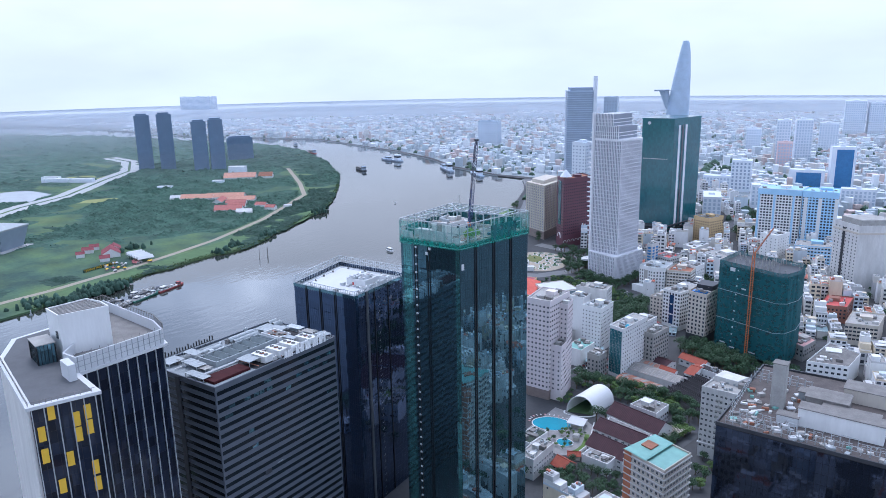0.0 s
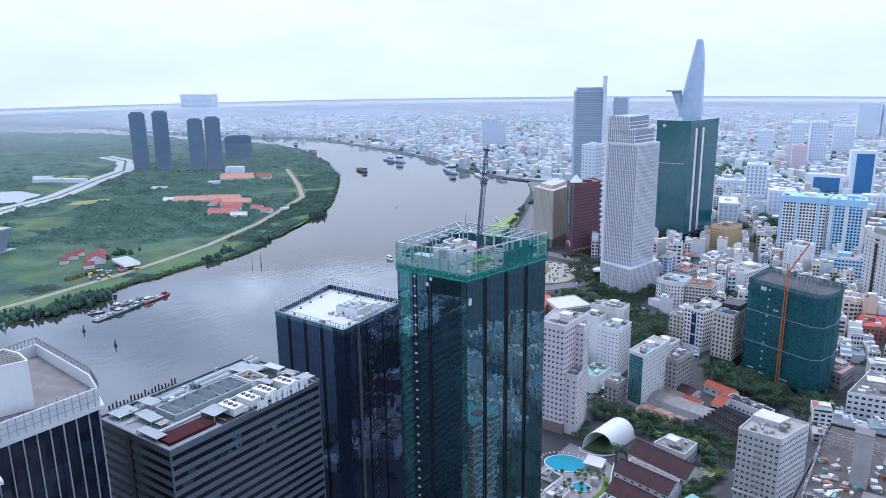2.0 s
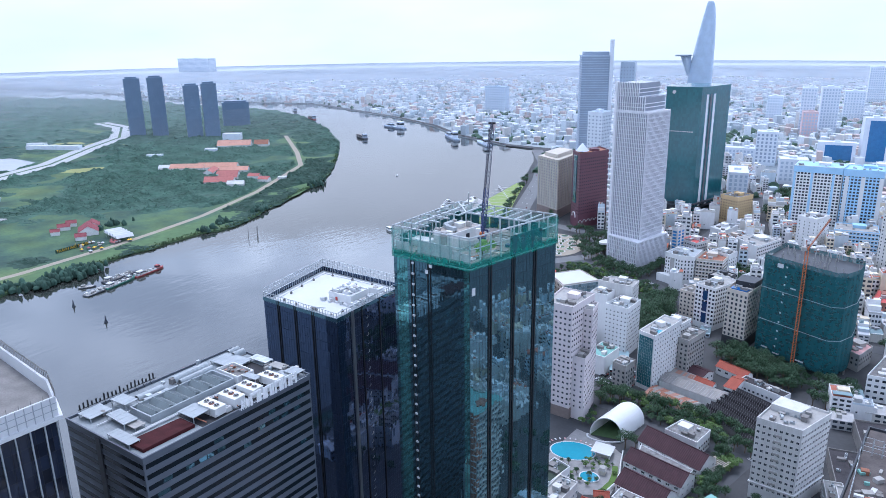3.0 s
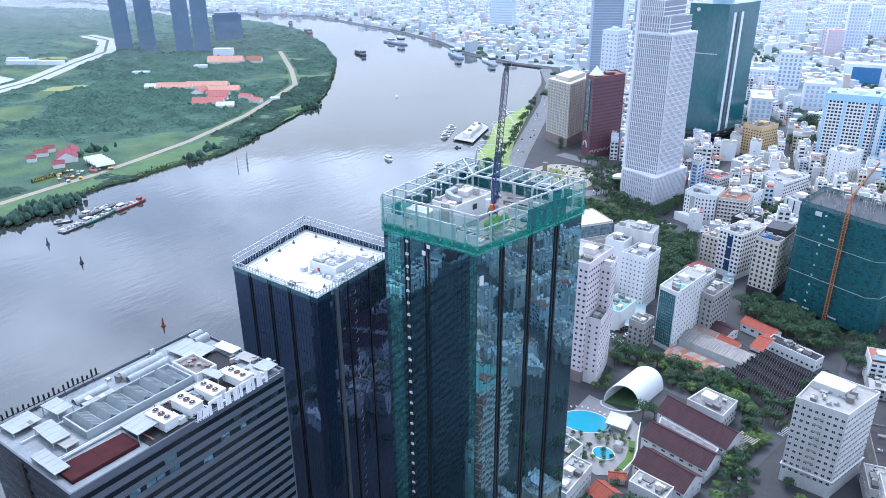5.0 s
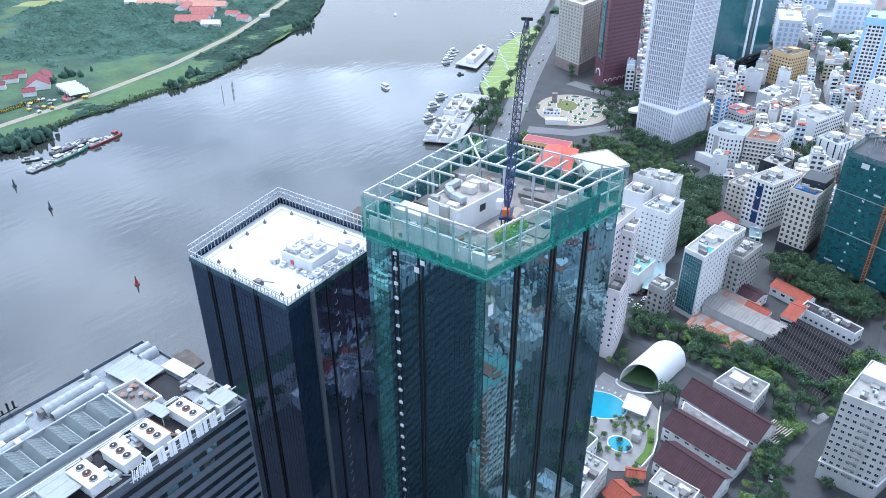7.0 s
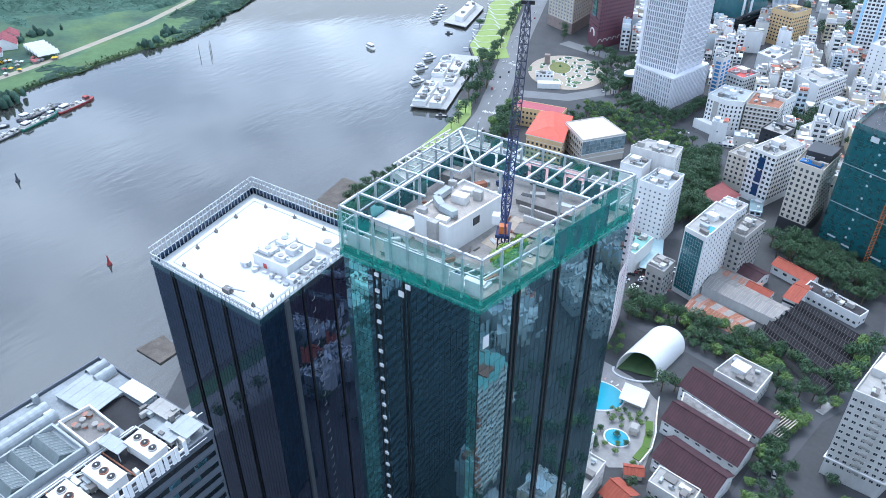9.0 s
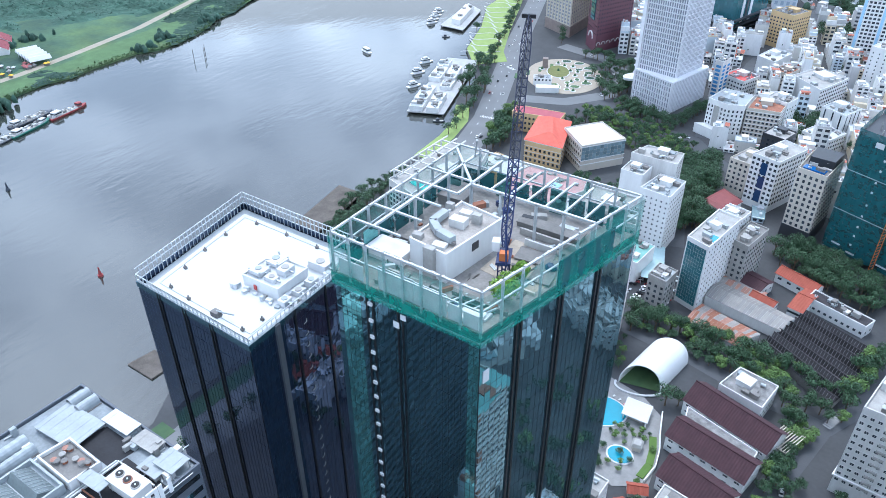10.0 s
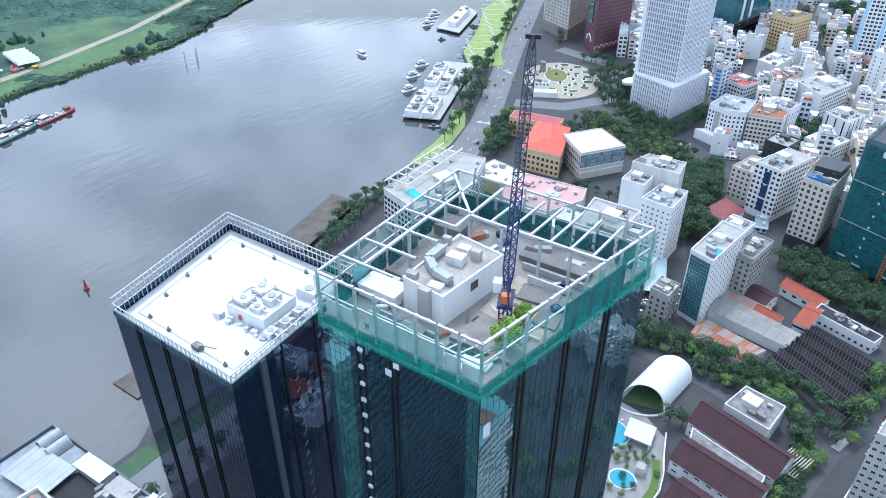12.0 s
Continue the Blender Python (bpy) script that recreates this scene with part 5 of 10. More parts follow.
sg2 = thing("roof_sign", "row of dark sign shapes seen from behind on the roof edge", "sign", (-263.6, 190, MZ + 1.4))
bm = bmesh.new()
bar(bm, (-263.8, 168, MZ + 1.7), (-263.4, 197, MZ + 1.7), 0.2)
part("rail", bm, BLACKM, sg2)
for k in range(10):
    y = 168.5 + 2.9 * k
    bm = bmesh.new()
    box(bm, -263.9, -263.6, y, y + 0.45, MZ + 1.6, MZ + 3.4 + 0.7 * (k % 2))
    box(bm, -263.9, -263.6, y + 1.4, y + 1.85, MZ + 1.6, MZ + 3.8 - 0.5 * (k % 3))
    bar(bm, (-263.75, y, MZ + 2.6), (-262.4, y, MZ + 0.3), 0.15)
    part("sign_shape", bm, BLACKM, sg2)

# ---------------------------------------------------------------- black and yellow tower with a terrace
LT = [(-248, 101), (-203.6, 88), (-197.5, 104.4), (-215.5, 108), (-214.6, 139.6), (-225, 143.4), (-265, 147.5), (-264, 113)]
LZ = 138.6
lt = thing("office_tower", "black office tower with yellow panels, white fins and roof terrace", "tower", (-235, 118, 0))
TAKEN.append(grow(LT, 4))
bm = bmesh.new()
prism(bm, LT, 0, LZ)
part("core", bm, BLACKM, lt)
bm = bmesh.new()
prism(bm, [(-248, 101), (-247.6, 99.9), (-203.0, 86.8), (-203.6, 88)], 0, LZ)
part("side_wall", bm, WHITE2, lt)
for (e, cols, seed) in ((1, 9, 21), (3, 16, 22), (2, 8, 23)):
    pane_field(lt, LT[e], LT[e + 1], 0, LZ - 0.6, cols, 36, GLASSK, seed, near_rows=1, tilt=0.006)
for e, cnt in ((1, 5), (3, 9)):
    for k in range(cnt + 1):
        fin(lt, LT[e], LT[e + 1], min(0.985, max(0.015, k / cnt)), 0, LZ - 0.4, 0.3, 0.55, ROOFP, "white_fin")
u, n, ln = edge_frame(LT[1], LT[2])
rr = random.Random(9)
for (i, z) in ((0, 128), (1, 134), (0, 121), (3, 130), (4, 131.5), (3, 125), (4, 126.5), (2, 118), (4, 113), (1, 110), (4, 107.5), (0, 104), (2, 101), (3, 96), (1, 90), (4, 92), (0, 86), (2, 80), (3, 74)):
    bm = bmesh.new()
    o = Vector((LT[1][0], LT[1][1], 0)) + u * (ln * (0.06 + 0.18 * i)) - n * 0.4
    c = [o, o + u * 1.9, o + u * 1.9 + n * 0.2, o + n * 0.2]
    prism(bm, [(v.x, v.y) for v in c], z, z + 4.6)
    part("yellow_panel", bm, YELLOW, lt)
bm = bmesh.new()
prism(bm, grow(LT, 1.2), LZ, LZ + 1.0)
part("roof_slab", bm, ROOFW, lt, "white projecting roof slab")
bm = bmesh.new()
prism(bm, grow(LT, -0.6), LZ + 1.0, LZ + 1.1)
part("terrace", bm, mat("grey_terrace_paving", (0.1, 0.103, 0.11), 0.8, 0.2, 5, 0.7), lt, "grey paved roof terrace")
UP = [(-222.5, 108.5), (-215.0, 108.6), (-214.2, 139.8), (-225, 143.6), (-264, 147.6), (-262, 128), (-236, 124)]
parapet(lt, UP, LZ + 1.0, 5.2, 0.6, ROOFW, "screen_wall")
bm = bmesh.new()
prism(bm, grow(UP, -0.6), LZ + 1.1, LZ + 2.4)
part("upper_deck", bm, DARKC, lt)
for a, b in zip(UP[2:5], UP[3:6]):
    L = math.dist(a, b)
    for i in range(int(L / 1.2)):
        t_ = i / int(L / 1.2)
        bm = bmesh.new()
        x, y = a[0] + (b[0] - a[0]) * t_, a[1] + (b[1] - a[1]) * t_
        bar(bm, (x, y, LZ + 6), (x, y, LZ + 8.6), 0.14)
        part("rail_post", bm, DARKC, lt)
    bm = bmesh.new()
    bar(bm, (a[0], a[1], LZ + 8.2), (b[0], b[1], LZ + 8.2), 0.16)
    part("hand_rail", bm, DARKC, lt)
for a, b in zip(grow(LT, 0.4)[:2], grow(LT, 0.4)[1:3]):
    L = math.dist(a, b)
    for i in range(int(L / 1.5)):
        t_ = i / int(L / 1.5)
        bm = bmesh.new()
        x, y = a[0] + (b[0] - a[0]) * t_, a[1] + (b[1] - a[1]) * t_
        bar(bm, (x, y, LZ + 1), (x, y, LZ + 2.3), 0.1)
        part("rail_post", bm, DARKC, lt)
    bm = bmesh.new()
    bar(bm, (a[0], a[1], LZ + 2.3), (b[0], b[1], LZ + 2.3), 0.1)
    part("hand_rail", bm, DARKC, lt)
pen = thing("plant_house", "tall white plant house with a grey roof on the terrace", "plant house", (-222, 112, LZ + 1.1))
PN = [(-240, 114), (-229, 112.2), (-224.4, 127), (-232, 128.4), (-239, 127.5)]
bm = bmesh.new()
prism(bm, PN, LZ + 1.1, 154.6)
part("wall", bm, WHITE, pen)
parapet(pen, grow(PN, 0.1), 154.4, 0.9, 0.4, WHITE)
bm = bmesh.new()
prism(bm, grow(PN, -0.4), 154.6, 154.7)
part("roof", bm, DARKC, pen)
u, n, ln = edge_frame(PN[1], PN[2])
for k in range(8):
    bm = bmesh.new()
    x0 = Vector((PN[0][0], PN[0][1], 0)).lerp(Vector((PN[1][0], PN[1][1], 0)), (k + 0.5) / 8)
    x1 = Vector((PN[4][0], PN[4][1], 0)).lerp(Vector((PN[2][0], PN[2][1], 0)), (k + 0.5) / 8)
    bar(bm, (x0.x, x0.y, 155.0), (x1.x, x1.y, 155.0), 0.25)
    part("roof_rib", bm, GREYC, pen)
bm = bmesh.new()
o = Vector((PN[0][0], PN[0][1], 0)).lerp(Vector((PN[1][0], PN[1][1], 0)), 0.72)
box(bm, o.x - 0.7, o.x + 0.7, o.y - 0.25, o.y + 0.2, 146.5, 149)
part("window", bm, GLASS, pen)
lk = thing("glass_lift_house", "dark framed glass lift house on the terrace", "lift house", (-231, 107.5, LZ + 1.1))
GP = rect(-235, 108.6, 9.5, 5.5, -14)
bm = bmesh.new()
prism(bm, GP, LZ + 1.1, LZ + 7.8)
part("glass_box", bm, GLASST, lk)
bm = bmesh.new()
prism(bm, grow(GP, 0.3), LZ + 7.8, LZ + 8.1)
part("roof", bm, GREYC, lk)
for p in GP:
    bm = bmesh.new()
    bar(bm, (p[0], p[1], LZ + 1.1), (p[0], p[1], LZ + 7.3), 0.35)
    part("post", bm, BLACKM, lk)
bm = bmesh.new()
prism(bm, [(-217, 104.8), (-209.8, 103.4), (-209.4, 105.6), (-216.5, 107.2)], LZ + 1.1, LZ + 6.4)
solo("stair_enclosure", bm, ROOFW, "white stair enclosure on the roof terrace", "stair")
for k in range(9):
    t_ = k / 9
    put_unit(AC0, AC_FREE, -221.4 + 2 * t_, 113 + 17 * t_, LZ + 2.4, 90)
    put_unit(AC0, AC_FREE, -218.2 + 2 * t_, 113.6 + 17 * t_, LZ + 2.4, 90)
for k in range(15):
    fin(lt, UP[1], UP[2], (k + 0.3) / 15, LZ + 1.0, LZ + 6.3, 0.16, 0.2, ROOFP, "screen_mullion")
for z_ in (LZ + 2.8, LZ + 4.6):
    bm = bmesh.new()
    bar(bm, (UP[1][0] + 0.12, UP[1][1], z_), (UP[2][0] + 0.12, UP[2][1], z_), 0.14)
    part("screen_rail", bm, ROOFP, lt)
for k in range(12):
    a_ = Vector(UP[1]).lerp(Vector(UP[2]), k / 11)
    bm = bmesh.new()
    bar(bm, (a_.x - 0.4, a_.y, LZ + 6.1), (a_.x - 0.4, a_.y, LZ + 7.4), 0.1)
    part("rail_post", bm, DARKC, lt)
for k in range(1, 5):
    for e_ in (0, 1, 3):
        fin(lk, GP[e_], GP[(e_ + 1) % 4], k / 5, LZ + 1.1, LZ + 7.8, 0.14, 0.12, BLACKM, "frame_bar")

# ---------------------------------------------------------------- black roofed block under works
LB = [(-50.8, 243.2), (25, 241), (25, 305), (-47.5, 305)]
lb = thing("office_building", "black glass block with a scaffolded roof under repair", "building", (-13, 273, 0))
TAKEN.append(grow(LB, 3))
bm = bmesh.new()
prism(bm, LB, 0, 108.6)
part("wall", bm, BLACKM, lb)
pane_field(lb, LB[0], LB[1], 0, 108, 40, 28, mat("black_mirror_glass", (0.03, 0.04, 0.065), 0.04, 0.25, 14, 4.0, 0.0, metal=0.8, rnd="island", rnd_amt=0.08), 31, near_rows=2, gap=0.04, tilt=0.004)
bm = bmesh.new()
prism(bm, grow(LB, -0.5), 108.6, 108.75)
part("roof", bm, mat("dusty_brown_deck", (0.1, 0.085, 0.08), 0.9, 0.5, 4, 0.6), lb, "dusty brown roof deck")
parapet(lb, grow(LB, 0.2), 108.2, 1.3, 0.5, DARKGREY)
rr = random.Random(3)
for (x0, y0, dx, dy, n_f) in ((-47, 245.2, 2.6, 0, 22), (-45.5, 248.5, 2.6, 0, 20), (-44, 252.0, 2.6, 0, 7), (-46.5, 288, 2.6, 0, 8), (-46.5, 291, 2.6, 0, 8), (-48, 250, 0, 2.6, 14)):
    for k in range(n_f):
        x, y = x0 + dx * k, y0 + dy * k
        t = thing("scaffold_frame", "pale steel scaffold frame standing on the roof", "scaffold", (x, y, 108.75), group="roof scaffolds")
        h = rr.uniform(2.4, 4.2)
        for sx in (-1.2, 1.2):
            bm = bmesh.new()
            ax, ay = (sx, 0) if dx else (0, sx)
            bar(bm, (x + ax, y + ay, 108.75), (x + ax, y + ay, 108.75 + h), 0.13)
            part("upright", bm, STEEL, t)
        for z in (1.1, h - 0.1):
            bm = bmesh.new()
            ax, ay = (1.2, 0) if dx else (0, 1.2)
            bar(bm, (x - ax, y - ay, 108.75 + z), (x + ax, y + ay, 108.75 + z), 0.11)
            part("crossbar", bm, STEEL, t)
for (x, y, w, d, h, m, lab) in ((-35.5, 268.5, 4.6, 4, 17, GREYC, "bare concrete lift shaft"), (-14, 259, 26, 6, 6.5, WHITE, "white plant house wall"), (-30, 257, 7, 4, 3, ROOFW, "white site shed"), (-20, 277, 14, 10, 4.5, DARKC, "dark plant enclosure"), (-8, 290, 16, 9, 5, BEIGE, "ochre roof house"), (-27, 280, 6, 5, 3.5, ROOFP, "pale machine housing"), (-12, 270, 18, 4, 3.5, GREYC, "grey roof walkway housing")):
    t = thing("roof_house", f"{lab} on the roof under repair", "plant house", (x, y, 108.75))
    bm = bmesh.new()
    prism(bm, rect(x, y, w, d, -2), 108.75, 108.75 + h)
    part("wall", bm, m, t)
    bm = bmesh.new()
    prism(bm, rect(x, y, w + 0.5, d + 0.5, -2), 108.75 + h, 109.05 + h)
    part("coping", bm, DARKC, t)
for k in range(110):
    x, y = (rr.uniform(-47, -20), rr.uniform(247, 284)) if k % 3 else (rr.uniform(-48, 20), rr.uniform(243.5, 250))
    bm = bmesh.new()
    prism(bm, rect(x, y, rr.uniform(0.8, 3), rr.uniform(0.6, 2), rr.uniform(0, 90)), 108.75, 108.75 + rr.uniform(0.3, 1.3))
    solo("brick_pallet", bm, rr.choice((GREYC, ROOFP, WHITE2, ROOFW, RUST, GREYC, ROOFW, DARKC, WHITE2, GREENR)), "loaded pallet standing on the roof under repair", "pallet", "roof pallets")

# ---------------------------------------------------------------- named city buildings, near to far
W_STD = (1.5, 1.6, 3.1, WHITE, GLASS)
kb = building("apartment_block", "ochre and brick block with a pale green sheet roof", [(-103, 299.5), (-81.5, 291.0), (-76, 312.6), (-95.5, 320.2)], 55, BEIGE, GREENR, (1.5, 1.7, 2.4, WHITE2, GLASS), (0, 1, 3), 3.4, seed=4, kit=(0, 0), head=False, band=(0.55, 0.45, WHITE2))
bm = bmesh.new()
vs = [(-103, 299.5), (-91.5, 294.8), (-86, 316.4), (-95.5, 320.2)]
prism(bm, grow(vs, 0.5), 56.2, 56.5, [(-103, 299.5), (-91.8, 294.8), (-86.3, 316.4), (-95.5, 320.2)])
part("sheet_roof", bm, GREENR, kb)
bm = bmesh.new()
prism(bm, [(-97.5, 306), (-92, 304), (-90.5, 310), (-96, 312)], 56.6, 57.2)
part("rusty_sheet", bm, RUST, kb, "rusty orange roof sheet")
bm = bmesh.new()
prism(bm, [(-103.2, 299.3), (-99.2, 297.7), (-98.6, 300), (-102.5, 301.6)], 0, 56)
part("brick_bay", bm, mat("orange_brick", (0.45, 0.17, 0.09), 0.85, 0.2, 3, 0.3), kb, "orange brick corner bay")

wbp = [(-97.5, 412.0), (-76.5, 410.5), (-67.5, 437), (-92, 441)]
wbb = building("apartment_block", "white apartment block with stained walls and roof terraces", wbp, 44.5, WHITE2, GREYC, (1.5, 1.5, 2.6, WHITE2, GLASS), (0, 1, 3), 3.4, 6, 1.3, seed=8, kit=(7, 2))
bm = bmesh.new()
prism(bm, [(-94, 426), (-80, 424), (-76.5, 433), (-91, 437)], 44.6, 48)
part("roof_storey", bm, WHITE2, wbb)
bm = bmesh.new()
prism(bm, grow(wbp, 0.6), 9.2, 9.7)
part("cornice", bm, WHITE, wbb)
u, n, ln = edge_frame(wbp[0], wbp[1])
for k in range(10):
    bm = bmesh.new()
    o = Vector((wbp[0][0], wbp[0][1], 0)) + u * (ln * 0.42) - n * 0.7
    c = [o, o + u * 3.6, o + u * 3.6 + n * 0.9, o + n * 0.9]
    prism(bm, [(v.x, v.y) for v in c], 8 + 3.4 * k, 8.9 + 3.4 * k)
    part("balcony", bm, GREYC, wbb, "grey stained balcony" if k == 0 else "")

pk = building("hotel_building", "pale pink hotel tower with small dark windows", [(-225.5, 432.5), (-207.5, 432.0), (-206, 461.0), (-228, 461)], 73, PINKW, GREYC, (1.3, 1.2, 2.6, PINKW, GLASS), (0, 1), 3.5, 8, 1.2, seed=2, kit=(2, 1))
building("hotel_building", "lower pale pink hotel wing with a grey roof", [(-207.3, 434.5), (-199.2, 434.5), (-200.5, 446), (-206.9, 446)], 41, PINKW, DARKC, (1.1, 1.2, 2.8, PINKW, GLASS), (0, 1), 3.5, 7, 0.9, head=False, kit=(1, 0))
building("hotel_building", "tall pale pink hotel wing with stepped top", [(-206.6, 446.2), (-200.6, 446.2), (-203.4, 461), (-206.2, 461)], 68, PINKW, DARKC, (1.1, 1.2, 2.8, PINKW, GLASS), (0, 1), 3.5, 7, 0.9, head=False, kit=(1, 0))
bm = bmesh.new()
prism(bm, grow([(-225.5, 432.5), (-207.5, 432.0), (-206, 461.0), (-228, 461)], 0.3), 0, 7)
part("stone_base", bm, mat("brown_stone", (0.25, 0.2, 0.18), 0.7, 0.2, 3, 0.4), pk)

building("hospital_block", "white hospital block with rows of small windows", [(-228.5, 535.5), (-210.5, 533.5), (-209.5, 557), (-225, 558)], 38, WHITE, ROOFP, (0.9, 1.0, 2.6, WHITE, GLASS), (0, 1), 3.2, 4, seed=5, kit=(6, 2))
building("hospital_block", "taller grey and white hospital block with roof plant", [(-244.5, 559), (-216.5, 558.5), (-218, 575), (-240, 574)], 46, WHITE2, GREYC, (0.9, 1.0, 3.0, WHITE2, GLASS), (1,), 3.2, 4, seed=6, kit=(5, 2))
building("hospital_block", "plain white stair tower block beside the hospital", [(-244.5, 545), (-231, 544), (-230.5, 558), (-244, 558.6)], 41, WHITE, GREYC, None, seed=7, kit=(3, 1))
gg = building("hotel_building", "slim white hotel with a green glass front and roof pool", [(-189, 497.5), (-176.8, 493.0), (-171.0, 530), (-184, 533)], 39.4, WHITE, GREYC, (0.9, 1.1, 3.2, WHITE, GLASS), (1,), 3.2, 3, 1.2, seed=9, kit=(2, 1))
pane_field(gg, (-188.4, 497.3), (-177.6, 493.3), 3, 38, 8, 17, GLASSG, 41, near_rows=8)
pl = thing("roof_pool", "small turquoise rooftop pool with a pale deck", "pool", (-177, 505, 39.5))
bm = bmesh.new()
prism(bm, rect(-178.3, 503, 7, 9, -9), 39.52, 40.1)
part("deck", bm, PAVE, pl)
bm = bmesh.new()
prism(bm, rect(-177.4, 502.6, 3.2, 6.5, -9), 40.1, 40.16)
part("pool_surface", bm, POOL, pl)
building("apartment_block", "white block behind the green-fronted hotel", [(-187, 534), (-174.5, 531), (-170.5, 552), (-183, 555)], 33, WHITE, GREYC, (0.9, 1.1, 3.0, WHITE, GLASS), (0, 1), 3.2, 4, seed=10, kit=(5, 2))
building("apartment_block", "bare grey block with an open stair and dark roofs", [(-173, 527), (-163.5, 524), (-159, 548), (-169.5, 551)], 28, GREYC, DARKC, (1.4, 1.5, 3.0, GREYC, GLASS), (0, 1), 3.3, 3, seed=12, kit=(6, 3))
building("apartment_block", "small grey unpainted block with roof boxes", [(-201.5, 486), (-191.5, 484), (-190, 497), (-200.5, 499)], 18, GREYC, ROOFP, (1.4, 1.6, 3.0, WHITE2, GLASS), (0, 1), 3.3, 2, seed=13, kit=(2, 2))
eb = building("office_building", "white office block with square dark windows and a blue centre strip", [(-188.5, 624), (-171.5, 618.5), (-161, 648), (-176.5, 655)], 35, WHITE, GREYC, (1.7, 1.7, 2.9, WHITE, GLASS), (0, 1), 3.4, 4, seed=14, kit=(6, 2))
u, n, ln = edge_frame((-188.5, 624), (-171.5, 618.5))
for k in range(3):
    bm = bmesh.new()
    o = Vector((-188.5, 624, 0)) + u * (ln * 0.4) - n * 0.3
    c = [o, o + u * 4.2, o + u * 4.2 + n * 0.2, o + n * 0.2]
    prism(bm, [(v.x, v.y) for v in c], 5.2 + 9.4 * k, 13.2 + 9.4 * k)
    part("blue_pane", bm, mat("deep_blue_glass", (0.02, 0.05, 0.13), 0.1, 0.2, 4, 1, 0), eb)
fb = building("hotel_building", "beige hotel with dark framed windows and a blue roof pool", [(-158.5, 596), (-142.5, 592.0), (-138, 622), (-156, 624)], 45, BEIGE, DARKC, (1.5, 1.9, 3.0, WHITE2, GLASS), (0, 1), 3.5, 9, 1.2, seed=15, kit=(3, 0))
bm = bmesh.new()
prism(bm, [(-155, 606), (-141.5, 605), (-139, 620.5), (-154, 622)], 45.2, 50)
part("dark_storey", bm, DARKGREY, fb, "dark glass top storey")
bm = bmesh.new()
prism(bm, grow([(-158.5, 596), (-142.5, 592.0), (-138, 622), (-156, 624)], 0.3), 0, 9)
part("dark_base", bm, DARKGREY, fb)
bm = bmesh.new()
prism(bm, [(-156.5, 598.5), (-144.5, 595.6), (-143.6, 600.6), (-155.8, 603.4)], 45.3, 45.9)
part("pool", bm, mat("deep_blue_pool", (0.02, 0.12, 0.35), 0.08, 0.1, 3, 1, 0.05), fb, "deep blue roof pool")
building("apartment_block", "cream block with a plain side wall", [(-203, 633), (-190, 630), (-182, 652), (-196, 656)], 24, BEIGE, GREYC, W_STD, (0,), seed=16, kit=(3, 1))
rs = building("villa", "low white house with a maroon sheet roof", [(-207, 599), (-192, 593), (-186, 612), (-200, 622)], 7, WHITE, REDP, (1.4, 1.4, 3.4, WHITE, GLASS), (0, 1), 3.2, 1, 0, head=False, kit=(0, 0))
bm = bmesh.new()
prism(bm, grow([(-207, 599), (-192, 593), (-186, 612), (-200, 622)], 0.8), 7.15, 8.4, grow([(-207, 599), (-192, 593), (-186, 612), (-200, 622)], -3))
part("hipped_roof", bm, mat("maroon_sheet", (0.22, 0.06, 0.06), 0.7, 0.2, 4, 0.4), rs)

# netted construction block
NB = [(-134.5, 594), (-87, 574), (-80, 577), (-74.5, 591), (-74, 612), (-128, 632)]
nb = thing("construction_block", "unfinished block wrapped in dark green scaffold netting", "building", (-100, 598, 0))
TAKEN.append(grow(NB, 3))
bm = bmesh.new()
prism(bm, grow(NB, -1.6), 3, 70)
part("core", bm, DARKGREY, nb)
for k in range(22):
    bm = bmesh.new()
    prism(bm, grow(NB, -0.5), 4 + 3.3 * k, 4.5 + 3.3 * k)
    part("floor_slab", bm, DARKGREY, nb)
for e in range(len(NB)):
    p, q = NB[e], NB[(e + 1) % len(NB)]
    bm = bmesh.new()
    u, n, ln = edge_frame(p, q)
    cols = max(2, int(ln / 2.5))
    vs = [[bm.verts.new((p[0] + u.x * ln * i / cols - n.x * (0.25 * (i % 2) + 0.1 * math.sin(j * 2.2 + i)), p[1] + u.y * ln * i / cols - n.y * (0.25 * (i % 2) + 0.1 * math.sin(j * 2.2 + i)), 4 + 73 * j / 22)) for i in range(cols + 1)] for j in range(23)]
    for j in range(22):
        for i in range(cols):
            bm.faces.new((vs[j][i], vs[j][i + 1], vs[j + 1][i + 1], vs[j + 1][i]))
    part("scaffold_net", bm, NETD, nb)
    for z in (29, 53):
        bm = bmesh.new()
        bar(bm, (p[0] - n.x * 0.5, p[1] - n.y * 0.5, z), (q[0] - n.x * 0.5, q[1] - n.y * 0.5, z), 0.35)
        part("tie_rope", bm, ROOFP, nb, "pale tie line round the netting" if e == 0 else "")
u, n, ln = edge_frame(NB[0], NB[1])
for z in (71, 64, 58, 51, 45, 37, 30, 23, 17, 11):
    bm = bmesh.new()
    o = Vector((NB[0][0], NB[0][1], 0)) + u * (ln * (0.33 - (71 - z) * 0.0006)) - n * 0.55
    c = [o, o + u * 1.1, o + u * 1.1 + n * 0.15, o + n * 0.15]
    prism(bm, [(v.x, v.y) for v in c], z, z + 1.2)
    part("white_patch", bm, ROOFW, nb)
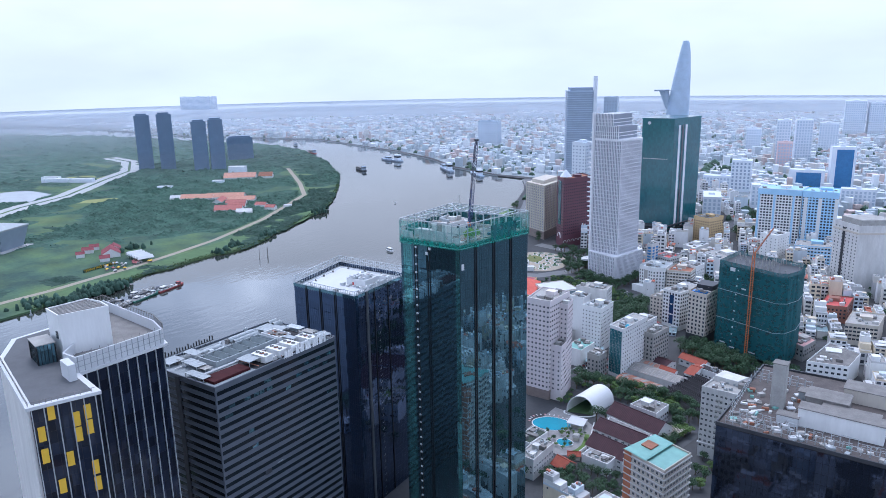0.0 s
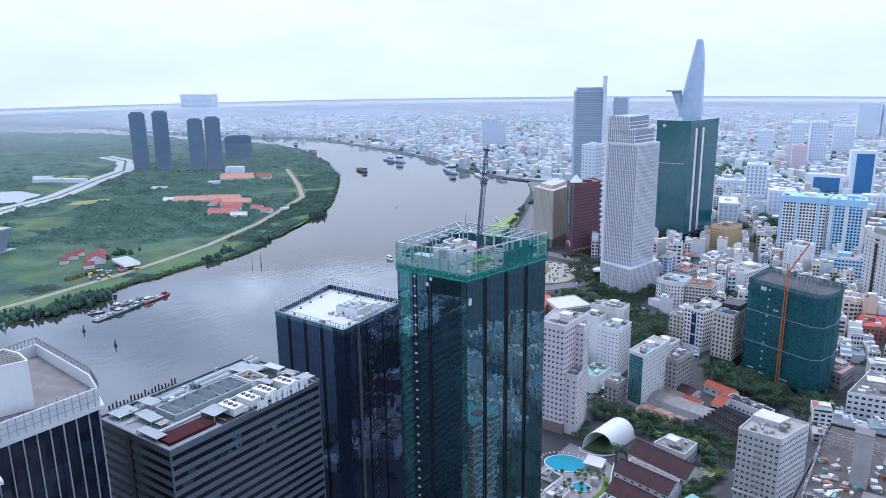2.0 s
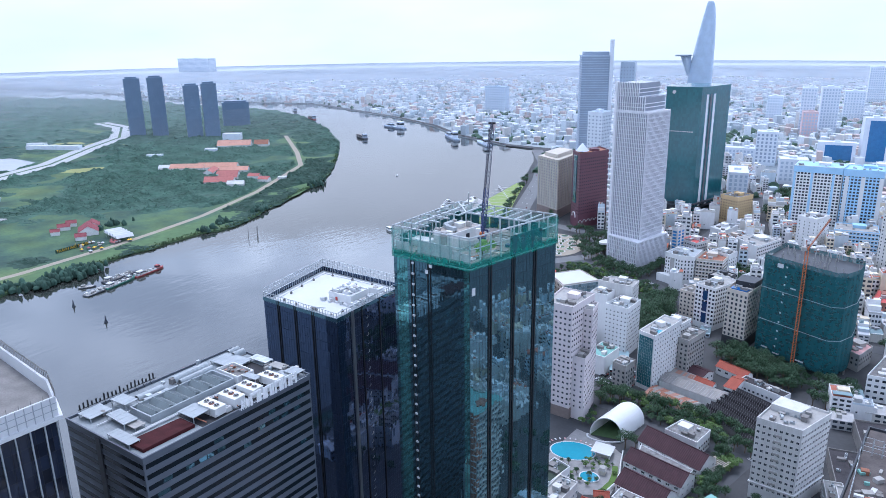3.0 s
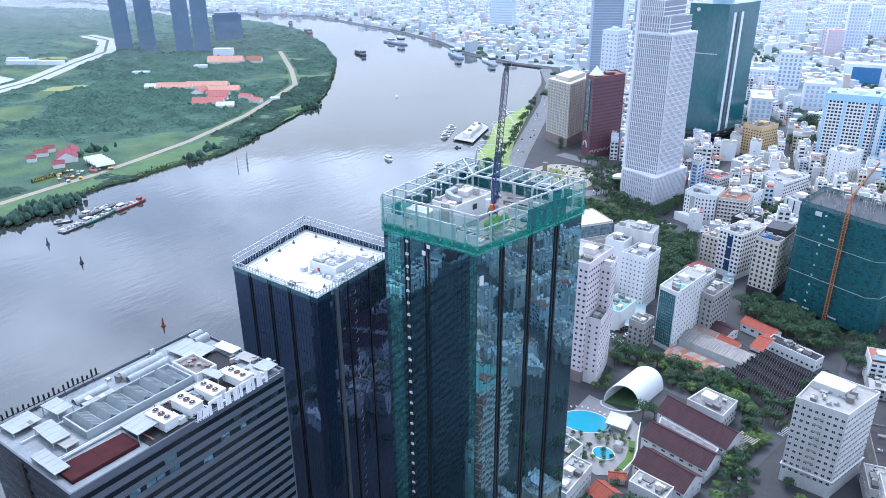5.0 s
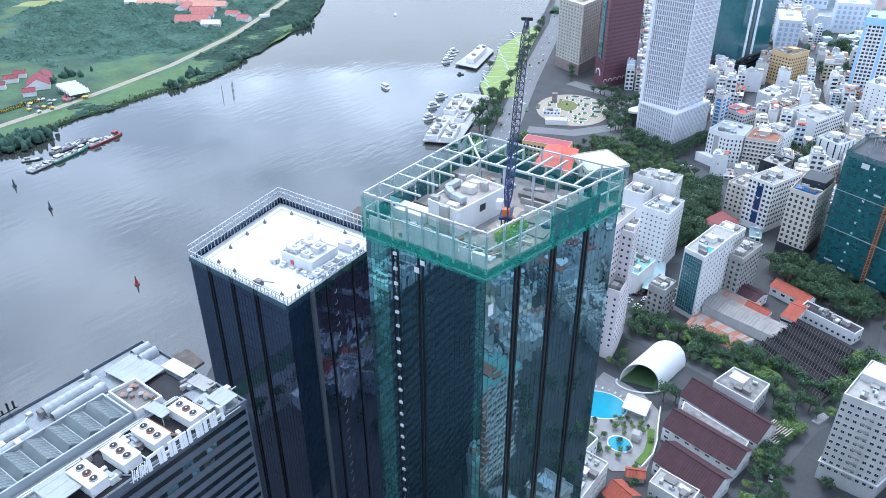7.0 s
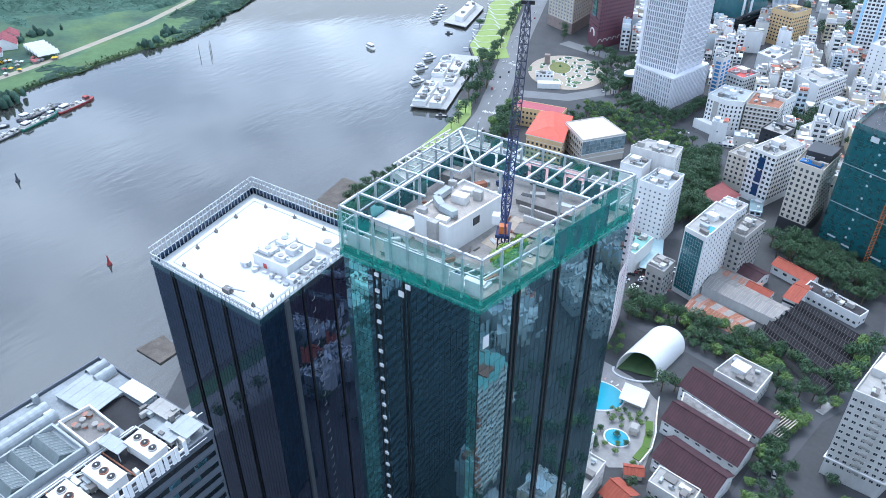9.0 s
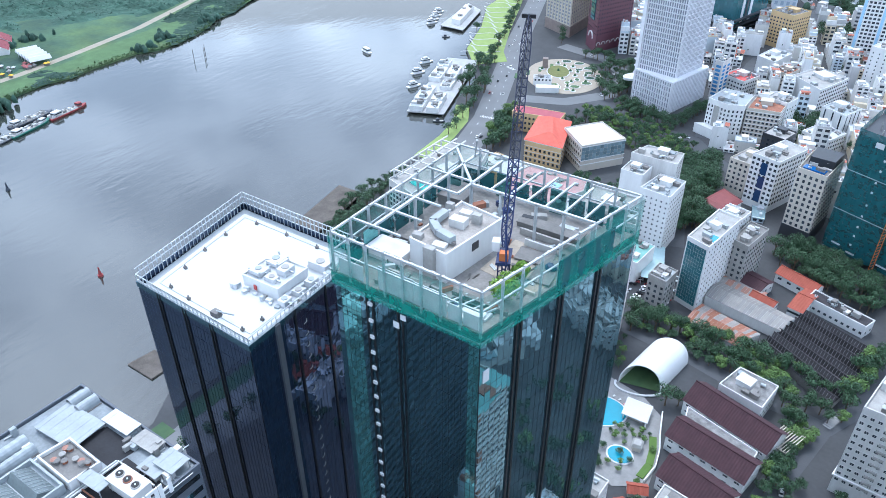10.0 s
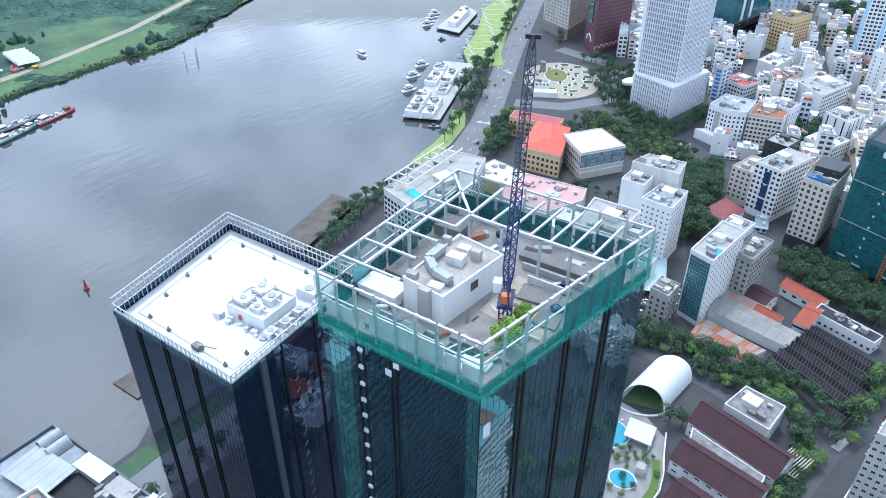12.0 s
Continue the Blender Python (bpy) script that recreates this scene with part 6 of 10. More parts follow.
for s, z, w in ((0.2, 70, 4.5), (0.42, 57, 4), (0.1, 8, 5), (0.28, 6, 5), (0.62, 7, 6)):
    bm = bmesh.new()
    o = Vector((NB[0][0], NB[0][1], 0)) + u * (ln * s) - n * 0.6
    c = [o, o + u * w, o + u * w + n * 0.15, o + n * 0.15]
    prism(bm, [(v.x, v.y) for v in c], z, z + (3 if z == 70 else 1))
    part("white_banner", bm, ROOFW, nb)
for k in range(70):
    rr2 = random.Random(k)
    x, y = rr2.uniform(-128, -70), rr2.uniform(580, 625)
    if inside(x, y, grow(NB, -2)):
        bm = bmesh.new()
        bar(bm, (x, y, 70), (x, y, rr2.uniform(75, 80)), 0.45)
        part("starter_column", bm, GREYC, nb)
for e in range(6):
    bm = bmesh.new()
    p = grow(NB, -0.9)[e]
    bar(bm, (p[0], p[1], 0), (p[0], p[1], 5), 1.0)
    part("ground_column", bm, GREYC, nb)
hoist = thing("hoist_mast", "orange lattice tower crane mast beside the netted block", "crane", (-98, 577, 0))
o = Vector((NB[0][0], NB[0][1], 0)) + u * (ln * 0.6) - n * 2.0
bm = bmesh.new()
for sx in (-0.9, 0.9):
    for sy in (-0.9, 0.9):
        bar(bm, (o.x + sx, o.y + sy, 0), (o.x + sx, o.y + sy, 90), 0.35)
for k in range(45):
    for sx, sy, tx, ty in ((-0.9, -0.9, 0.9, -0.9), (0.9, -0.9, 0.9, 0.9), (-0.9, 0.9, -0.9, -0.9)):
        bar(bm, (o.x + sx, o.y + sy, 2 * k), (o.x + tx, o.y + ty, 2 * k + 2), 0.22)
part("mast", bm, ORANGE, hoist)
bm = bmesh.new()
bar(bm, (o.x, o.y, 88), (o.x + 9, o.y + 20, 106), 0.8)
bar(bm, (o.x, o.y, 88), (o.x - 2, o.y - 6, 90), 1.0)
bar(bm, (o.x, o.y, 88), (o.x - 1, o.y - 2, 95), 0.4)
part("jib", bm, RUST, hoist, "dull red luffing jib")
bm = bmesh.new()
prism(bm, rect(o.x - 1.5, o.y - 5, 3, 3, 20), 88.5, 91)
part("counterweight", bm, GREYC, hoist)

gb_ = building("office_building", "white building with a tall arched panel front", [(-244.5, 720.5), (-228.4, 714.5), (-217, 719), (-217, 745), (-240, 747)], 27, WHITE, ROOFP, (1.2, 1.8, 2.6, WHITE, GLASS), (0, 1, 2), 3.4, 4, seed=17, kit=(3, 1))
bm = bmesh.new()
u, n, ln = edge_frame((-244.5, 720.5), (-228.4, 714.5))
o = Vector((-244.5, 720.5, 0)) + u * (ln * 0.36) - n * 0.4
c = [o, o + u * 4.6, o + u * 4.6 + n * 0.3, o + n * 0.3]
prism(bm, [(v.x, v.y) for v in c], 7, 24)
part("arched_panel", bm, GREYC, gb_, "tall grey arched panel")
bm = bmesh.new()
prism(bm, grow([(-250, 717), (-232, 709), (-229, 714), (-245, 720)], 0.3), 0, 7.5)
part("porch", bm, WHITE, gb_)
building("office_building", "brown and white office block with banded balconies", [(-216, 722), (-193, 726), (-193, 752), (-216, 750)], 25, BEIGE, RUST, (1.6, 1.5, 2.8, WHITE, GLASS), (0, 1), 3.3, 4, seed=18, kit=(4, 2), band=(0.4, 0.5, WHITE))
building("apartment_block", "dark glass townhouse block with terraces", [(-196, 690), (-180, 686), (-176, 704), (-192, 709)], 22, DARKGREY, GREYC, (1.6, 1.6, 2.8, GREYC, GLASS), (0, 1), 3.3, 4, seed=19, kit=(4, 1))

# mid-height blocks of the quarter behind the park
for (lab_, p_, h_, w_, r_, win_, sd_) in (
        ("slim plain white block with blind side walls", [(-209, 748), (-192, 742), (-188, 758), (-205, 764)], 27, WHITE, GREYC, (1.2, 1.3, 3.6, WHITE, GLASS), (1,)),
        ("long white block with rows of square windows", [(-204, 818), (-178, 794), (-164, 836), (-190, 850)], 24, WHITE, GREYC, (1.9, 1.5, 3.3, WHITE, GLASS), (1,)),
        ("white block with dark stair slots", [(-171, 765), (-153, 755), (-145, 776), (-163, 786)], 22, WHITE, ROOFP, (1.2, 6.0, 5.2, WHITE, GLASS), (0, 1)),
        ("low white block with arched terraces", [(-176, 729), (-156, 722), (-148, 742), (-168, 750)], 14, WHITE, ROOFW, (1.6, 1.5, 3.0, WHITE, GLASS), (0, 1)),
        ("small white block with a pale roof", [(-247, 884), (-229, 874), (-222, 908), (-240, 916)], 14, WHITE, ROOFW, None, (0,)),
        ("ochre and tan apartment tower with stained walls", [(-260, 972), (-237, 962), (-226, 990), (-248, 1000)], 34, OCHRE, DARKC, (1.8, 1.5, 3.4, BEIGE, GLASS), (0, 1)),
        ("white and maroon terraced block", [(-257, 806), (-237, 796), (-229, 818), (-249, 828)], 18, WHITE2, REDP, (1.8, 1.5, 3.0, MAROON, GLASS), (0, 1)),
        ("cream block with a brown roof", [(-226, 850), (-211, 844), (-206, 864), (-220, 870)], 15, BEIGE, RUST, (1.4, 1.3, 3.2, WHITE, GLASS), (0, 1)),
        ("tall plain white block with few windows", [(-158, 880), (-138, 872), (-130, 898), (-150, 906)], 40, WHITE, ROOFW, (1.0, 1.2, 4.8, WHITE, GLASS), (0, 1)),
        ("narrow blue-glass shop house tower", [(-262, 792), (-255, 790), (-252, 804), (-259, 806)], 33, WHITE2, GREYC, (4.5, 2.2, 5.5, WHITE2, GLASSB), (0, 1))):
    building("city_block", lab_, p_, h_, w_, r_, win_, sd_, 3.4, 3.5, seed=int(h_ * 7), kit=(5, 2))

# distant named towers
def banded_tower(name, label, poly, h, glass, band_mat, floor_h, depth, thick, fins=None, sides=(0, 1), z0=0.0):
    """Glass body, one slab edge a floor, and upright fins as pieces."""
    TAKEN.append(grow(poly, 4))
    c = centre(poly)
    b = thing(name, label, "tower", (c[0], c[1], z0))
    bm = bmesh.new()
    prism(bm, poly, z0, h)
    part("glass_body", bm, glass, b)
    for i in range(int((h - z0) / floor_h) + 1):
        bm = bmesh.new()
        z = min(h, z0 + floor_h * i)
        prism(bm, grow(poly, depth), z, z + thick)
        part("floor_band", bm, band_mat, b)
    if fins:
        sp, w, d = fins
        for s in sides:
            p, q = poly[s], poly[(s + 1) % len(poly)]
            k = int(math.dist(p, q) / sp)
            for i in range(k + 1):
                fin(b, p, q, i / k, z0, h, w, d, band_mat, "fin")
    bm = bmesh.new()
    prism(bm, grow(poly, depth + 0.2), h, h + 1.2)
    part("roof_edge", bm, band_mat, b)
    return b


VG = mat("grey_blue_glass", (0.28, 0.3, 0.35), 0.2, 0.15, 10, 2.0, 0.02)
POD = [(-315, 753), (-279, 738), (-267, 791), (-304, 807)]
SH = [(-314, 756.3), (-280.6, 748.9), (-272, 787), (-306, 795)]
vb = banded_tower("bank_tower", "pale grey finned bank tower above its podium", SH, 153, VG, GREYT, 4.2, 0.55, 0.8, (2.0, 0.5, 0.9), z0=26.1)
banded_tower("bank_podium", "pale grey finned podium of the bank tower", POD, 26, VG, GREYT, 4.4, 0.6, 0.9, (2.3, 0.75, 1.1))
for (x_r, y_r, zb, zt) in ((-284.5, 749.8, 154.2, 168), (-291.5, 751.3, 168, 181)):
    TOP = [(-313.8, 756.4), (x_r, y_r), (x_r + 7, y_r + 37), (-307, 794)]
    bm = bmesh.new()
    prism(bm, TOP, zb, zt)
    part("crown", bm, VG, vb)
    for i in range(13):
        fin(vb, TOP[0], TOP[1], i / 12, zb, zt + 0.6, 0.6, 0.85, GREYT, "fin")
    for k in range(3):
        bm = bmesh.new()
        prism(bm, grow(TOP, 0.4), zb + 3.6 * k, zb + 3.6 * k + 0.8)
        part("floor_band", bm, GREYT, vb)
bm = bmesh.new()
prism(bm, [(-318.4, 757.4), (-315.0, 755.5), (-314.6, 759), (-317, 762)], 0, 182)
part("sail_wall", bm, GREYT, vb, "tall pale sail wall at the corner")
for i in range(27):
    z = 14 + 5.6 * i
    k = 4.5 * math.sin(math.pi * min(1, (i + 6) / 42))
    bm = bmesh.new()
    prism(bm, [(-318 - k * 1.6, 765 - k * 0.2), (-316, 759), (-308, 793), (-311 - k, 791)], z, z + 0.9)
    part("side_louvre", bm, GREYT, vb)
bm = bmesh.new()
prism(bm, disc(-322, 772, 12, 20, 7, 60), 12, 14)
part("canopy", bm, ROOFW, vb, "white oval entrance canopy")
GT = [(-341, 985), (-297, 985), (-281, 1055), (-330, 1062)]
gt = thing("office_tower", "tall green glass tower with silver vertical strips", "tower", (-311, 1022, 0))
TAKEN.append(grow(GT, 4))
bm = bmesh.new()
prism(bm, GT, 0, 160)
part("body", bm, GLASSG, gt)
pane_field(gt, GT[0], GT[1], 14, 159, 20, 38, GLASSG, 51)
pane_field(gt, GT[1], GT[2], 14, 159, 34, 38, GLASSG, 52)
for s, w in ((0.2, 5), (0.32, 4), (0.44, 5)):
    fin(gt, GT[1], GT[2], s, 10, 152, w, 0.5, CLAD if w == 4 else GREYT, "silver_strip")
for z, d in ((4, 5), (9, 5), (14, 4), (160, 0.4)):
    bm = bmesh.new()
    prism(bm, grow(GT, d), z, z + 1.6)
    part("slab_edge", bm, DARKGREY if z < 20 else GLASSG, gt)
for k in range(12):
    bm = bmesh.new()
    box(bm, -338 + k * 2.9, -336 + k * 2.9, 984.2, 984.6, 106, 107)
    part("light_strip", bm, ROOFW, gt)
bm = bmesh.new()
prism(bm, disc(-307, 999.6, 2.2, 14), 0, 0.5)
bmesh.ops.transform(bm, matrix=Matrix.Translation((-331, 984.3, 155)) @ Matrix.Rotation(math.pi / 2, 4, "X") @ Matrix.Translation((307, -999.6, 0)), verts=bm.verts)
part("round_badge", bm, ROOFW, gt)
bm = bmesh.new()
prism(bm, [(-346, 968), (-306, 968), (-302, 985), (-344, 985)], 0, 15)
part("podium", bm, DARKGREY, gt)

MA = [(-412, 868), (-393, 847.5), (-376, 893), (-396, 913)]
ma = building("hotel_building", "maroon hotel tower with teal bays and an arched base", MA, 90, MAROON, RUST, (1.3, 1.5, 3.4, MAROON, GLASS), (0, 1), 3.9, 16, 1.5, seed=20, kit=(2, 0))
u, n, ln = edge_frame(MA[0], MA[1])
for k in range(15):
    bm = bmesh.new()
    o = Vector((MA[0][0], MA[0][1], 0)) + u * (ln * 0.3) - n * 1.0
    c = [o, o + u * 10, o + u * 10 + n * 1.2, o + n * 1.2]
    prism(bm, [(v.x, v.y) for v in c], 30 + 3.9 * k, 33.2 + 3.9 * k)
    part("teal_bay", bm, GLASSG, ma)
bm = bmesh.new()
prism(bm, disc(-399, 866, 8, 14), 92, 101, disc(-399, 866, 0.5, 14))
part("cone_roof", bm, FARW, ma, "pale conical roof")
for s, r in ((0.5, 6.0),):
    bm = bmesh.new()
    o = Vector((MA[0][0], MA[0][1], 12)) + u * (ln * s) - n * 0.8
    pr = None
    for k in range(17):
        a = math.pi * k / 16
        pt = o + u * (r * math.cos(a)) + Vector((0, 0, r * math.sin(a)))
        if pr is not None:
            bar(bm, pr, pt, 1.0)
        pr = pt
    part("round_arch", bm, WHITE, ma, "white round arch over the entrance")
for k in range(7):
    bm = bmesh.new()
    u1, n1, l1 = edge_frame(MA[1], MA[2])
    o = Vector((MA[1][0], MA[1][1], 7)) + u1 * (l1 * (k + 0.5) / 7) - n1 * 0.6
    pr = None
    for j in range(9):
        a = math.pi * j / 8
        pt = o + u1 * (2.6 * math.cos(a)) + Vector((0, 0, 3 * math.sin(a)))
        if pr is not None:
            bar(bm, pr, pt, 0.5)
        pr = pt
    part("base_arch", bm, WHITE2, ma)
BG = [(-474, 900), (-437, 880.5), (-439.5, 943), (-474, 957)]
bt = banded_tower("hotel_building", "beige hotel tower with stacked balcony bands", BG, 74, VG, BEIGE, 3.6, 0.6, 1.5, (5.2, 1.4, 1.0))
bm = bmesh.new()
prism(bm, grow(BG, 1.6), 0, 11)
part("stone_base", bm, mat("brown_stone", (0.25, 0.2, 0.18)), bt)
bm = bmesh.new()
prism(bm, grow(BG, -6), 75, 80)
part("roof_house", bm, BEIGE, bt)
building("apartment_block", "narrow pale block between two hotels", [(-428, 925), (-412, 918), (-405, 950), (-420, 958)], 78, WHITE2, GREYC, W_STD, (0, 1), 3.6, 8, kit=(1, 1))

BL = [(-180, 961), (-131, 966), (-129, 1000), (-181, 996)]
BL2 = [(-130, 967.5), (-91, 971), (-94, 1006), (-128, 1001)]
b1 = building("apartment_block", "white and sky-blue slab block with dark square windows", BL, 79, WHITE, SKYB, (2.3, 2.0, 3.3, WHITE, GLASS), (0,), 3.6, 12, 1.2, seed=22, kit=(4, 2))
b2 = building("apartment_block", "sky-blue slab block with rows of windows", BL2, 78, SKYB, SKYB, (2.2, 2.0, 3.4, WHITE, GLASS), (0,), 3.6, 12, 1.2, seed=23, kit=(4, 2))
for b_, pl_, zz in ((b1, BL, 72.5), (b2, BL2, 71.5)):
    bm = bmesh.new()
    prism(bm, grow(pl_, 0.25), zz, zz + 7)
    part("blue_crown", bm, SKYB, b_, "sky-blue painted top storey")
for s in (0.0, 0.36, 0.8):
    fin(b1, BL[0], BL[1], s + 0.03, 12, 72, 2.4, 0.3, SKYB, "blue_strip")
for s in (0.1, 0.5, 0.95):
    fin(b2, BL2[0], BL2[1], s, 12, 71, 4.0, 0.3, WHITE, "white_strip")
building("shop_building", "blue and white banded podium block below the slabs", [(-125, 905), (-84, 912), (-88, 945), (-128, 938)], 24, SKYB, GREYC, (2.0, 1.6, 3.2, WHITE, GLASS), (0, 1), 4.0, 4, seed=24, kit=(5, 2), band=(0.3, 0.8, WHITE))
NN = [(-80, 843), (-55, 818), (-22, 838), (-48, 868)]
nn = building("apartment_block", "beige apartment tower with a dark central window strip", NN, 70, WHITE2, GREYC, (1.3, 1.5, 5.0, WHITE2, GLASS), (0, 3), 3.5, 8, 1.2, seed=25, kit=(3, 1), band=None)
fin(nn, NN[0], NN[1], 0.42, 10, 66, 3.2, 0.4, DARKGREY, "window_strip")
bm = bmesh.new()
prism(bm, grow(NN, 0.8), 62, 64)
part("cornice", bm, BEIGE, nn)
bm = bmesh.new()
prism(bm, grow(NN, -4), 70.2, 76)
part("roof_storey", bm, GREYC, nn)

# tapering lotus-shaped tower
bx, by = -417, 1400
bit = thing("skyscraper", "tapering silver-blue glass skyscraper with a round helipad", "tower", (bx, by, 0))
TAKEN.append(rect(bx, by, 70, 60))
levels = 66
prev, bm = None, bmesh.new()
for k in range(levels + 1):
    for dz, gr in ((0.0, 0.0), (2.7, 0.0), (2.7, 0.7), (4.1, 0.7)):
        z = 272 * k / levels + dz
        if z > 275.9:
            continue
        rx = float(np.interp(z, (0, 100, 146, 179, 217, 253, 270, 276), (22, 21.4, 20.8, 18.0, 14.3, 9.6, 6.4, 4.0))) + gr
        cx = float(np.interp(z, (0, 146, 179, 217, 253, 270, 276), (-397, -397.8, -398.1, -398.8, -401, -403.6, -407))) - rx
        row = [bm.verts.new((x, y, z)) for x, y in disc(cx, by, rx, 32, rx * 0.85)]
        if prev:
            for i in range(32):
                bm.faces.new((prev[i], prev[(i + 1) % 32], row[(i + 1) % 32], row[i]))
        prev = row
bm.faces.new(prev)
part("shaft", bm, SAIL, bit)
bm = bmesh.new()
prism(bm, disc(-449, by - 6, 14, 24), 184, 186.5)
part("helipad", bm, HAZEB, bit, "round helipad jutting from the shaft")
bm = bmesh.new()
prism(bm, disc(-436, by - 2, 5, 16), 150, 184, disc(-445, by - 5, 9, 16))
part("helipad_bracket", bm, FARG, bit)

# Both towers below take the haze-lightened blue-grey colours.
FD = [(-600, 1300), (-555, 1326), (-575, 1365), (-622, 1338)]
fd = banded_tower("office_tower", "haze-tinted tower with dense floor bands and a stepped top", FD, 186, HAZEB, FARG, 4.2, 0.6, 1.1)
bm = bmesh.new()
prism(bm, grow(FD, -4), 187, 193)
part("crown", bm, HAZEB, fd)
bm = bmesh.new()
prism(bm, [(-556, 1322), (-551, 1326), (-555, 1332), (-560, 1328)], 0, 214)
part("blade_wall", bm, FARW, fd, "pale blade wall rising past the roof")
building("office_tower", "haze-paled slab tower behind the bank", [(-548, 1352), (-524, 1360), (-532, 1390), (-556, 1380)], 173, FARG, FARG, (2, 2.4, 5, FARW, HAZEB), (0,), 6, 60, kit=(0, 0), head=False)
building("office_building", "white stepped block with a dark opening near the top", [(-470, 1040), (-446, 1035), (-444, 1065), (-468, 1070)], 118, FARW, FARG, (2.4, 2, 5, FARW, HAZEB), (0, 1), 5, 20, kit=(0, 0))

# towers on the far peninsula
# Near-black glass raised to blue, with the haze put into its colour.
DK = mat("haze_blued_tower_glass", (0.16, 0.225, 0.32), 0.35, 0.15, 14, 3.0)
for i, (p, h) in enumerate(((rect(-1655, 1080, 34, 30, 56), 134), (rect(-1613, 1114, 34, 30, 56), 136), (rect(-1500, 1129, 33, 30, 56), 120), (rect(-1478, 1162, 33, 30, 56), 123), (rect(-1600, 1335, 66, 30, 56), 60))):
    t = banded_tower("apartment_tower", "apartment tower tinted hazy blue above green land", p, h, DK, DK, 6.8, 0.3, 0.7, (8.5, 1.4, 0.9))
    bm = bmesh.new()
    prism(bm, grow(p, -4), h + 1, h + 5)
    part("roof_house", bm, DK, t)
FARLIST = ((-299, 1418, 34, 30, 58, 1), (-145, 1512, 40, 26, 80, 2), (-311, 1885, 30, 30, 101, 0), (-274, 1925, 36, 34, 100, 0), (-252, 2200, 46, 30, 73, 0), (-296, 1825, 30, 26, 54, 3), (-334, 1422, 66, 24, 26, 0), (-281, 1145, 26, 60, 36, 0),
           (-1154, 1935, 66, 30, 75, 4), (-3430, 2600, 200, 60, 112, 0), (-200, 1500, 60, 24, 36, 2), (-60, 1560, 30, 24, 40, 0), (-100, 1340, 50, 20, 30, 0), (-230, 1270, 40, 30, 38, 0), (-30, 1750, 34, 30, 84, 0), (60, 1650, 40, 30, 60, 0), (-240, 2700, 60, 40, 110, 0), (-180, 2720, 50, 40, 104, 0), (-420, 2100, 36, 28, 62, 0))
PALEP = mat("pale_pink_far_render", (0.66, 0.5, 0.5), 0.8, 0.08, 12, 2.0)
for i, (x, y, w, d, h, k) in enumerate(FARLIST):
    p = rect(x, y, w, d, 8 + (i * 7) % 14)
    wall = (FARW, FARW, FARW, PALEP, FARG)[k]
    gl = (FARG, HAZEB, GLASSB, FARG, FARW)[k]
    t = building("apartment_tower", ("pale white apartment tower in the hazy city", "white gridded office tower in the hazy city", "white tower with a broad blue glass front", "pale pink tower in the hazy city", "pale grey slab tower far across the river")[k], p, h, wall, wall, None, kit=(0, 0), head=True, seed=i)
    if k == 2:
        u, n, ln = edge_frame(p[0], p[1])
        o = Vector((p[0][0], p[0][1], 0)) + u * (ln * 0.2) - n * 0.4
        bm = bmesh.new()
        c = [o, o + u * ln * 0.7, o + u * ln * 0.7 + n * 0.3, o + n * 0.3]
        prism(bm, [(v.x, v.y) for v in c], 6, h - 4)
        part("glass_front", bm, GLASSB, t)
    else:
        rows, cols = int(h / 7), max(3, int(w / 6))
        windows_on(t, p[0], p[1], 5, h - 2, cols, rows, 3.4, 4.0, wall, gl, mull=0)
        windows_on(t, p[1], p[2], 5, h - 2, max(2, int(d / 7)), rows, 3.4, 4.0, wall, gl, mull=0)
# ---------------------------------------------------------------- low buildings between the towers
def gable_hall(name, label, p0, p1, width, eave, ridge, wall, roof, wins=6, dormer=False):
    """A long hall: p0 to p1 is its front eave, width runs back to the left of that line."""
    u, n, ln = edge_frame(p0, p1)
    P = lambda a, b: (p0[0] + u.x * a + n.x * b, p0[1] + u.y * a + n.y * b)
    poly = [P(0, 0), P(ln, 0), P(ln, width), P(0, width)]
    TAKEN.append(grow(poly, 2))
    t = thing(name, label, "hall", (*centre(poly), 0))
    bm = bmesh.new()
    prism(bm, poly, 0, eave)
    for a in (0.05, ln - 0.05):
        vs = [bm.verts.new((*P(a, b), z)) for b, z in ((0.1, eave - 0.05), (width - 0.1, eave - 0.05), (width / 2, ridge - 0.25))]
        bm.faces.new(vs)
    part("wall", bm, wall, t)
    for sgn, b0, b1 in ((0, -0.7, width / 2), (1, width + 0.7, width / 2)):
        cols = max(6, int(ln / 1.1))
        bm = bmesh.new()
        drop = 0.7 / (width / 2) * (ridge - eave)
        rows = []
        for i in range(cols * 2 + 1):
            a = -0.6 + (ln + 1.2) * i / (cols * 2)
            lift = 0.14 * (i % 2)
            rows.append([bm.verts.new((*P(a, b0 + (b1 - b0) * k / 4), eave - drop + (ridge - eave + drop) * k / 4 + lift)) for k in range(5)])
        for a, b in zip(rows, rows[1:]):
            for k in range(4):
                bm.faces.new((a[k], b[k], b[k + 1], a[k + 1]))
        part("roof_slope", bm, roof, t)
    bm = bmesh.new()
    bar(bm, (*P(-0.6, width / 2), ridge + 0.1), (*P(ln + 0.6, width / 2), ridge + 0.1), 0.45)
    part("ridge_cap", bm, roof, t)
    if wins:
        rows = 2 if eave > 6.5 else 1
        windows_on(t, poly[0], poly[1], 1.2, eave - 0.4, wins, rows, 2.2, 1.3, wall, GLASS)
        windows_on(t, poly[1], poly[2], 1.2, eave - 0.4, 3, rows, 1.3, 1.2, wall, GLASS)
        windows_on(t, poly[3], poly[0], 1.2, eave - 0.4, 3, rows, 1.3, 1.2, wall, GLASS)
    return t


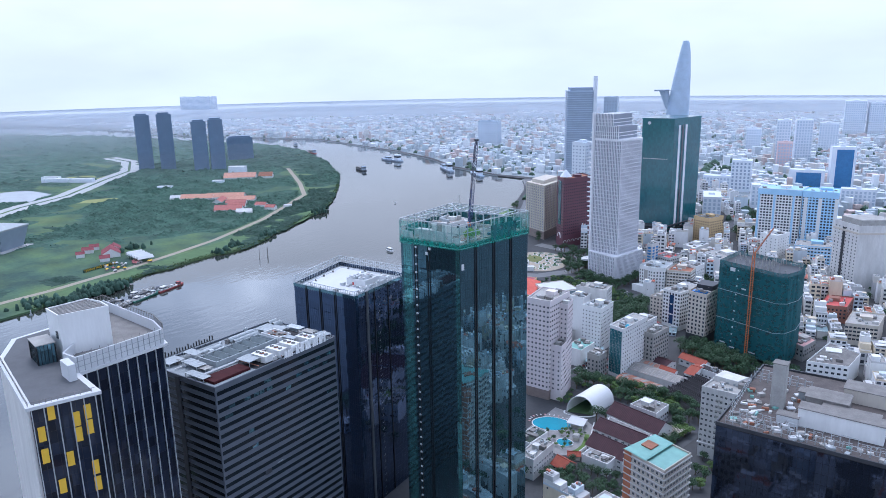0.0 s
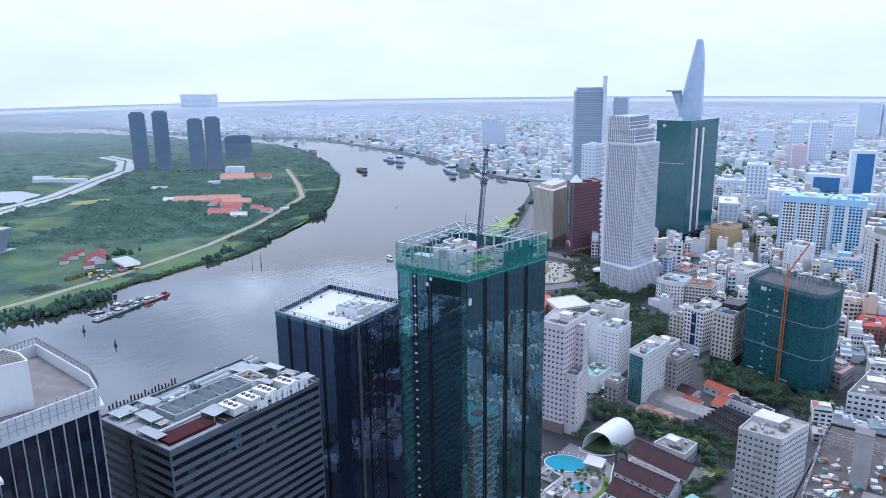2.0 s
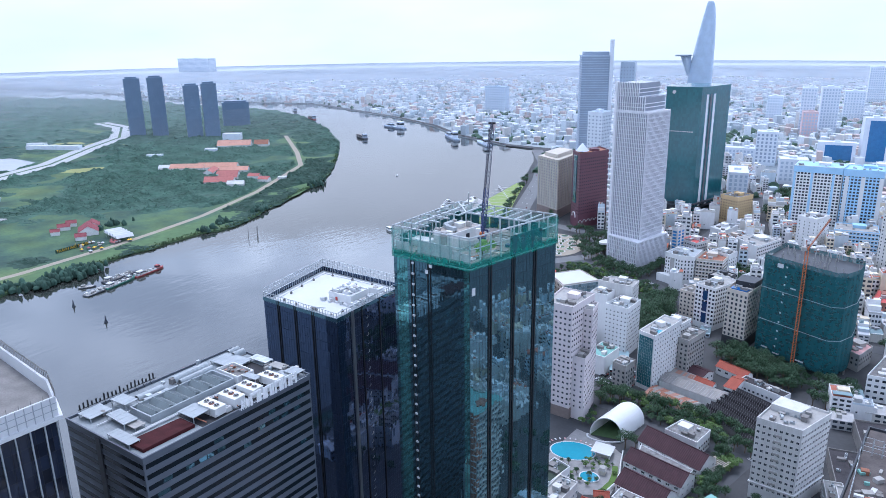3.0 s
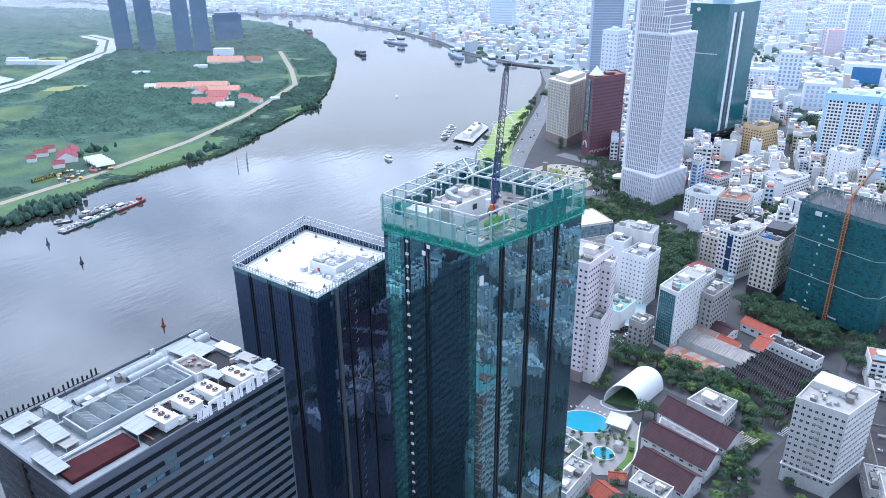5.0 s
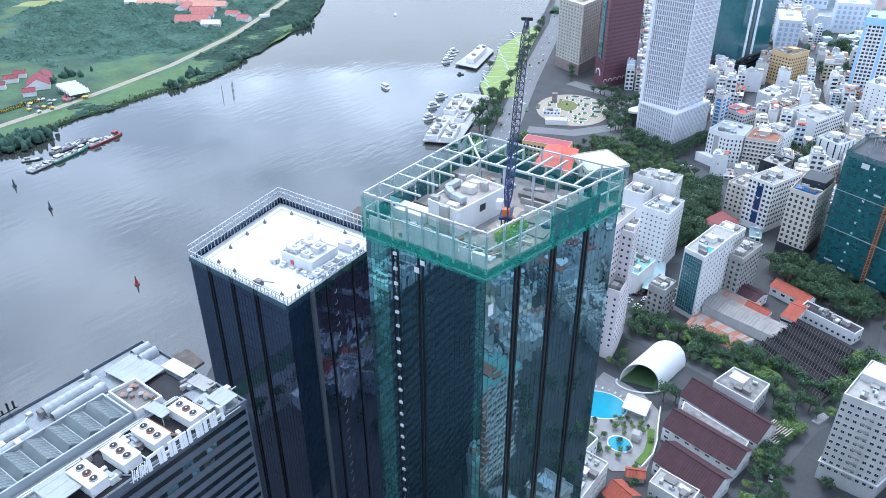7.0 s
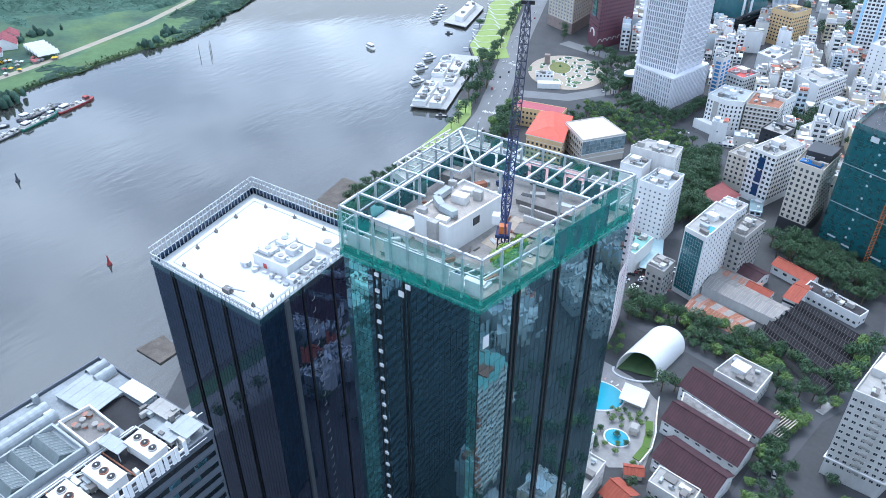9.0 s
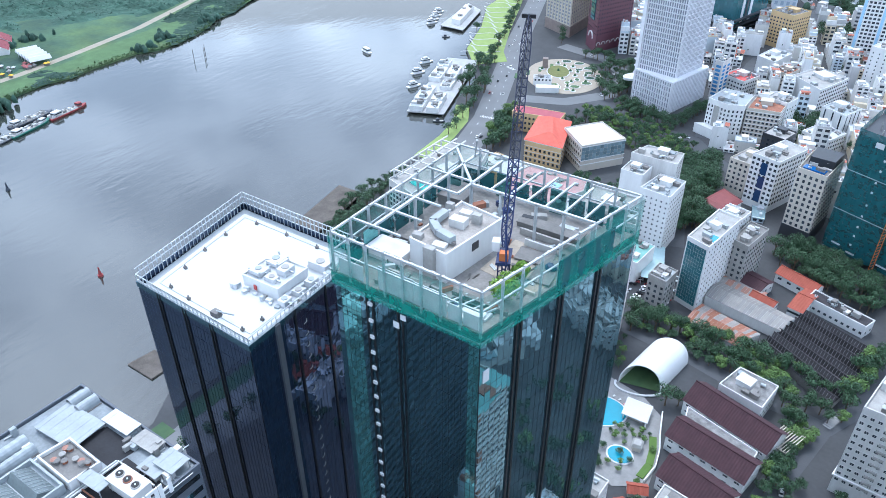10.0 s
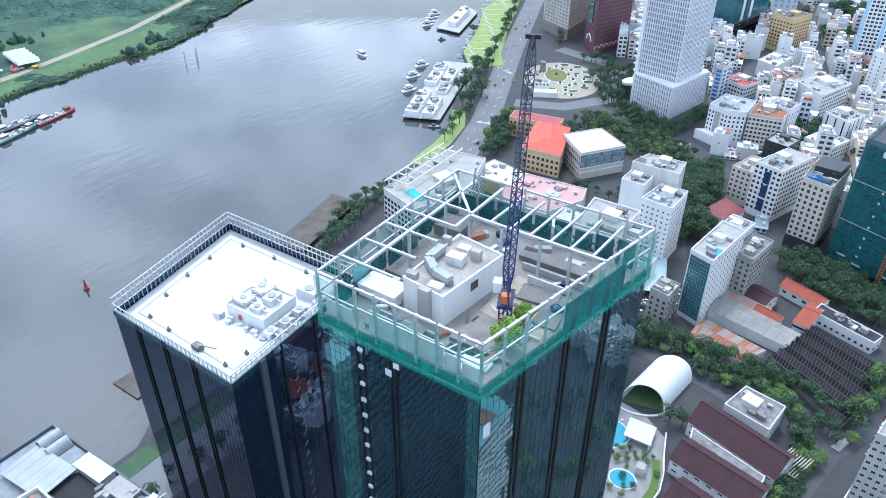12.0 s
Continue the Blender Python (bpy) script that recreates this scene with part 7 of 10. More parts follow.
gable_hall("convent_hall", "long white hall with a dark maroon tiled roof", (-158.5, 419.5), (-121.5, 408.7), 16.0, 8.6, 14.2, WHITE, PURPLE, 8)
gable_hall("convent_hall", "long white hall with a dark maroon tiled roof", (-158.0, 396.0), (-125.0, 388.8), 14.5, 8.4, 13.0, WHITE, PURPLE, 7)
gable_hall("convent_hall", "long white hall with a dark maroon tiled roof", (-154.0, 374.6), (-128.5, 368.2), 15.5, 8.2, 13.4, WHITE, PURPLE, 6)
building("convent_annex", "white annex with a stained flat roof", [(-148.5, 434.5), (-129.2, 430.0), (-126.5, 447.5), (-143.8, 450.5)], 10.5, WHITE, mat("blotched_roof", (0.22, 0.215, 0.21), 0.85, 0.8, 3.5, 0.6), (1.3, 1.4, 2.6, WHITE, GLASS), (0, 1), 3.3, 1, 0.9, seed=31, kit=(2, 1))
building("convent_annex", "low white link with a streaked flat roof", [(-155, 411.0), (-125, 404.0), (-124.6, 408.6), (-156.0, 417.5)], 7.0, WHITE, mat("blotched_roof", (0.22, 0.215, 0.21)), (1.8, 1.1, 4.0, WHITE, GLASS), (0, 1), 3.3, 2, 0.5, head=False, kit=(0, 0))
building("convent_annex", "small white annex at the end of a hall", [(-151, 362), (-134, 359.5), (-133, 369.4), (-150, 371.6)], 7.5, WHITE, GREYC, (1.3, 1.4, 2.6, WHITE, GLASS), (0, 1), 3.3, 1, 0.9, head=False, kit=(2, 1))
for k in range(9):
    bm = bmesh.new()
    x = -124 + 1.1 * k
    bar(bm, (x, 418 - 0.2 * k, 5.2), (x + 5, 432 - 0.2 * k, 5.4), 0.35)
    if k in (0, 8):
        bar(bm, (x + 0.3, 419 - 0.2 * k, 0), (x + 0.3, 419 - 0.2 * k, 5.2), 0.3)
        bar(bm, (x + 4.7, 431 - 0.2 * k, 0), (x + 4.7, 431 - 0.2 * k, 5.3), 0.3)
    if k == 0:
        pg = thing("pergola", "beige slatted pergola beside the hall", "pergola", (-120, 425, 0))
        bm_rail = bmesh.new()
        bar(bm_rail, (-124, 418.5, 5.0), (-115, 416.7, 5.0), 0.3)
        bar(bm_rail, (-119.2, 431.5, 5.1), (-110.2, 429.7, 5.1), 0.3)
        part("rail", bm_rail, BEIGE, pg)
    part("slat", bm, BEIGE, pg)

# white barrel-vault canopy
va = thing("barrel_vault", "white barrel-vaulted canopy over a small green court", "canopy", (-178, 440, 0))
TAKEN.append(rect(-178, 440, 30, 50, 20))
ax = Vector((-189.0, 422.5, 0)), Vector((-170.5, 426.5, 0))
dv = Vector((0.16, 1.0, 0)).normalized()
nseg, nlen, depth = 22, 10, 26
mid = (ax[0] + ax[1]) / 2
uu = (ax[1] - ax[0]).normalized()
R_ = (ax[1] - ax[0]).length / 2
for shell, (o0, name_) in enumerate(((0.0, "outer_shell"),)):
    bm = bmesh.new()
    grid = []
    for j in range(nlen + 1):
        row = []
        for i in range(nseg + 1):
            a = math.pi * i / nseg
            for rad in (R_,):
                pnt = mid + dv * (depth * j / nlen) + uu * (rad * math.cos(a)) + Vector((0, 0, 13.0 * math.sin(a) ** 0.85))
            row.append(bm.verts.new(pnt))
        grid.append(row)
    for j in range(nlen):
        for i in range(nseg):
            bm.faces.new((grid[j][i], grid[j][i + 1], grid[j + 1][i + 1], grid[j + 1][i]))
    bm.faces.new(grid[nlen])
    ob = part(name_, bm, mat("white_membrane", (0.78, 0.78, 0.77), 0.5, 0.06, 6, 1.0), va)
    sm = ob.modifiers.new("thickness", "SOLIDIFY")
    sm.thickness = 0.4
bm = bmesh.new()
prism(bm, [(p.x, p.y) for p in (ax[0], ax[1], ax[1] + dv * 24, ax[0] + dv * 24)], 0.3, 0.45)
part("court", bm, FIELD, va, "dark green court under the vault")
bm = bmesh.new()
pr = None
for i in range(17):
    a = math.pi * i / 16
    pt = mid - dv * (6.5 * math.sin(a)) + uu * ((R_ + 1.0) * math.cos(a)) + Vector((0, 0, 0.55))
    if pr is not None:
        bar(bm, pr, pt, 0.9, 0.7)
    pr = pt
part("kerb", bm, ROOFW, va, "white curved kerb")


def flat_patch(name, poly, z, h, m, label, category, kind=""):
    bm = bmesh.new()
    prism(bm, poly, z, z + h)
    return solo(name, bm, m, label, category, kind=kind)


# hotel garden: pools, deck, pavilion
flat_patch("garden_deck", [(-200, 386), (-186, 372), (-168, 366), (-156, 374), (-158, 392), (-164, 412), (-176, 420), (-198, 424)], 0.02, 0.25, mat("grey_stone_paving", (0.26, 0.255, 0.25), 0.8, 0.25, 4, 0.6), "grey stone paved pool garden", "pavement", "structure")
for (x, y, rx, ry, dg) in ((-189.5, 400.5, 12.5, 9.0, 20), (-171.5, 382.3, 5.0, 4.4, 0)):
    t = thing("swimming_pool", "bright turquoise swimming pool with a pale rim", "pool", (x, y, 0.27), group="garden pools")
    bm = bmesh.new()
    prism(bm, disc(x, y, rx + 0.7, 32, ry + 0.7, dg), 0.27, 0.55)
    part("rim", bm, ROOFW, t)
    bm = bmesh.new()
    prism(bm, disc(x, y, rx, 32, ry, dg), 0.3, 0.6)
    part("pool_surface", bm, POOL, t)
rr = random.Random(21)
for k in range(16):
    a = radians(20 + 12 * k)
    x, y = -189.5 + 15.5 * math.cos(a), 400.5 + 12 * math.sin(a)
    t = thing("sun_lounger", "cream sun lounger on the pool deck", "lounger", (x, y, 0.27), group="pool loungers")
    dgr = math.degrees(a) + 90
    bm = bmesh.new()
    prism(bm, rect(x, y, 0.8, 1.6, dgr), 0.5, 0.66)
    part("mattress", bm, ROOFW if k % 3 else SALMON, t)
    bm = bmesh.new()
    prism(bm, rect(x, y, 0.7, 1.7, dgr), 0.27, 0.5)
    part("frame", bm, DARKC, t)
pv = thing("garden_pavilion", "white flat-roofed pavilion beside the pool garden", "pavilion", (-172.5, 407, 0.27))
PV = [(-179, 401), (-167.5, 401.5), (-169, 412.5), (-180.5, 412)]
bm = bmesh.new()
prism(bm, PV, 3.6, 4.0)
part("roof", bm, ROOFW, pv)
for p in grow(PV, -0.8):
    bm = bmesh.new()
    bar(bm, (p[0], p[1], 0.27), (p[0], p[1], 3.6), 0.5)
    part("column", bm, WHITE, pv)
bm = bmesh.new()
prism(bm, grow(PV, -2.5), 0.27, 3.6)
part("room", bm, BEIGE, pv)
kp = thing("garden_kiosk", "grey-roofed garden kiosk among planting", "kiosk", (-167, 389, 0.27))
bm = bmesh.new()
prism(bm, rect(-167, 389.5, 4.5, 5, 10), 3, 4.2, rect(-167, 389.5, 3, 3.4, 10))
part("roof", bm, GREYC, kp)
bm = bmesh.new()
prism(bm, rect(-167, 389.5, 3.4, 3.8, 10), 0.27, 3)
part("room", bm, BEIGE, kp)
bm = bmesh.new()
pr = None
for x, y in ((-160.5, 376), (-159.5, 384), (-161, 392), (-163.5, 399)):
    if pr:
        bar(bm, (*pr, 0.5), (x, y, 0.5), 3.0, 0.5)
    pr = (x, y)
solo("lawn_strip", bm, mat("lawn", (0.1, 0.17, 0.035), 0.9, 0.2, 3, 0.4), "curved bright lawn strip along the garden wall", "lawn", kind="structure")
bm = bmesh.new()
pr = None
for x, y in ((-158.2, 374), (-157, 384), (-158.6, 393), (-161.4, 401), (-165, 414)):
    if pr:
        bar(bm, (*pr, 1.1), (x, y, 1.1), 0.5, 2.2)
    pr = (x, y)
solo("garden_wall", bm, WHITE, "white garden wall beside the convent halls", "wall", kind="structure")
building("pool_house", "flat-roofed pool house with a mossy roof", [(-190, 351), (-179, 349.5), (-176.5, 368), (-187, 371)], 12, WHITE, mat("mossy_roof", (0.05, 0.07, 0.05), 0.9, 0.3, 3, 0.5), (1.5, 1.6, 3, WHITE, GLASS), (0, 1), 3.4, 3, 1.0, head=False, kit=(5, 0), seed=40)
building("low_office", "low white office with rooftop machines", [(-178.5, 334), (-168, 333), (-167, 357), (-177.5, 358)], 12.5, WHITE2, GREYC, (1.5, 1.6, 3, WHITE, GLASS), (0, 1), 3.4, 3, 1.0, kit=(8, 1), seed=41)
gable_hall("garden_house", "small house with a red-brown tiled roof", (-165, 350), (-156, 347), 11, 4, 7.5, BEIGE, TERRA, 2)
gable_hall("garden_house", "small open shed with a terracotta roof", (-161, 364.5), (-154.5, 367.5), 4.5, 3.4, 4.8, BEIGE, TERRA, 0)

# workshop sheds with rusty and pale sheets
def sheet_roof(name, label, poly, eave, ridge, wall, sheets, strips):
    """Low-pitched shed roof of long sheets, some pale and some rusted."""
    TAKEN.append(grow(poly, 2))
    t = thing(name, label, "shed", (*centre(poly), 0))
    bm = bmesh.new()
    prism(bm, grow(poly, -0.3), 0, eave)
    part("wall", bm, wall, t)
    a, b, c, d = [Vector(p) for p in poly]
    rr = random.Random(len(label) + strips)
    for i in range(strips):
        s0, s1 = i / strips, (i + 1) / strips - 0.004
        for half in (0, 1):
            l0, l1 = a.lerp(b, s0), a.lerp(b, s1)
            h0, h1 = d.lerp(c, s0), d.lerp(c, s1)
            m0, m1 = l0.lerp(h0, 0.5), l1.lerp(h1, 0.5)
            bm = bmesh.new()
            z = rr.uniform(0, 0.05)
            if half:
                q = [(m0, ridge), (m1, ridge), (h1, eave), (h0, eave)]
            else:
                q = [(l0, eave), (l1, eave), (m1, ridge), (m0, ridge)]
            lo = [bm.verts.new((v.x, v.y, zz + z)) for v, zz in q]
            hi = [bm.verts.new((v.x, v.y, zz + z + 0.12)) for v, zz in q]
            bm.faces.new(hi)
            bm.faces.new(lo[::-1])
            for k in range(4):
                bm.faces.new((lo[k], lo[(k + 1) % 4], hi[(k + 1) % 4], hi[k]))
            part("roof_sheet", bm, rr.choice(sheets), t)
    return t


PALES = mat("dull_pale_sheet", (0.3, 0.28, 0.26), 0.7, 0.3, 5, 0.6)
sheet_roof("workshop_shed", "long workshop shed with dull pale roof sheets", [(-175, 502), (-135, 494), (-131, 508), (-172, 519)], 6.0, 8.2, WHITE2, [PALES, PALES, PALES, mat("dull_grey_sheet", (0.25, 0.24, 0.23), 0.75, 0.3, 4, 0.6)], 22)
sheet_roof("workshop_shed", "workshop shed with patchy rusty orange roof sheets", [(-177, 476), (-148, 471), (-142.5, 487), (-174, 495)], 5.4, 7.4, WHITE2, [RUST, RUSTL, RUSTL, PALES, RUST, RUSTL, PALES], 18)
sheet_roof("workshop_shed", "narrow shed with rusty and pale sheets", [(-175, 520), (-150, 515), (-148, 524), (-173, 529)], 5.0, 6.2, WHITE2, [RUSTL, PALES, PALES], 14)
st = thing("saw_tooth_factory", "dark saw-tooth roofed factory with blackened sheets", "factory", (-117, 497, 0))
SA, SB, SC, SD = Vector((-141, 481)), Vector((-104.5, 458)), Vector((-89.5, 505)), Vector((-127.5, 521))
TAKEN.append(grow([SA[:], SB[:], SC[:], SD[:]], 2))
bm = bmesh.new()
prism(bm, grow([SA[:], SB[:], SC[:], SD[:]], -0.3), 0, 4.2)
part("wall", bm, DARKC, st)
BLK = mat("blackened_roof_sheet", (0.03, 0.028, 0.03), 0.9, 0.45, 4, 0.5, spec=0.15)
BLK2 = mat("grey_black_roof_sheet", (0.06, 0.056, 0.06), 0.9, 0.45, 4, 0.5, spec=0.15)
for i in range(9):
    s0, s1, s2 = i / 9, (i + 0.28) / 9, (i + 1) / 9
    l0, r0 = SA.lerp(SD, s0), SB.lerp(SC, s0)
    l1, r1 = SA.lerp(SD, s1), SB.lerp(SC, s1)
    l2, r2 = SA.lerp(SD, s2), SB.lerp(SC, s2)
    bm = bmesh.new()
    vs = [bm.verts.new((p.x, p.y, z)) for p, z in ((l0, 4.2), (r0, 4.2), (r1, 6.6), (l1, 6.6), (l2, 4.25), (r2, 4.25))]
    for f in ((0, 1, 2, 3), (3, 2, 5, 4), (0, 3, 4), (1, 5, 2)):
        bm.faces.new([vs[k] for k in f])
    tooth = part("roof_tooth", bm, BLK if i % 2 else BLK2, st)
    bm = bmesh.new()
    for k in range(26):
        p = l0.lerp(r0, (k + 0.5) / 26)
        q = l1.lerp(r1, (k + 0.5) / 26)
        bar(bm, (p.x, p.y, 4.3), (q.x, q.y, 6.6), 0.22, 0.15)
    part("glazing_frame", bm, mat("dull_grey_frame", (0.17, 0.165, 0.17), 0.8, 0.4, 3, 0.4), tooth)
    bm = bmesh.new()
    bar(bm, (l1.x, l1.y, 6.65), (r1.x, r1.y, 6.65), 0.35)
    part("ridge_cap", bm, BLK2, tooth)
building("factory_office", "long white-walled office with a dark sheet roof", [(-130, 529), (-101, 519), (-98, 527), (-128, 538)], 7.0, WHITE, BLK2, (1.4, 1.3, 3.0, WHITE, GLASS), (0, 1), 3.2, 1, 0.6, head=False, kit=(5, 0), seed=44)
# courtyard villa
for i, (p0, p1, w) in enumerate((((-149, 545), (-128, 537), 9), ((-136.5, 517), (-126.5, 536), 8))):
    gable_hall("courtyard_wing", "white villa wing with an orange terracotta roof", p0 if i == 0 else (-136.5, 517), p1 if i == 0 else (-129.5, 515.5), w if i == 0 else 22, 6.0, 8.8, WHITE, TERRA, 4)
gable_hall("courtyard_wing", "small white villa wing with a terracotta roof", (-155.5, 516.5), (-143, 513.0), 5.5, 5.5, 7.2, WHITE, TERRA, 3)
gable_hall("courtyard_wing", "dark-roofed villa wing round the courtyard", (-164, 526), (-152, 522), 13, 6, 8, WHITE2, PURPLE, 3)

# ochre school block, glass box and roofs behind the unfinished tower
oc = building("school_building", "ochre colonial block with arched windows", [(-334.5, 596), (-306.8, 597.5), (-321, 642), (-345, 637)], 17.5, OCHRE, REDP, (1.7, 2.0, 3.3, WHITE, GLASS), (0, 1), 4.2, 0.8, 0, head=False, kit=(0, 0))
op = [(-334.5, 596), (-306.8, 597.5), (-321, 642), (-345, 637)]
bm = bmesh.new()
prism(bm, grow(op, 0.9), 17.6, 22.6, [(-322.5, 606), (-318.5, 606.5), (-331, 632), (-334, 631.5)])
part("hipped_roof", bm, mat("bright_red_tiles", (0.6, 0.12, 0.08), 0.75, 0.2, 3, 0.35), oc, "bright red hipped tile roof")
bm = bmesh.new()
prism(bm, grow(op, 0.5), 16.8, 17.5)
part("cornice", bm, WHITE, oc)
for z in (4.7, 8.9, 13.1):
    bm = bmesh.new()
    prism(bm, grow(op, 0.2), z, z + 0.35)
    part("string_course", bm, WHITE2, oc)
building("school_building", "ochre wing with a flat dark red roof", [(-370, 640), (-332, 647), (-334, 660), (-373, 654)], 15, OCHRE, mat("dark_red_coating", (0.36, 0.08, 0.1), 0.7, 0.15, 5, 0.5), (1.6, 1.8, 3.0, WHITE, GLASS), (0, 1), 4.2, 1, 0.4, head=False, kit=(0, 0))
gbx = building("gymnasium", "cream and glass hall with a flat white roof", [(-318, 625), (-294, 603.5), (-274, 632), (-300, 650)], 19.5, BEIGE, ROOFW, None, kit=(0, 0), head=False, par=0.8)
pane_field(gbx, (-294, 603.5), (-274, 632), 8, 18.5, 12, 4, mat("pale_hall_glass", (0.2, 0.27, 0.3), 0.15, 0.15, 6, 2, 0, rnd="island", rnd_amt=0.3), 61, near_rows=0)
for z in (5, 8.2, 18.6):
    bm = bmesh.new()
    prism(bm, grow([(-318, 625), (-294, 603.5), (-274, 632), (-300, 650)], 0.25), z, z + 0.6)
    part("floor_band", bm, WHITE, gbx)
windows_on(gbx, (-318, 625), (-294, 603.5), 2, 18, 10, 4, 1.3, 2.2, BEIGE, GLASS)
building("market_hall", "low hall with a salmon-painted flat roof", [(-322, 536), (-284, 534), (-272, 560), (-276, 575), (-318, 572)], 11, WHITE2, SALMON, None, head=False, kit=(10, 2), seed=50, par=0.8)
t = thing("roof_light", "pale glazed rooflight on the salmon roof", "rooflight", (-292, 557, 11.1))
bm = bmesh.new()
prism(bm, rect(-291, 557, 9, 6, -6), 11.1, 12)
part("kerb", bm, WHITE, t)
for k in range(3):
    bm = bmesh.new()
    prism(bm, rect(-294 + 3 * k, 557.3 - 0.3 * k, 2.6, 5.4, -6), 12, 12.15)
    part("pane", bm, SKYB, t)
building("market_hall", "ochre-fronted hall with a white flat roof", [(-352, 556), (-322, 551), (-318, 574), (-348, 580)], 10, OCHRE, ROOFW, None, head=False, kit=(2, 0), par=0.6)
building("theatre_block", "blank white block with a sloping white roof", [(-274, 513), (-240, 510), (-238, 533), (-273, 537)], 17, WHITE, ROOFW, None, head=False, kit=(1, 0), par=0.5)
building("theatre_block", "lower white block with a blue sheet strip", [(-254, 536), (-240, 535), (-238, 547), (-252, 549)], 11, WHITE2, ROOFP, None, head=False, kit=(3, 0), par=0.5)
building("theatre_block", "low grey-green roofed block beside the glass tower", [(-226, 500), (-212, 498), (-210, 520), (-224, 522)], 14, WHITE, GREENR, None, head=False, kit=(2, 0), par=0.5)
canopy(-209, 519, 12, 34, 0.0, 4.5, 18, mat("pale_teal_sheet", (0.42, 0.56, 0.58), 0.5, 0.15, 5, 0.6), "long pale teal sheet canopy over the car park", "parking_canopy")
# lattice-fronted block near the water
lat = building("apartment_block", "pale block with an open white lattice front", [(-366, 480), (-336, 470), (-322, 500), (-336, 548), (-364, 545)], 27, WHITE2, GREYC, (2.4, 2.2, 3.2, PINKW, GLASS), (0, 1, 2), 3.6, 2, 0.8, seed=52, kit=(6, 2))
for k in range(7):
    y = 486 + 8.6 * k
    bm = bmesh.new()
    bar(bm, (-366.5, y, 0), (-366.5, y, 31.5), 0.8)
    bar(bm, (-366.5, y, 31.2), (-352, y, 31.2), 0.8)
    part("frame_bay", bm, WHITE2, lat)
for x in (-366.5, -359, -352):
    bm = bmesh.new()
    bar(bm, (x, 482, 31.2), (x, 545, 31.2), 0.8)
    part("frame_rail", bm, WHITE2, lat)
t = thing("roof_pool", "teal covered roof pool terrace", "pool", (-345, 484, 27.2))
bm = bmesh.new()
prism(bm, rect(-345, 484, 14, 6, -18), 27.2, 27.9)
part("cover", bm, mat("teal_cover", (0.03, 0.4, 0.34), 0.4, 0.1, 3, 0.5), t)
bm = bmesh.new()
prism(bm, rect(-345, 484, 15, 7, -18), 27.13, 27.4)
part("deck", bm, PAVE, t)
# white office with grey roof, right of the netted block
w2 = building("office_building", "white four-storey office with a dark grey sheet roof", [(-60, 558), (-33, 562), (-28.5, 594), (-51, 608)], 17, WHITE, DARKC, (2.2, 1.6, 3.6, WHITE, GLASS), (0, 3), 4.0, 1, 1.0, seed=55, kit=(2, 1))
bm = bmesh.new()
prism(bm, [(-55, 572), (-37, 572), (-33, 593), (-50, 602)], 17.2, 19.5, [(-49, 576), (-42, 576), (-39, 590), (-45, 596)])
part("sheet_roof", bm, DARKC, w2)
building("apartment_block", "low block with a salmon flat roof and water tanks", [(-86, 612), (-68, 600), (-62, 622), (-78, 638)], 12, GREYC, SALMON, W_STD, (0, 1), seed=56, kit=(2, 2))
building("apartment_block", "brick-red old block with a dark red roof", [(-72, 712), (-50, 716), (-48, 752), (-70, 748)], 15, mat("red_brown_render", (0.3, 0.14, 0.1)), REDP, W_STD, (0, 1), seed=57, kit=(1, 1))
building("apartment_block", "cream block with wide window bands", [(-46, 660), (-22, 664), (-20, 700), (-44, 698)], 18, BEIGE, GREYC, (2.4, 1.5, 3.0, WHITE, GLASS), (0, 3), seed=58, kit=(4, 2))
flat_patch("retaining_wall", [(-100, 800), (-46, 770), (-44, 774), (-97, 806)], 0, 9, mat("orange_wall_paint", (0.55, 0.36, 0.22)), "long pale orange boundary wall", "wall", "structure")
# dark burnt roofs beside the apartment block
for i, (x, y, w, d, h) in enumerate(((-48, 455, 34, 40, 7), (-40, 500, 36, 30, 8), (-60, 425, 9, 18, 9), (-50, 415, 16, 20, 14), (-30, 420, 20, 26, 11))):
    building("old_workshop", "old dark-roofed workshop with rubble on its roof", rect(x, y, w, d, 14), h, DARKC if i < 2 else WHITE2, BLK2 if i < 2 else GREYC, None if i < 2 else W_STD, (0, 3), seed=60 + i, kit=(8, 3), head=i > 1)

# ---------------------------------------------------------------- roads and open ground
def ribbon(name, pts, width, z, h, m, label, category, kind="structure"):
    bm = bmesh.new()
    L, R = [], []
    for i, p in enumerate(pts):
        a, b = Vector(pts[max(0, i - 1)]), Vector(pts[min(len(pts) - 1, i + 1)])
        d = (b - a).normalized()
        n = Vector((-d.y, d.x))
        w = width[i] if isinstance(width, (list, tuple)) else width
        L.append(Vector(p) + n * w / 2)
        R.append(Vector(p) - n * w / 2)
    for i in range(len(pts) - 1):
        prism(bm, [tuple(v) for v in (R[i], R[i + 1], L[i + 1], L[i])], z, z + h)
    return solo(name, bm, m, label, category, kind=kind)


QUAY = [(-326, 60), (-324, 290), (-338, 380), (-356, 480), (-374, 565), (-398, 650), (-430, 728), (-470, 825), (-522, 960), (-572, 1090), (-640, 1240), (-720, 1365)]
ribbon("river_lawn", [(-341, 60), (-341, 150), (-338, 288)], 9, 0.03, 0.2, FIELD, "green verge between the avenue and the river wall", "lawn")
ribbon("road", QUAY, 22, 0.02, 0.06, AVENUE, "wide grey asphalt riverside avenue", "road")
ribbon("road", [(-352, 735), (-318, 722), (-282, 704), (-246, 700), (-214, 668), (-180, 664), (-120, 648), (-40, 650), (120, 690)], 15, 0.03, 0.06, ASPHALT, "grey asphalt street past the bank tower", "road")
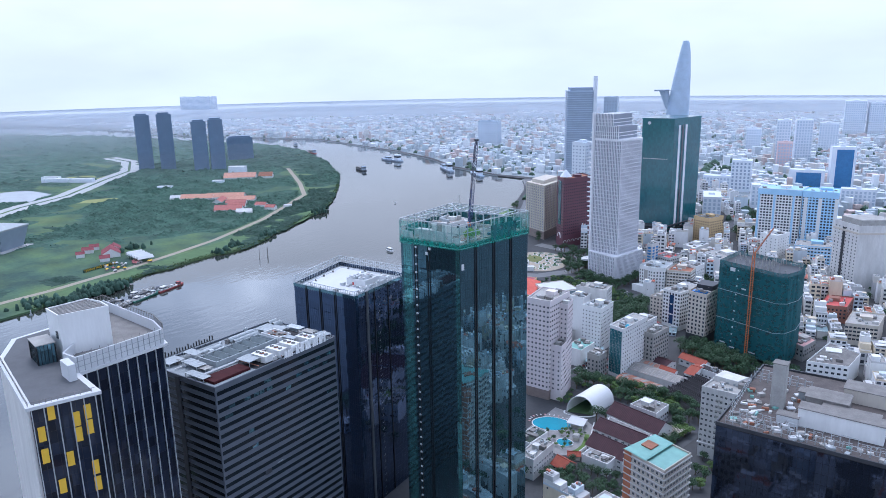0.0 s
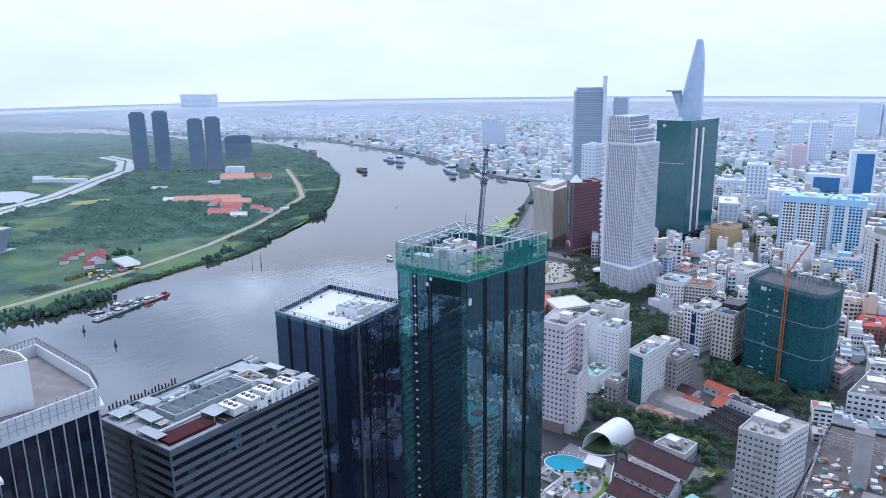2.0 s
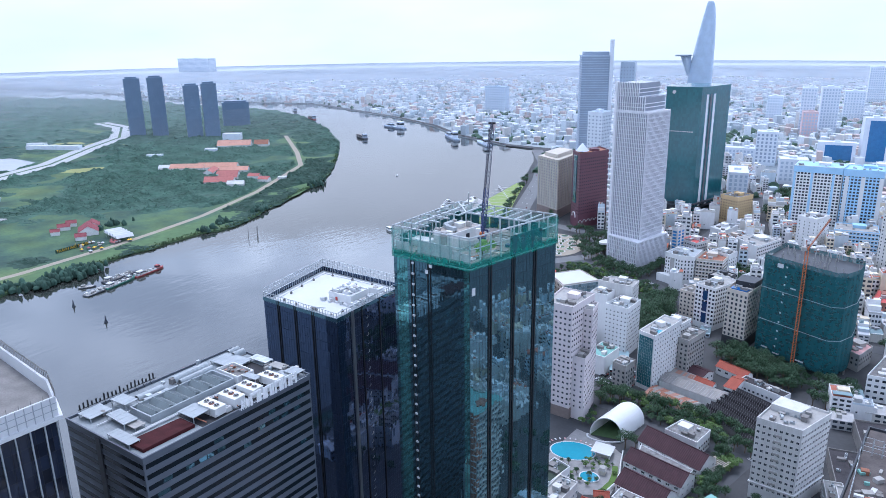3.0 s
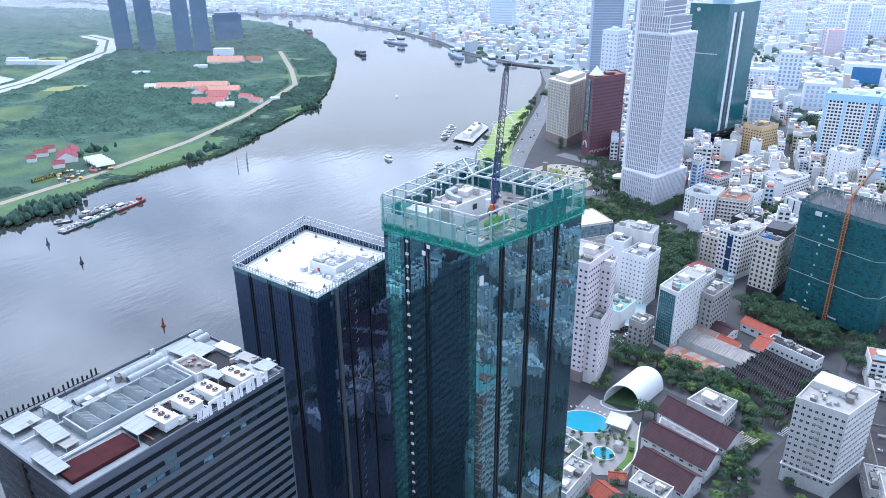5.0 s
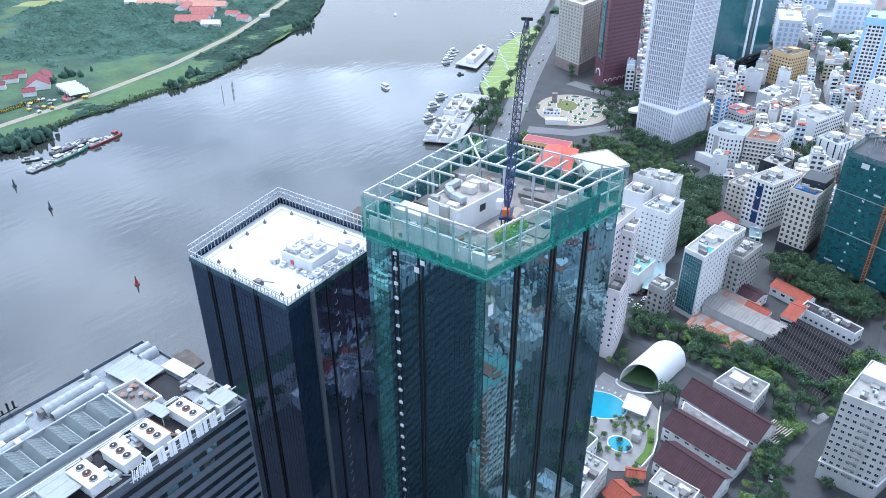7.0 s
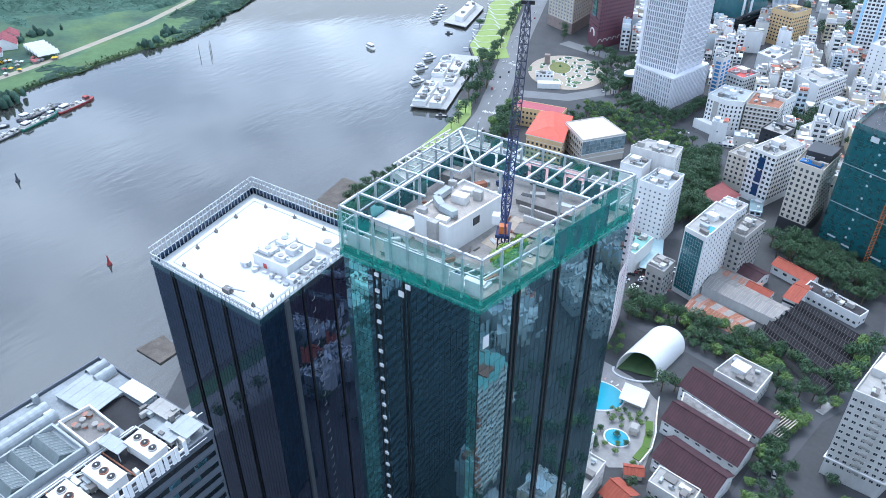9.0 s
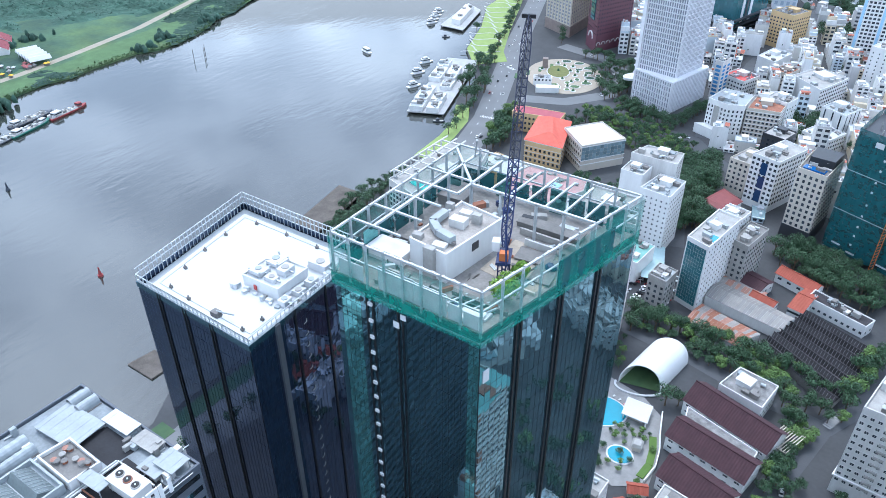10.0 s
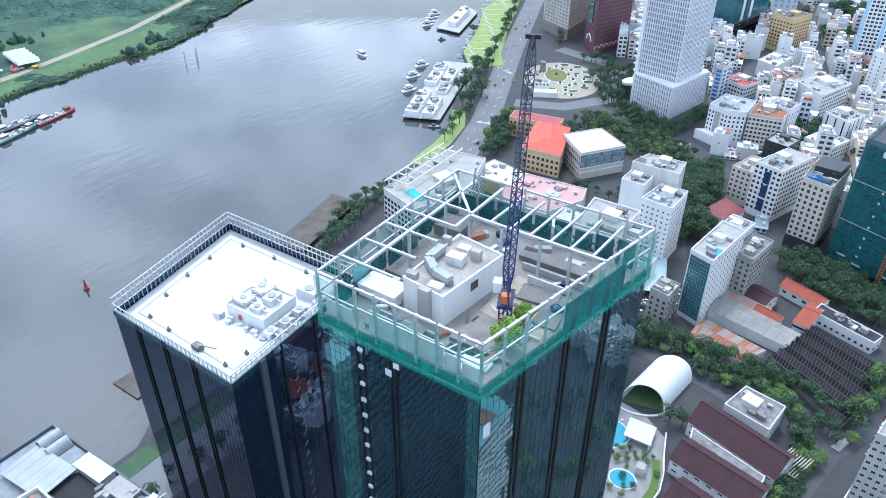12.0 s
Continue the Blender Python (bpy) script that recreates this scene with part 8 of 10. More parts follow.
ribbon("road", [(-246, 700), (-232, 650), (-222, 600), (-205, 548)], 9, 0.04, 0.06, ASPHALT, "narrow tree-lined side street", "road")
ribbon("road", [(-240, 708), (-248, 800), (-252, 900), (-250, 1000), (-230, 1200)], 13, 0.035, 0.06, ASPHALT, "grey street running past the bank podium", "road")
ribbon("road", [(-205, 462), (-170, 458), (-130, 448), (-104, 446), (-88, 480), (-84, 520), (-86, 560)], 9, 0.045, 0.06, ASPHALT, "shaded street round the factory", "road")
ribbon("road", [(-106, 448), (-114, 410), (-118, 380), (-116, 330), (-108, 250)], 11, 0.05, 0.06, ASPHALT, "dark asphalt street beside the convent", "road")
ribbon("road", [(-430, 850), (-372, 835), (-338, 800), (-336, 750), (-360, 715), (-398, 700)], 16, 0.055, 0.06, AVENUE, "grey asphalt ring road round the garden square", "road")
for k in range(0, 70, 2):
    a, b = Vector(QUAY[3 + k // 10]), Vector(QUAY[4 + k // 10])
    p = a.lerp(b, (k % 10) / 10)
    d = (b - a).normalized()
    nrm = Vector((-d.y, d.x))
    for off in ((-3.6, 3.6) if k % 1 == 0 else ()):
        bm = bmesh.new()
        q = p + nrm * off
        bar(bm, (q.x, q.y, 0.1), (q.x + d.x * 4, q.y + d.y * 4, 0.1), 0.3, 0.02)
        solo("lane_mark", bm, PAINT, "white broken lane mark on the avenue", "road marking", "lane marks", "structure")
for (cx, cy, dx, dy, n_b, lx, ly) in ((-396, 648, 1.0, 0.25, 10, -0.35, 1.0), (-104, 452, 0.35, 1.0, 7, 1.0, -0.3), (-440, 760, 0.9, -0.4, 9, 0.4, 1.0), (-256, 702, 0.2, 1, 8, 1, -0.2)):
    for k in range(n_b):
        bm = bmesh.new()
        x, y = cx + dx * (k - n_b / 2) * 1.3, cy + dy * (k - n_b / 2) * 1.3
        bar(bm, (x, y, 0.13), (x + lx * 3.4, y + ly * 3.4, 0.13), 0.55, 0.02)
        solo("crossing_bar", bm, PAINT, "white bar of a zebra crossing", "road marking", "zebra crossings", "structure")

# garden square
gsq = thing("garden_square", "round sandy garden square with curved planting beds", "square", (-390, 772, 0), kind="structure")
bm = bmesh.new()
prism(bm, disc(-389, 772, 35, 36, 46, 28), 0.02, 0.25)
part("paving", bm, mat("sandy_paving", (0.36, 0.31, 0.245), 0.85, 0.15, 6, 0.8), gsq)
for k, (x, y, rx, ry) in enumerate(((-398, 778, 11, 17), (-372, 790, 5, 4), (-366, 778, 5, 4), (-363, 764, 5, 4), (-368, 751, 5, 4), (-381, 741, 4, 5), (-378, 801, 5, 4), (-391, 809, 5, 4), (-404, 808, 5, 4), (-374, 768, 3, 4), (-378, 756, 3, 4), (-384, 793, 4, 3), (-386, 746, 4, 3), (-371, 741, 3, 3), (-362, 788, 3, 3))):
    bm = bmesh.new()
    prism(bm, disc(x, y, rx, 18, ry, 28), 0.25, 0.6)
    kb_ = part("bed_kerb", bm, WHITE2, gsq)
    bm = bmesh.new()
    prism(bm, disc(x, y, rx - 0.9, 18, ry - 0.9, 28), 0.6, 0.75)
    part("bed_planting", bm, mat("olive_planting", (0.16, 0.17, 0.06), 0.95, 0.3, 3, 0.5) if k == 0 else FIELD, kb_)
for (x, y) in ((-414, 776), (-399, 780), (-389, 785), (-376, 760), (-365, 741), (-365, 767), (-380, 776), (-386, 762), (-372, 782), (-392, 797), (-400, 795), (-408, 798), (-374, 748), (-382, 786)):
    bm = bmesh.new()
    prism(bm, disc(x, y, 2.6, 14, 2.6), 0.25, 0.7)
    kb_ = part("pod_kerb", bm, ROOFW, gsq)
    bm = bmesh.new()
    prism(bm, disc(x, y, 1.5, 10, 1.5), 0.7, 2.6, disc(x, y, 0.5, 10, 0.5))
    part("pod_shrub", bm, LEAF, kb_)
building("site_office", "white site office on the garden square", rect(-396, 742, 16, 9, 28), 6, WHITE, ROOFP, W_STD, (0, 1), head=False, kit=(3, 0), seed=71)
building("site_office", "white low shed on the garden square", rect(-384, 728, 20, 8, 28), 4.5, WHITE, ROOFW, None, head=False, kit=(0, 0), seed=72, par=0.3)
flat_patch("monument", rect(-414, 782, 5, 5, 28), 0.25, 9, mat("brown_stone", (0.25, 0.2, 0.18)), "square brown stone pedestal", "monument")
for k in range(4):
    flat_patch("verge_bed", rect(-425 + 5 * k, 746 + 14 * k, 3, 12, 24), 0.12, 0.5, FIELD, "green clipped verge bed beside the avenue", "planting")
# riverside park with winding pale paths
park = flat_patch("riverside_park", [(-474, 750), (-452, 776), (-470, 800), (-500, 866), (-552, 990), (-575, 1050), (-590, 1050), (-570, 932), (-534, 862), (-506, 788)], 0.03, 0.2, mat("park_lawn", (0.25, 0.33, 0.1), 0.9, 0.2, 6, 0.8), "bright yellow-green riverside lawn", "lawn", "structure")
for k in range(16):
    y = 770 + 16 * k
    x = -486 - (y - 770) * 0.42
    bm = bmesh.new()
    pr = None
    for j in range(9):
        q = (x - 20 + 5 * j, y + 7 * math.sin(j * 0.8 + k) + 6)
        if pr:
            bar(bm, (*pr, 0.27), (*q, 0.27), 1.6, 0.08)
        pr = q
    solo("park_path", bm, PAVE, "pale winding path across the riverside lawn", "path", "park paths", "structure")
ribbon("river_lawn", [(-400, 560), (-404, 600), (-412, 632), (-428, 660)], 12, 0.03, 0.15, mat("park_lawn", (0.2, 0.27, 0.05)), "strip of lawn along the quay", "lawn")

# ---------------------------------------------------------------- piers, boats
def pier(name, label, poly, z, m):
    t = thing(name, label, "pier", (*centre(poly), -2))
    bm = bmesh.new()
    prism(bm, poly, z - 0.8, z)
    part("deck", bm, m, t)
    for p in grow(poly, -1):
        bm = bmesh.new()
        prism(bm, disc(p[0], p[1], 0.5, 8), -5, z - 0.8)
        part("pile", bm, DARKC, t)
    return t


pier("ferry_pier", "white ferry pier with long roofed pavilions", [(-459, 622), (-430, 634), (-476, 762), (-506, 752)], 0.6, PAVE)
rr = random.Random(30)
for k in range(7):
    s = k / 7
    x, y = -455 - 45 * s, 636 + 112 * s
    for off, w, d in ((-7, 11, 15), (7, 10, 16)):
        c_, s_ = math.cos(radians(20)), math.sin(radians(20))
        if (k + (off > 0)) % 4 == 3:
            continue
        h = rr.uniform(2.6, 5)
        building("pier_pavilion", "white flat-roofed pavilion on the ferry pier", rect(x + c_ * off + 6, y + s_ * off, w, d, 20), 0.6 + h, WHITE, rr.choice((ROOFW, ROOFP, ROOFW)), None, z0=0.6, head=False, kit=(2, 0), par=0.3, group="pier pavilions")
pier("ferry_pier", "smaller white pier with a long hall", [(-573, 838), (-542, 836), (-567, 914), (-596, 932)], 0.6, PAVE)
building("pier_pavilion", "long white hall on the smaller pier", [(-566, 850), (-554, 848), (-572, 905), (-585, 908)], 6, WHITE, ROOFW, None, z0=0.6, head=False, kit=(1, 0), par=0.3, group="pier pavilions")
t = pier("old_jetty", "derelict brown earth jetty beside the bank", [(-409, 430), (-390, 432), (-401, 494), (-421, 494)], 0.2, mat("mud_earth", (0.11, 0.095, 0.082), 0.95, 0.55, 5, 0.6))
t = pier("pontoon", "small grey timber pontoon by the bank", [(-388, 303), (-370, 303), (-370, 315), (-386, 317)], -1.2, mat("mud_earth", (0.19, 0.15, 0.12)))


def boat(name, label, x, y, deg, length, beam, hull_m, deck_m, houses, cargo=None):
    """Pointed hull with sheer, a deck and cabins. houses: (offset, length, width, height, material)."""
    t = thing(name, label, "boat", (x, y, -2.0))
    c_, s_ = math.cos(radians(deg)), math.sin(radians(deg))
    W = lambda a, b, z: Vector((x + c_ * a - s_ * b, y + s_ * a + c_ * b, z))
    fb_ = max(0.8, length * 0.035)
    bm = bmesh.new()
    st_ = [(-0.5, 0.8), (-0.42, 1), (0.2, 1), (0.38, 0.75), (0.5, 0.05)]
    rows = []
    for s, w in st_:
        lift = fb_ * (1 + max(0, s) * 0.9)
        rows.append([bm.verts.new(W(s * length, k * w * beam / 2, z)) for k, z in ((-1, -2 + lift), (-0.8, -2.3), (0.8, -2.3), (1, -2 + lift))])
    for a, b in zip(rows, rows[1:]):
        for k in range(3):
            bm.faces.new((a[k], b[k], b[k + 1], a[k + 1]))
        bm.faces.new((a[3], b[3], b[0], a[0]))
    bm.faces.new(rows[0])
    part("hull", bm, hull_m, t)
    bm = bmesh.new()
    prism(bm, [tuple(W(a * length, b * beam, 0)[:2]) for a, b in ((-0.47, -0.36), (0.22, -0.42), (0.36, -0.26), (0.36, 0.26), (0.22, 0.42), (-0.47, 0.36))], -2 + fb_, -2 + fb_ * 1.35)
    part("deck", bm, deck_m, t)
    for o, l_, w_, h_, m_ in houses:
        bm = bmesh.new()
        prism(bm, [tuple(W(o * length + a * l_ / 2, b * w_ / 2, 0)[:2]) for a, b in ((-1, -1), (1, -1), (1, 1), (-1, 1))], -2 + fb_, -2 + fb_ * 1.3 + h_)
        cb = part("cabin", bm, m_, t)
        bm = bmesh.new()
        prism(bm, [tuple(W(o * length + a * l_ / 2 * 1.04, b * w_ / 2 * 1.03, 0)[:2]) for a, b in ((-1, -1), (1, -1), (1, 1), (-1, 1))], -2 + fb_ * 1.3 + h_ * 0.45, -2 + fb_ * 1.3 + h_ * 0.75)
        part("window_band", bm, GLASS, cb)
    bm = bmesh.new()
    o = houses[0][0] * length if houses else 0
    bar(bm, W(o, 0, -2 + fb_), W(o, 0, -2 + fb_ + max(3, length * 0.16)), 0.15)
    part("mast", bm, STEEL, t)
    if cargo:
        cr_ = random.Random(int(x * 7 + y))
        bm = bmesh.new()
        for _ in range(cargo):
            a, b, w_ = cr_.uniform(-0.44, 0.32) * length, cr_.uniform(-0.36, 0.36) * beam, cr_.uniform(0.5, 1.6)
            prism(bm, [tuple(W(a + p * w_, b + q * w_ * 0.6, 0)[:2]) for p, q in ((-1, -1), (1, -1), (1, 1), (-1, 1))], -2 + fb_, -2 + fb_ * 1.35 + cr_.uniform(0.3, 1.8))
        part("deck_clutter", bm, mat("mixed_deck_goods", (0.42, 0.42, 0.41), 0.85, 0.3, 2, 0.4, rnd="island", rnd_amt=0.75), t, kind="stuff")
    return t


REDH = mat("red_hull_paint", (0.3, 0.05, 0.05), 0.6, 0.3, 3, 0.5)
GRNH = mat("green_hull_paint", (0.03, 0.16, 0.12), 0.6, 0.3, 3, 0.5)
DKH = mat("dark_hull_paint", (0.06, 0.07, 0.09), 0.6, 0.3, 3, 0.5)
boat("barge", "dark red work barge moored at the far bank", -694, 466, 100, 38, 8, REDH, GREYC, ((-0.3, 7, 5, 3.5, WHITE2), (0.3, 4, 4, 3, REDH)), 40)
boat("barge", "cluttered green-hulled work barge moored at the far bank", -688, 430, 104, 40, 9, GRNH, GREYC, ((-0.32, 6, 5, 3, WHITE2), (0.3, 5, 4, 2.4, STEEL)), 46)
boat("barge", "grey work barge with clutter moored at the far bank", -683, 402, 102, 26, 9, DKH, GREYC, ((0.2, 5, 4, 2, GREYC),), 34)
boat("barge", "flat grey barge close to the far bank", -704, 440, 98, 40, 9, DKH, DARKC, ((-0.35, 6, 5, 3, WHITE2),), 46)
boat("barge", "small flat barge near the mangroves", -704, 405, 60, 16, 6, DKH, GREYC, ((-0.2, 4, 3, 2, GREYC),))
boat("ferry", "white excursion boat on the open river", -588, 727, 160, 16, 5, WHITE, WHITE, ((-0.05, 9, 4, 3.2, WHITE),))
boat("cargo_ship", "dark cargo barge under way on the river", -1160, 1332, 150, 62, 13, DKH, DARKC, ((-0.38, 10, 9, 8, HAZEB), (0.05, 34, 10, 4, DARKC)))
boat("cargo_ship", "dark cargo barge far down the river", -1547, 1560, 150, 66, 13, REDH, DARKC, ((-0.38, 10, 9, 8, HAZEB), (0.05, 34, 10, 4, DARKC)))
boat("cargo_ship", "grey ship moored off the far quay", -1205, 1510, 165, 90, 15, HAZEB, FARG, ((-0.3, 16, 11, 14, FARW), (0.15, 18, 8, 6, FARG)))
boat("cargo_ship", "grey ship moored at the far quay", -970, 1425, 140, 100, 15, HAZEB, FARG, ((-0.25, 18, 11, 15, FARW), (0.2, 20, 8, 7, FARG)))
boat("cargo_ship", "pale ship moored at the far quay", -860, 1385, 140, 80, 14, FARG, FARG, ((-0.25, 16, 11, 12, FARW),))
boat("cargo_ship", "dark barge far down the river bend", -1750, 1690, 140, 60, 13, DKH, DARKC, ((-0.38, 10, 9, 8, HAZEB),))
for x, y, dg in ((-491, 676, 70), (-508, 706, 66), (-519, 735, 65), (-596, 858, 68), (-602, 872, 68), (-608, 886, 68), (-590, 846, 68)):
    boat("motor_yacht", "white motor yacht moored beside the pier", x, y, dg, 15, 5, WHITE, WHITE, ((-0.08, 8, 3.8, 3.0, WHITE), (-0.1, 5, 3, 4.6, WHITE)))
boat("work_boat", "small dark work boat near the quay", -428, 624, 30, 10, 3, DKH, GREYC, ((-0.1, 3, 2, 1.6, DKH),))
boat("work_boat", "small dark boat by the pier steps", -548, 812, 30, 8, 3, DKH, GREYC, ((-0.1, 3, 2, 1.6, DKH),))
boat("speed_boat", "tiny pale speedboat on the wide river", -800, 1010, 120, 9, 3, WHITE, WHITE, ((-0.1, 3, 2, 1.4, WHITE),))
for x, y, m_ in ((-464, 340, REDH), (-605, 365, DKH), (-735, 332, ROOFP), (-665, 370, DKH)):
    t = thing("channel_buoy", "red and dark channel buoy floating on the river", "buoy", (x, y, -2))
    bm = bmesh.new()
    prism(bm, disc(x, y, 1.5, 12), -2.5, -1.0)
    part("float", bm, m_, t)
    bm = bmesh.new()
    prism(bm, disc(x, y, 1.0, 8), -1.0, 3.2, disc(x, y, 0.35, 8))
    part("tower", bm, m_, t)
    bm = bmesh.new()
    prism(bm, disc(x, y, 0.55, 8), 3.2, 4.2, disc(x, y, 0.1, 8))
    part("top_mark", bm, m_, t)
for x, y in ((-712, 612), (-708, 622), (-714, 628)):
    bm = bmesh.new()
    prism(bm, disc(x, y, 0.35, 8), -4, 9, disc(x, y, 0.25, 8))
    solo("mooring_post", bm, DARKC, "slim grey mooring post in the river", "post", "mooring posts")
# Roof red softened towards pink, haze included in the colour.
HAZERED = mat("hazed_red_roof", (0.36, 0.12, 0.12), 0.8, 0.25, 5, 0.6)
# ---------------------------------------------------------------- the green peninsula
TRACK = [(-796, -200), (-797, 340), (-797, 387), (-804, 443), (-808, 489), (-821, 556), (-842, 645), (-896, 784), (-960, 903), (-1010, 991), (-1124, 1092), (-1332, 1257)]
ribbon("road", TRACK, 9, 0.02, 0.05, SAND, "pale dirt road along the far bank", "road")
BOUL = [(-1240, 430), (-1377, 634), (-1430, 747), (-1564, 905), (-1662, 1034), (-1845, 1155), (-1990, 1180)]
ribbon("road", BOUL, 46, 0.02, 0.06, mat("pale_concrete_road", (0.42, 0.43, 0.43), 0.85, 0.15, 12, 1.5), "pale concrete dual boulevard under construction", "road")
ribbon("road_median", BOUL, 6, 0.09, 0.2, FIELD, "green median strip of the boulevard", "median")
ribbon("road", [(-1377, 634), (-1520, 660), (-1700, 700)], 16, 0.03, 0.06, mat("pale_concrete_road", (0.42, 0.43, 0.43)), "pale concrete side road on the peninsula", "road")
flat_patch("pond", [(-1468, 640), (-1420, 672), (-1480, 745), (-1580, 745), (-1600, 690)], 0.02, 0.08, mat("pond_water", (0.3, 0.33, 0.36), 0.08, 0.1, 20, 4, 0.02), "pale still pond in the meadow", "pond", "structure")
flat_patch("pale_clearing", [(-1340, 700), (-1250, 760), (-1290, 800), (-1380, 745)], 0.02, 0.05, mat("dry_grass", (0.25, 0.27, 0.1), 0.95, 0.3, 20, 2), "dry yellowish clearing in the scrub", "meadow", "structure")
flat_patch("pale_clearing", [(-1750, 800), (-1500, 930), (-1560, 990), (-1800, 880)], 0.02, 0.05, mat("dry_grass", (0.25, 0.27, 0.1)), "dry yellowish clearing far in the scrub", "meadow", "structure")
ribbon("bank_strip", [(-772, 380), (-780, 440), (-790, 520), (-795, 590), (-815, 690), (-850, 800), (-930, 940)], [24, 22, 20, 40, 40, 46, 60], 0.02, 0.06, mat("bank_grass", (0.085, 0.15, 0.06), 0.95, 0.35, 10, 1.2), "bright rough grass along the far bank", "grass")
DRED = mat("dark_red_tiles", (0.24, 0.06, 0.07), 0.8, 0.25, 4, 0.5)
# Tile red and orange below are paled to look hazed from afar.
PINKR = mat("hazed_red_tiles", (0.42, 0.15, 0.13), 0.8, 0.25, 4, 0.5)
ORNG = mat("hazed_orange_tiles", (0.55, 0.29, 0.21), 0.8, 0.2, 4, 0.5)
rr = random.Random(61)
for i, (x, y, w, d, dg, m) in enumerate((
        (-1150, 850, 60, 20, 35, ORNG), (-1110, 885, 70, 22, 35, ORNG), (-1060, 880, 50, 18, 35, ORNG), (-1085, 850, 40, 16, 125, PINKR), (-1040, 850, 36, 15, 35, PINKR), (-1000, 800, 46, 22, 40, PINKR), (-1015, 830, 30, 14, 40, PINKR),
        (-960, 800, 26, 14, 40, WHITE2), (-1180, 830, 30, 14, 35, ROOFW), (-985, 860, 20, 12, 20, PINKR), (-950, 850, 18, 12, 20, PINKR), (-1300, 1080, 70, 30, 40, ORNG), (-1260, 1120, 30, 26, 40, RUST),
        (-890, 514, 30, 22, 150, DRED), (-908, 530, 22, 16, 150, DRED), (-930, 505, 14, 10, 60, DRED), (-868, 492, 12, 10, 60, DRED), (-940, 520, 12, 9, 60, DRED), (-915, 486, 10, 8, 60, DRED))):
    a = radians(dg)
    p0 = (x - math.cos(a) * w / 2 + math.sin(a) * d / 2, y - math.sin(a) * w / 2 - math.cos(a) * d / 2)
    p1 = (x + math.cos(a) * w / 2 + math.sin(a) * d / 2, y + math.sin(a) * w / 2 - math.cos(a) * d / 2)
    gable_hall("convent_house" if i < 13 else "riverside_restaurant", ("low house with orange roofs among trees" if m is ORNG else "low house with a haze-paled red roof among trees") if i < 13 else "red-roofed riverside restaurant house", p0, p1, d, 5, 5 + d * 0.3, WHITE, m, 0)
for i, (x, y, w, d, h) in enumerate(((-1380, 1140, 40, 20, 16), (-1330, 905, 30, 12, 5), (-1640, 840, 60, 16, 8), (-1585, 870, 50, 16, 8), (-1700, 860, 40, 14, 6), (-1290, 1010, 24, 14, 6), (-940, 880, 14, 9, 4))):
    building("low_building", "low white building on the green peninsula", rect(x, y, w, d, 35), h, FARW if i != 6 else WHITE, ROOFW, None, head=False, kit=(0, 0), par=0.4)
# slanted stone hall
fo = thing("visitor_hall", "grey inclined-wall visitor hall on the meadow", "hall", (-1066, 452, 0))
FO = rect(-1066, 452, 48, 40, 25)
TAKEN.append(grow(FO, 4))
bm = bmesh.new()
prism(bm, FO, 0, 29, grow(FO, 7))
part("inclined_wall", bm, mat("blue_grey_stone", (0.27, 0.32, 0.38), 0.7, 0.1, 8, 1.0), fo)
bm = bmesh.new()
prism(bm, grow(FO, 7.5), 29, 31)
part("roof", bm, ROOFP, fo)
bm = bmesh.new()
prism(bm, grow(FO, 9), 0, 1.2)
part("plinth", bm, PAVE, fo)
for k in range(6):
    fin(fo, FO[0], FO[1], (k + 0.5) / 6, 2, 24, 2.4, 5, DARKGREY, "slit_window")
tent = thing("event_tent", "white striped event tent on the far bank", "tent", (-835, 521, 0))
for k in range(5):
    bm = bmesh.new()
    x, y = -853 + 8.6 * k, 524.5 - 1.8 * k
    prism(bm, rect(x, y, 8.2, 20, -12), 5, 8.5, rect(x, y, 1.2, 20, -12))
    part("roof_bay", bm, ROOFW, tent)
    for sy in (-9.5, 9.5):
        bm = bmesh.new()
        bar(bm, (x, y + sy, 0), (x, y + sy, 5), 0.25)
        part("pole", bm, STEEL, tent)
for k in range(26):
    x, y = -830 + rr.uniform(-16, 26), 490 + rr.uniform(-26, 30)
    if k < 6:
        x, y = -822 + rr.uniform(-10, 10), 505 + rr.uniform(-8, 8)
    t = thing("market_stall", "small stall with a coloured canopy near the tent", "stall", (x, y, 0), group="bank stalls")
    bm = bmesh.new()
    prism(bm, rect(x, y, 4, 3.4, k * 13), 2.4, 3.6, rect(x, y, 0.8, 0.8, k * 13))
    part("canopy", bm, HAZERED if k < 8 else rr.choice((ROOFW, DARKC, GREYC, YELLOW)), t)
    bm = bmesh.new()
    prism(bm, rect(x, y, 2.6, 2.2, k * 13), 0, 2.4)
    part("counter", bm, DARKC, t)
# hedge sign with the city's words
hs = thing("hedge_sign", "dark hedge carrying large yellow city name letters", "sign", (-838, 468, 0))
bm = bmesh.new()
bar(bm, (-836.5, 445, 2), (-842, 492, 2), 1.6, 4)
part("hedge", bm, SHRUB, hs)
curve = bpy.data.curves.new("lettering", "FONT")
curve.body = "THÀNH PHỐ THỦ ĐỨC"
curve.size, curve.extrude, curve.align_x = 6.0, 0.15, "LEFT"
tmp = new("lettering_source", curve)
bpy.context.view_layer.update()
me = bpy.data.meshes.new_from_object(tmp.evaluated_get(bpy.context.evaluated_depsgraph_get()))
bpy.data.objects.remove(tmp)
wdt = max((v.co.x for v in me.vertices), default=1)
me.materials.append(YELLOW)
ob = new("lettering", me)
ob.parent = hs
dirv = Vector((-5.5, 47, 0)).normalized()
rot = Matrix((dirv, Vector((0, 0, 1)), dirv.cross(Vector((0, 0, 1))))).transposed().to_4x4()
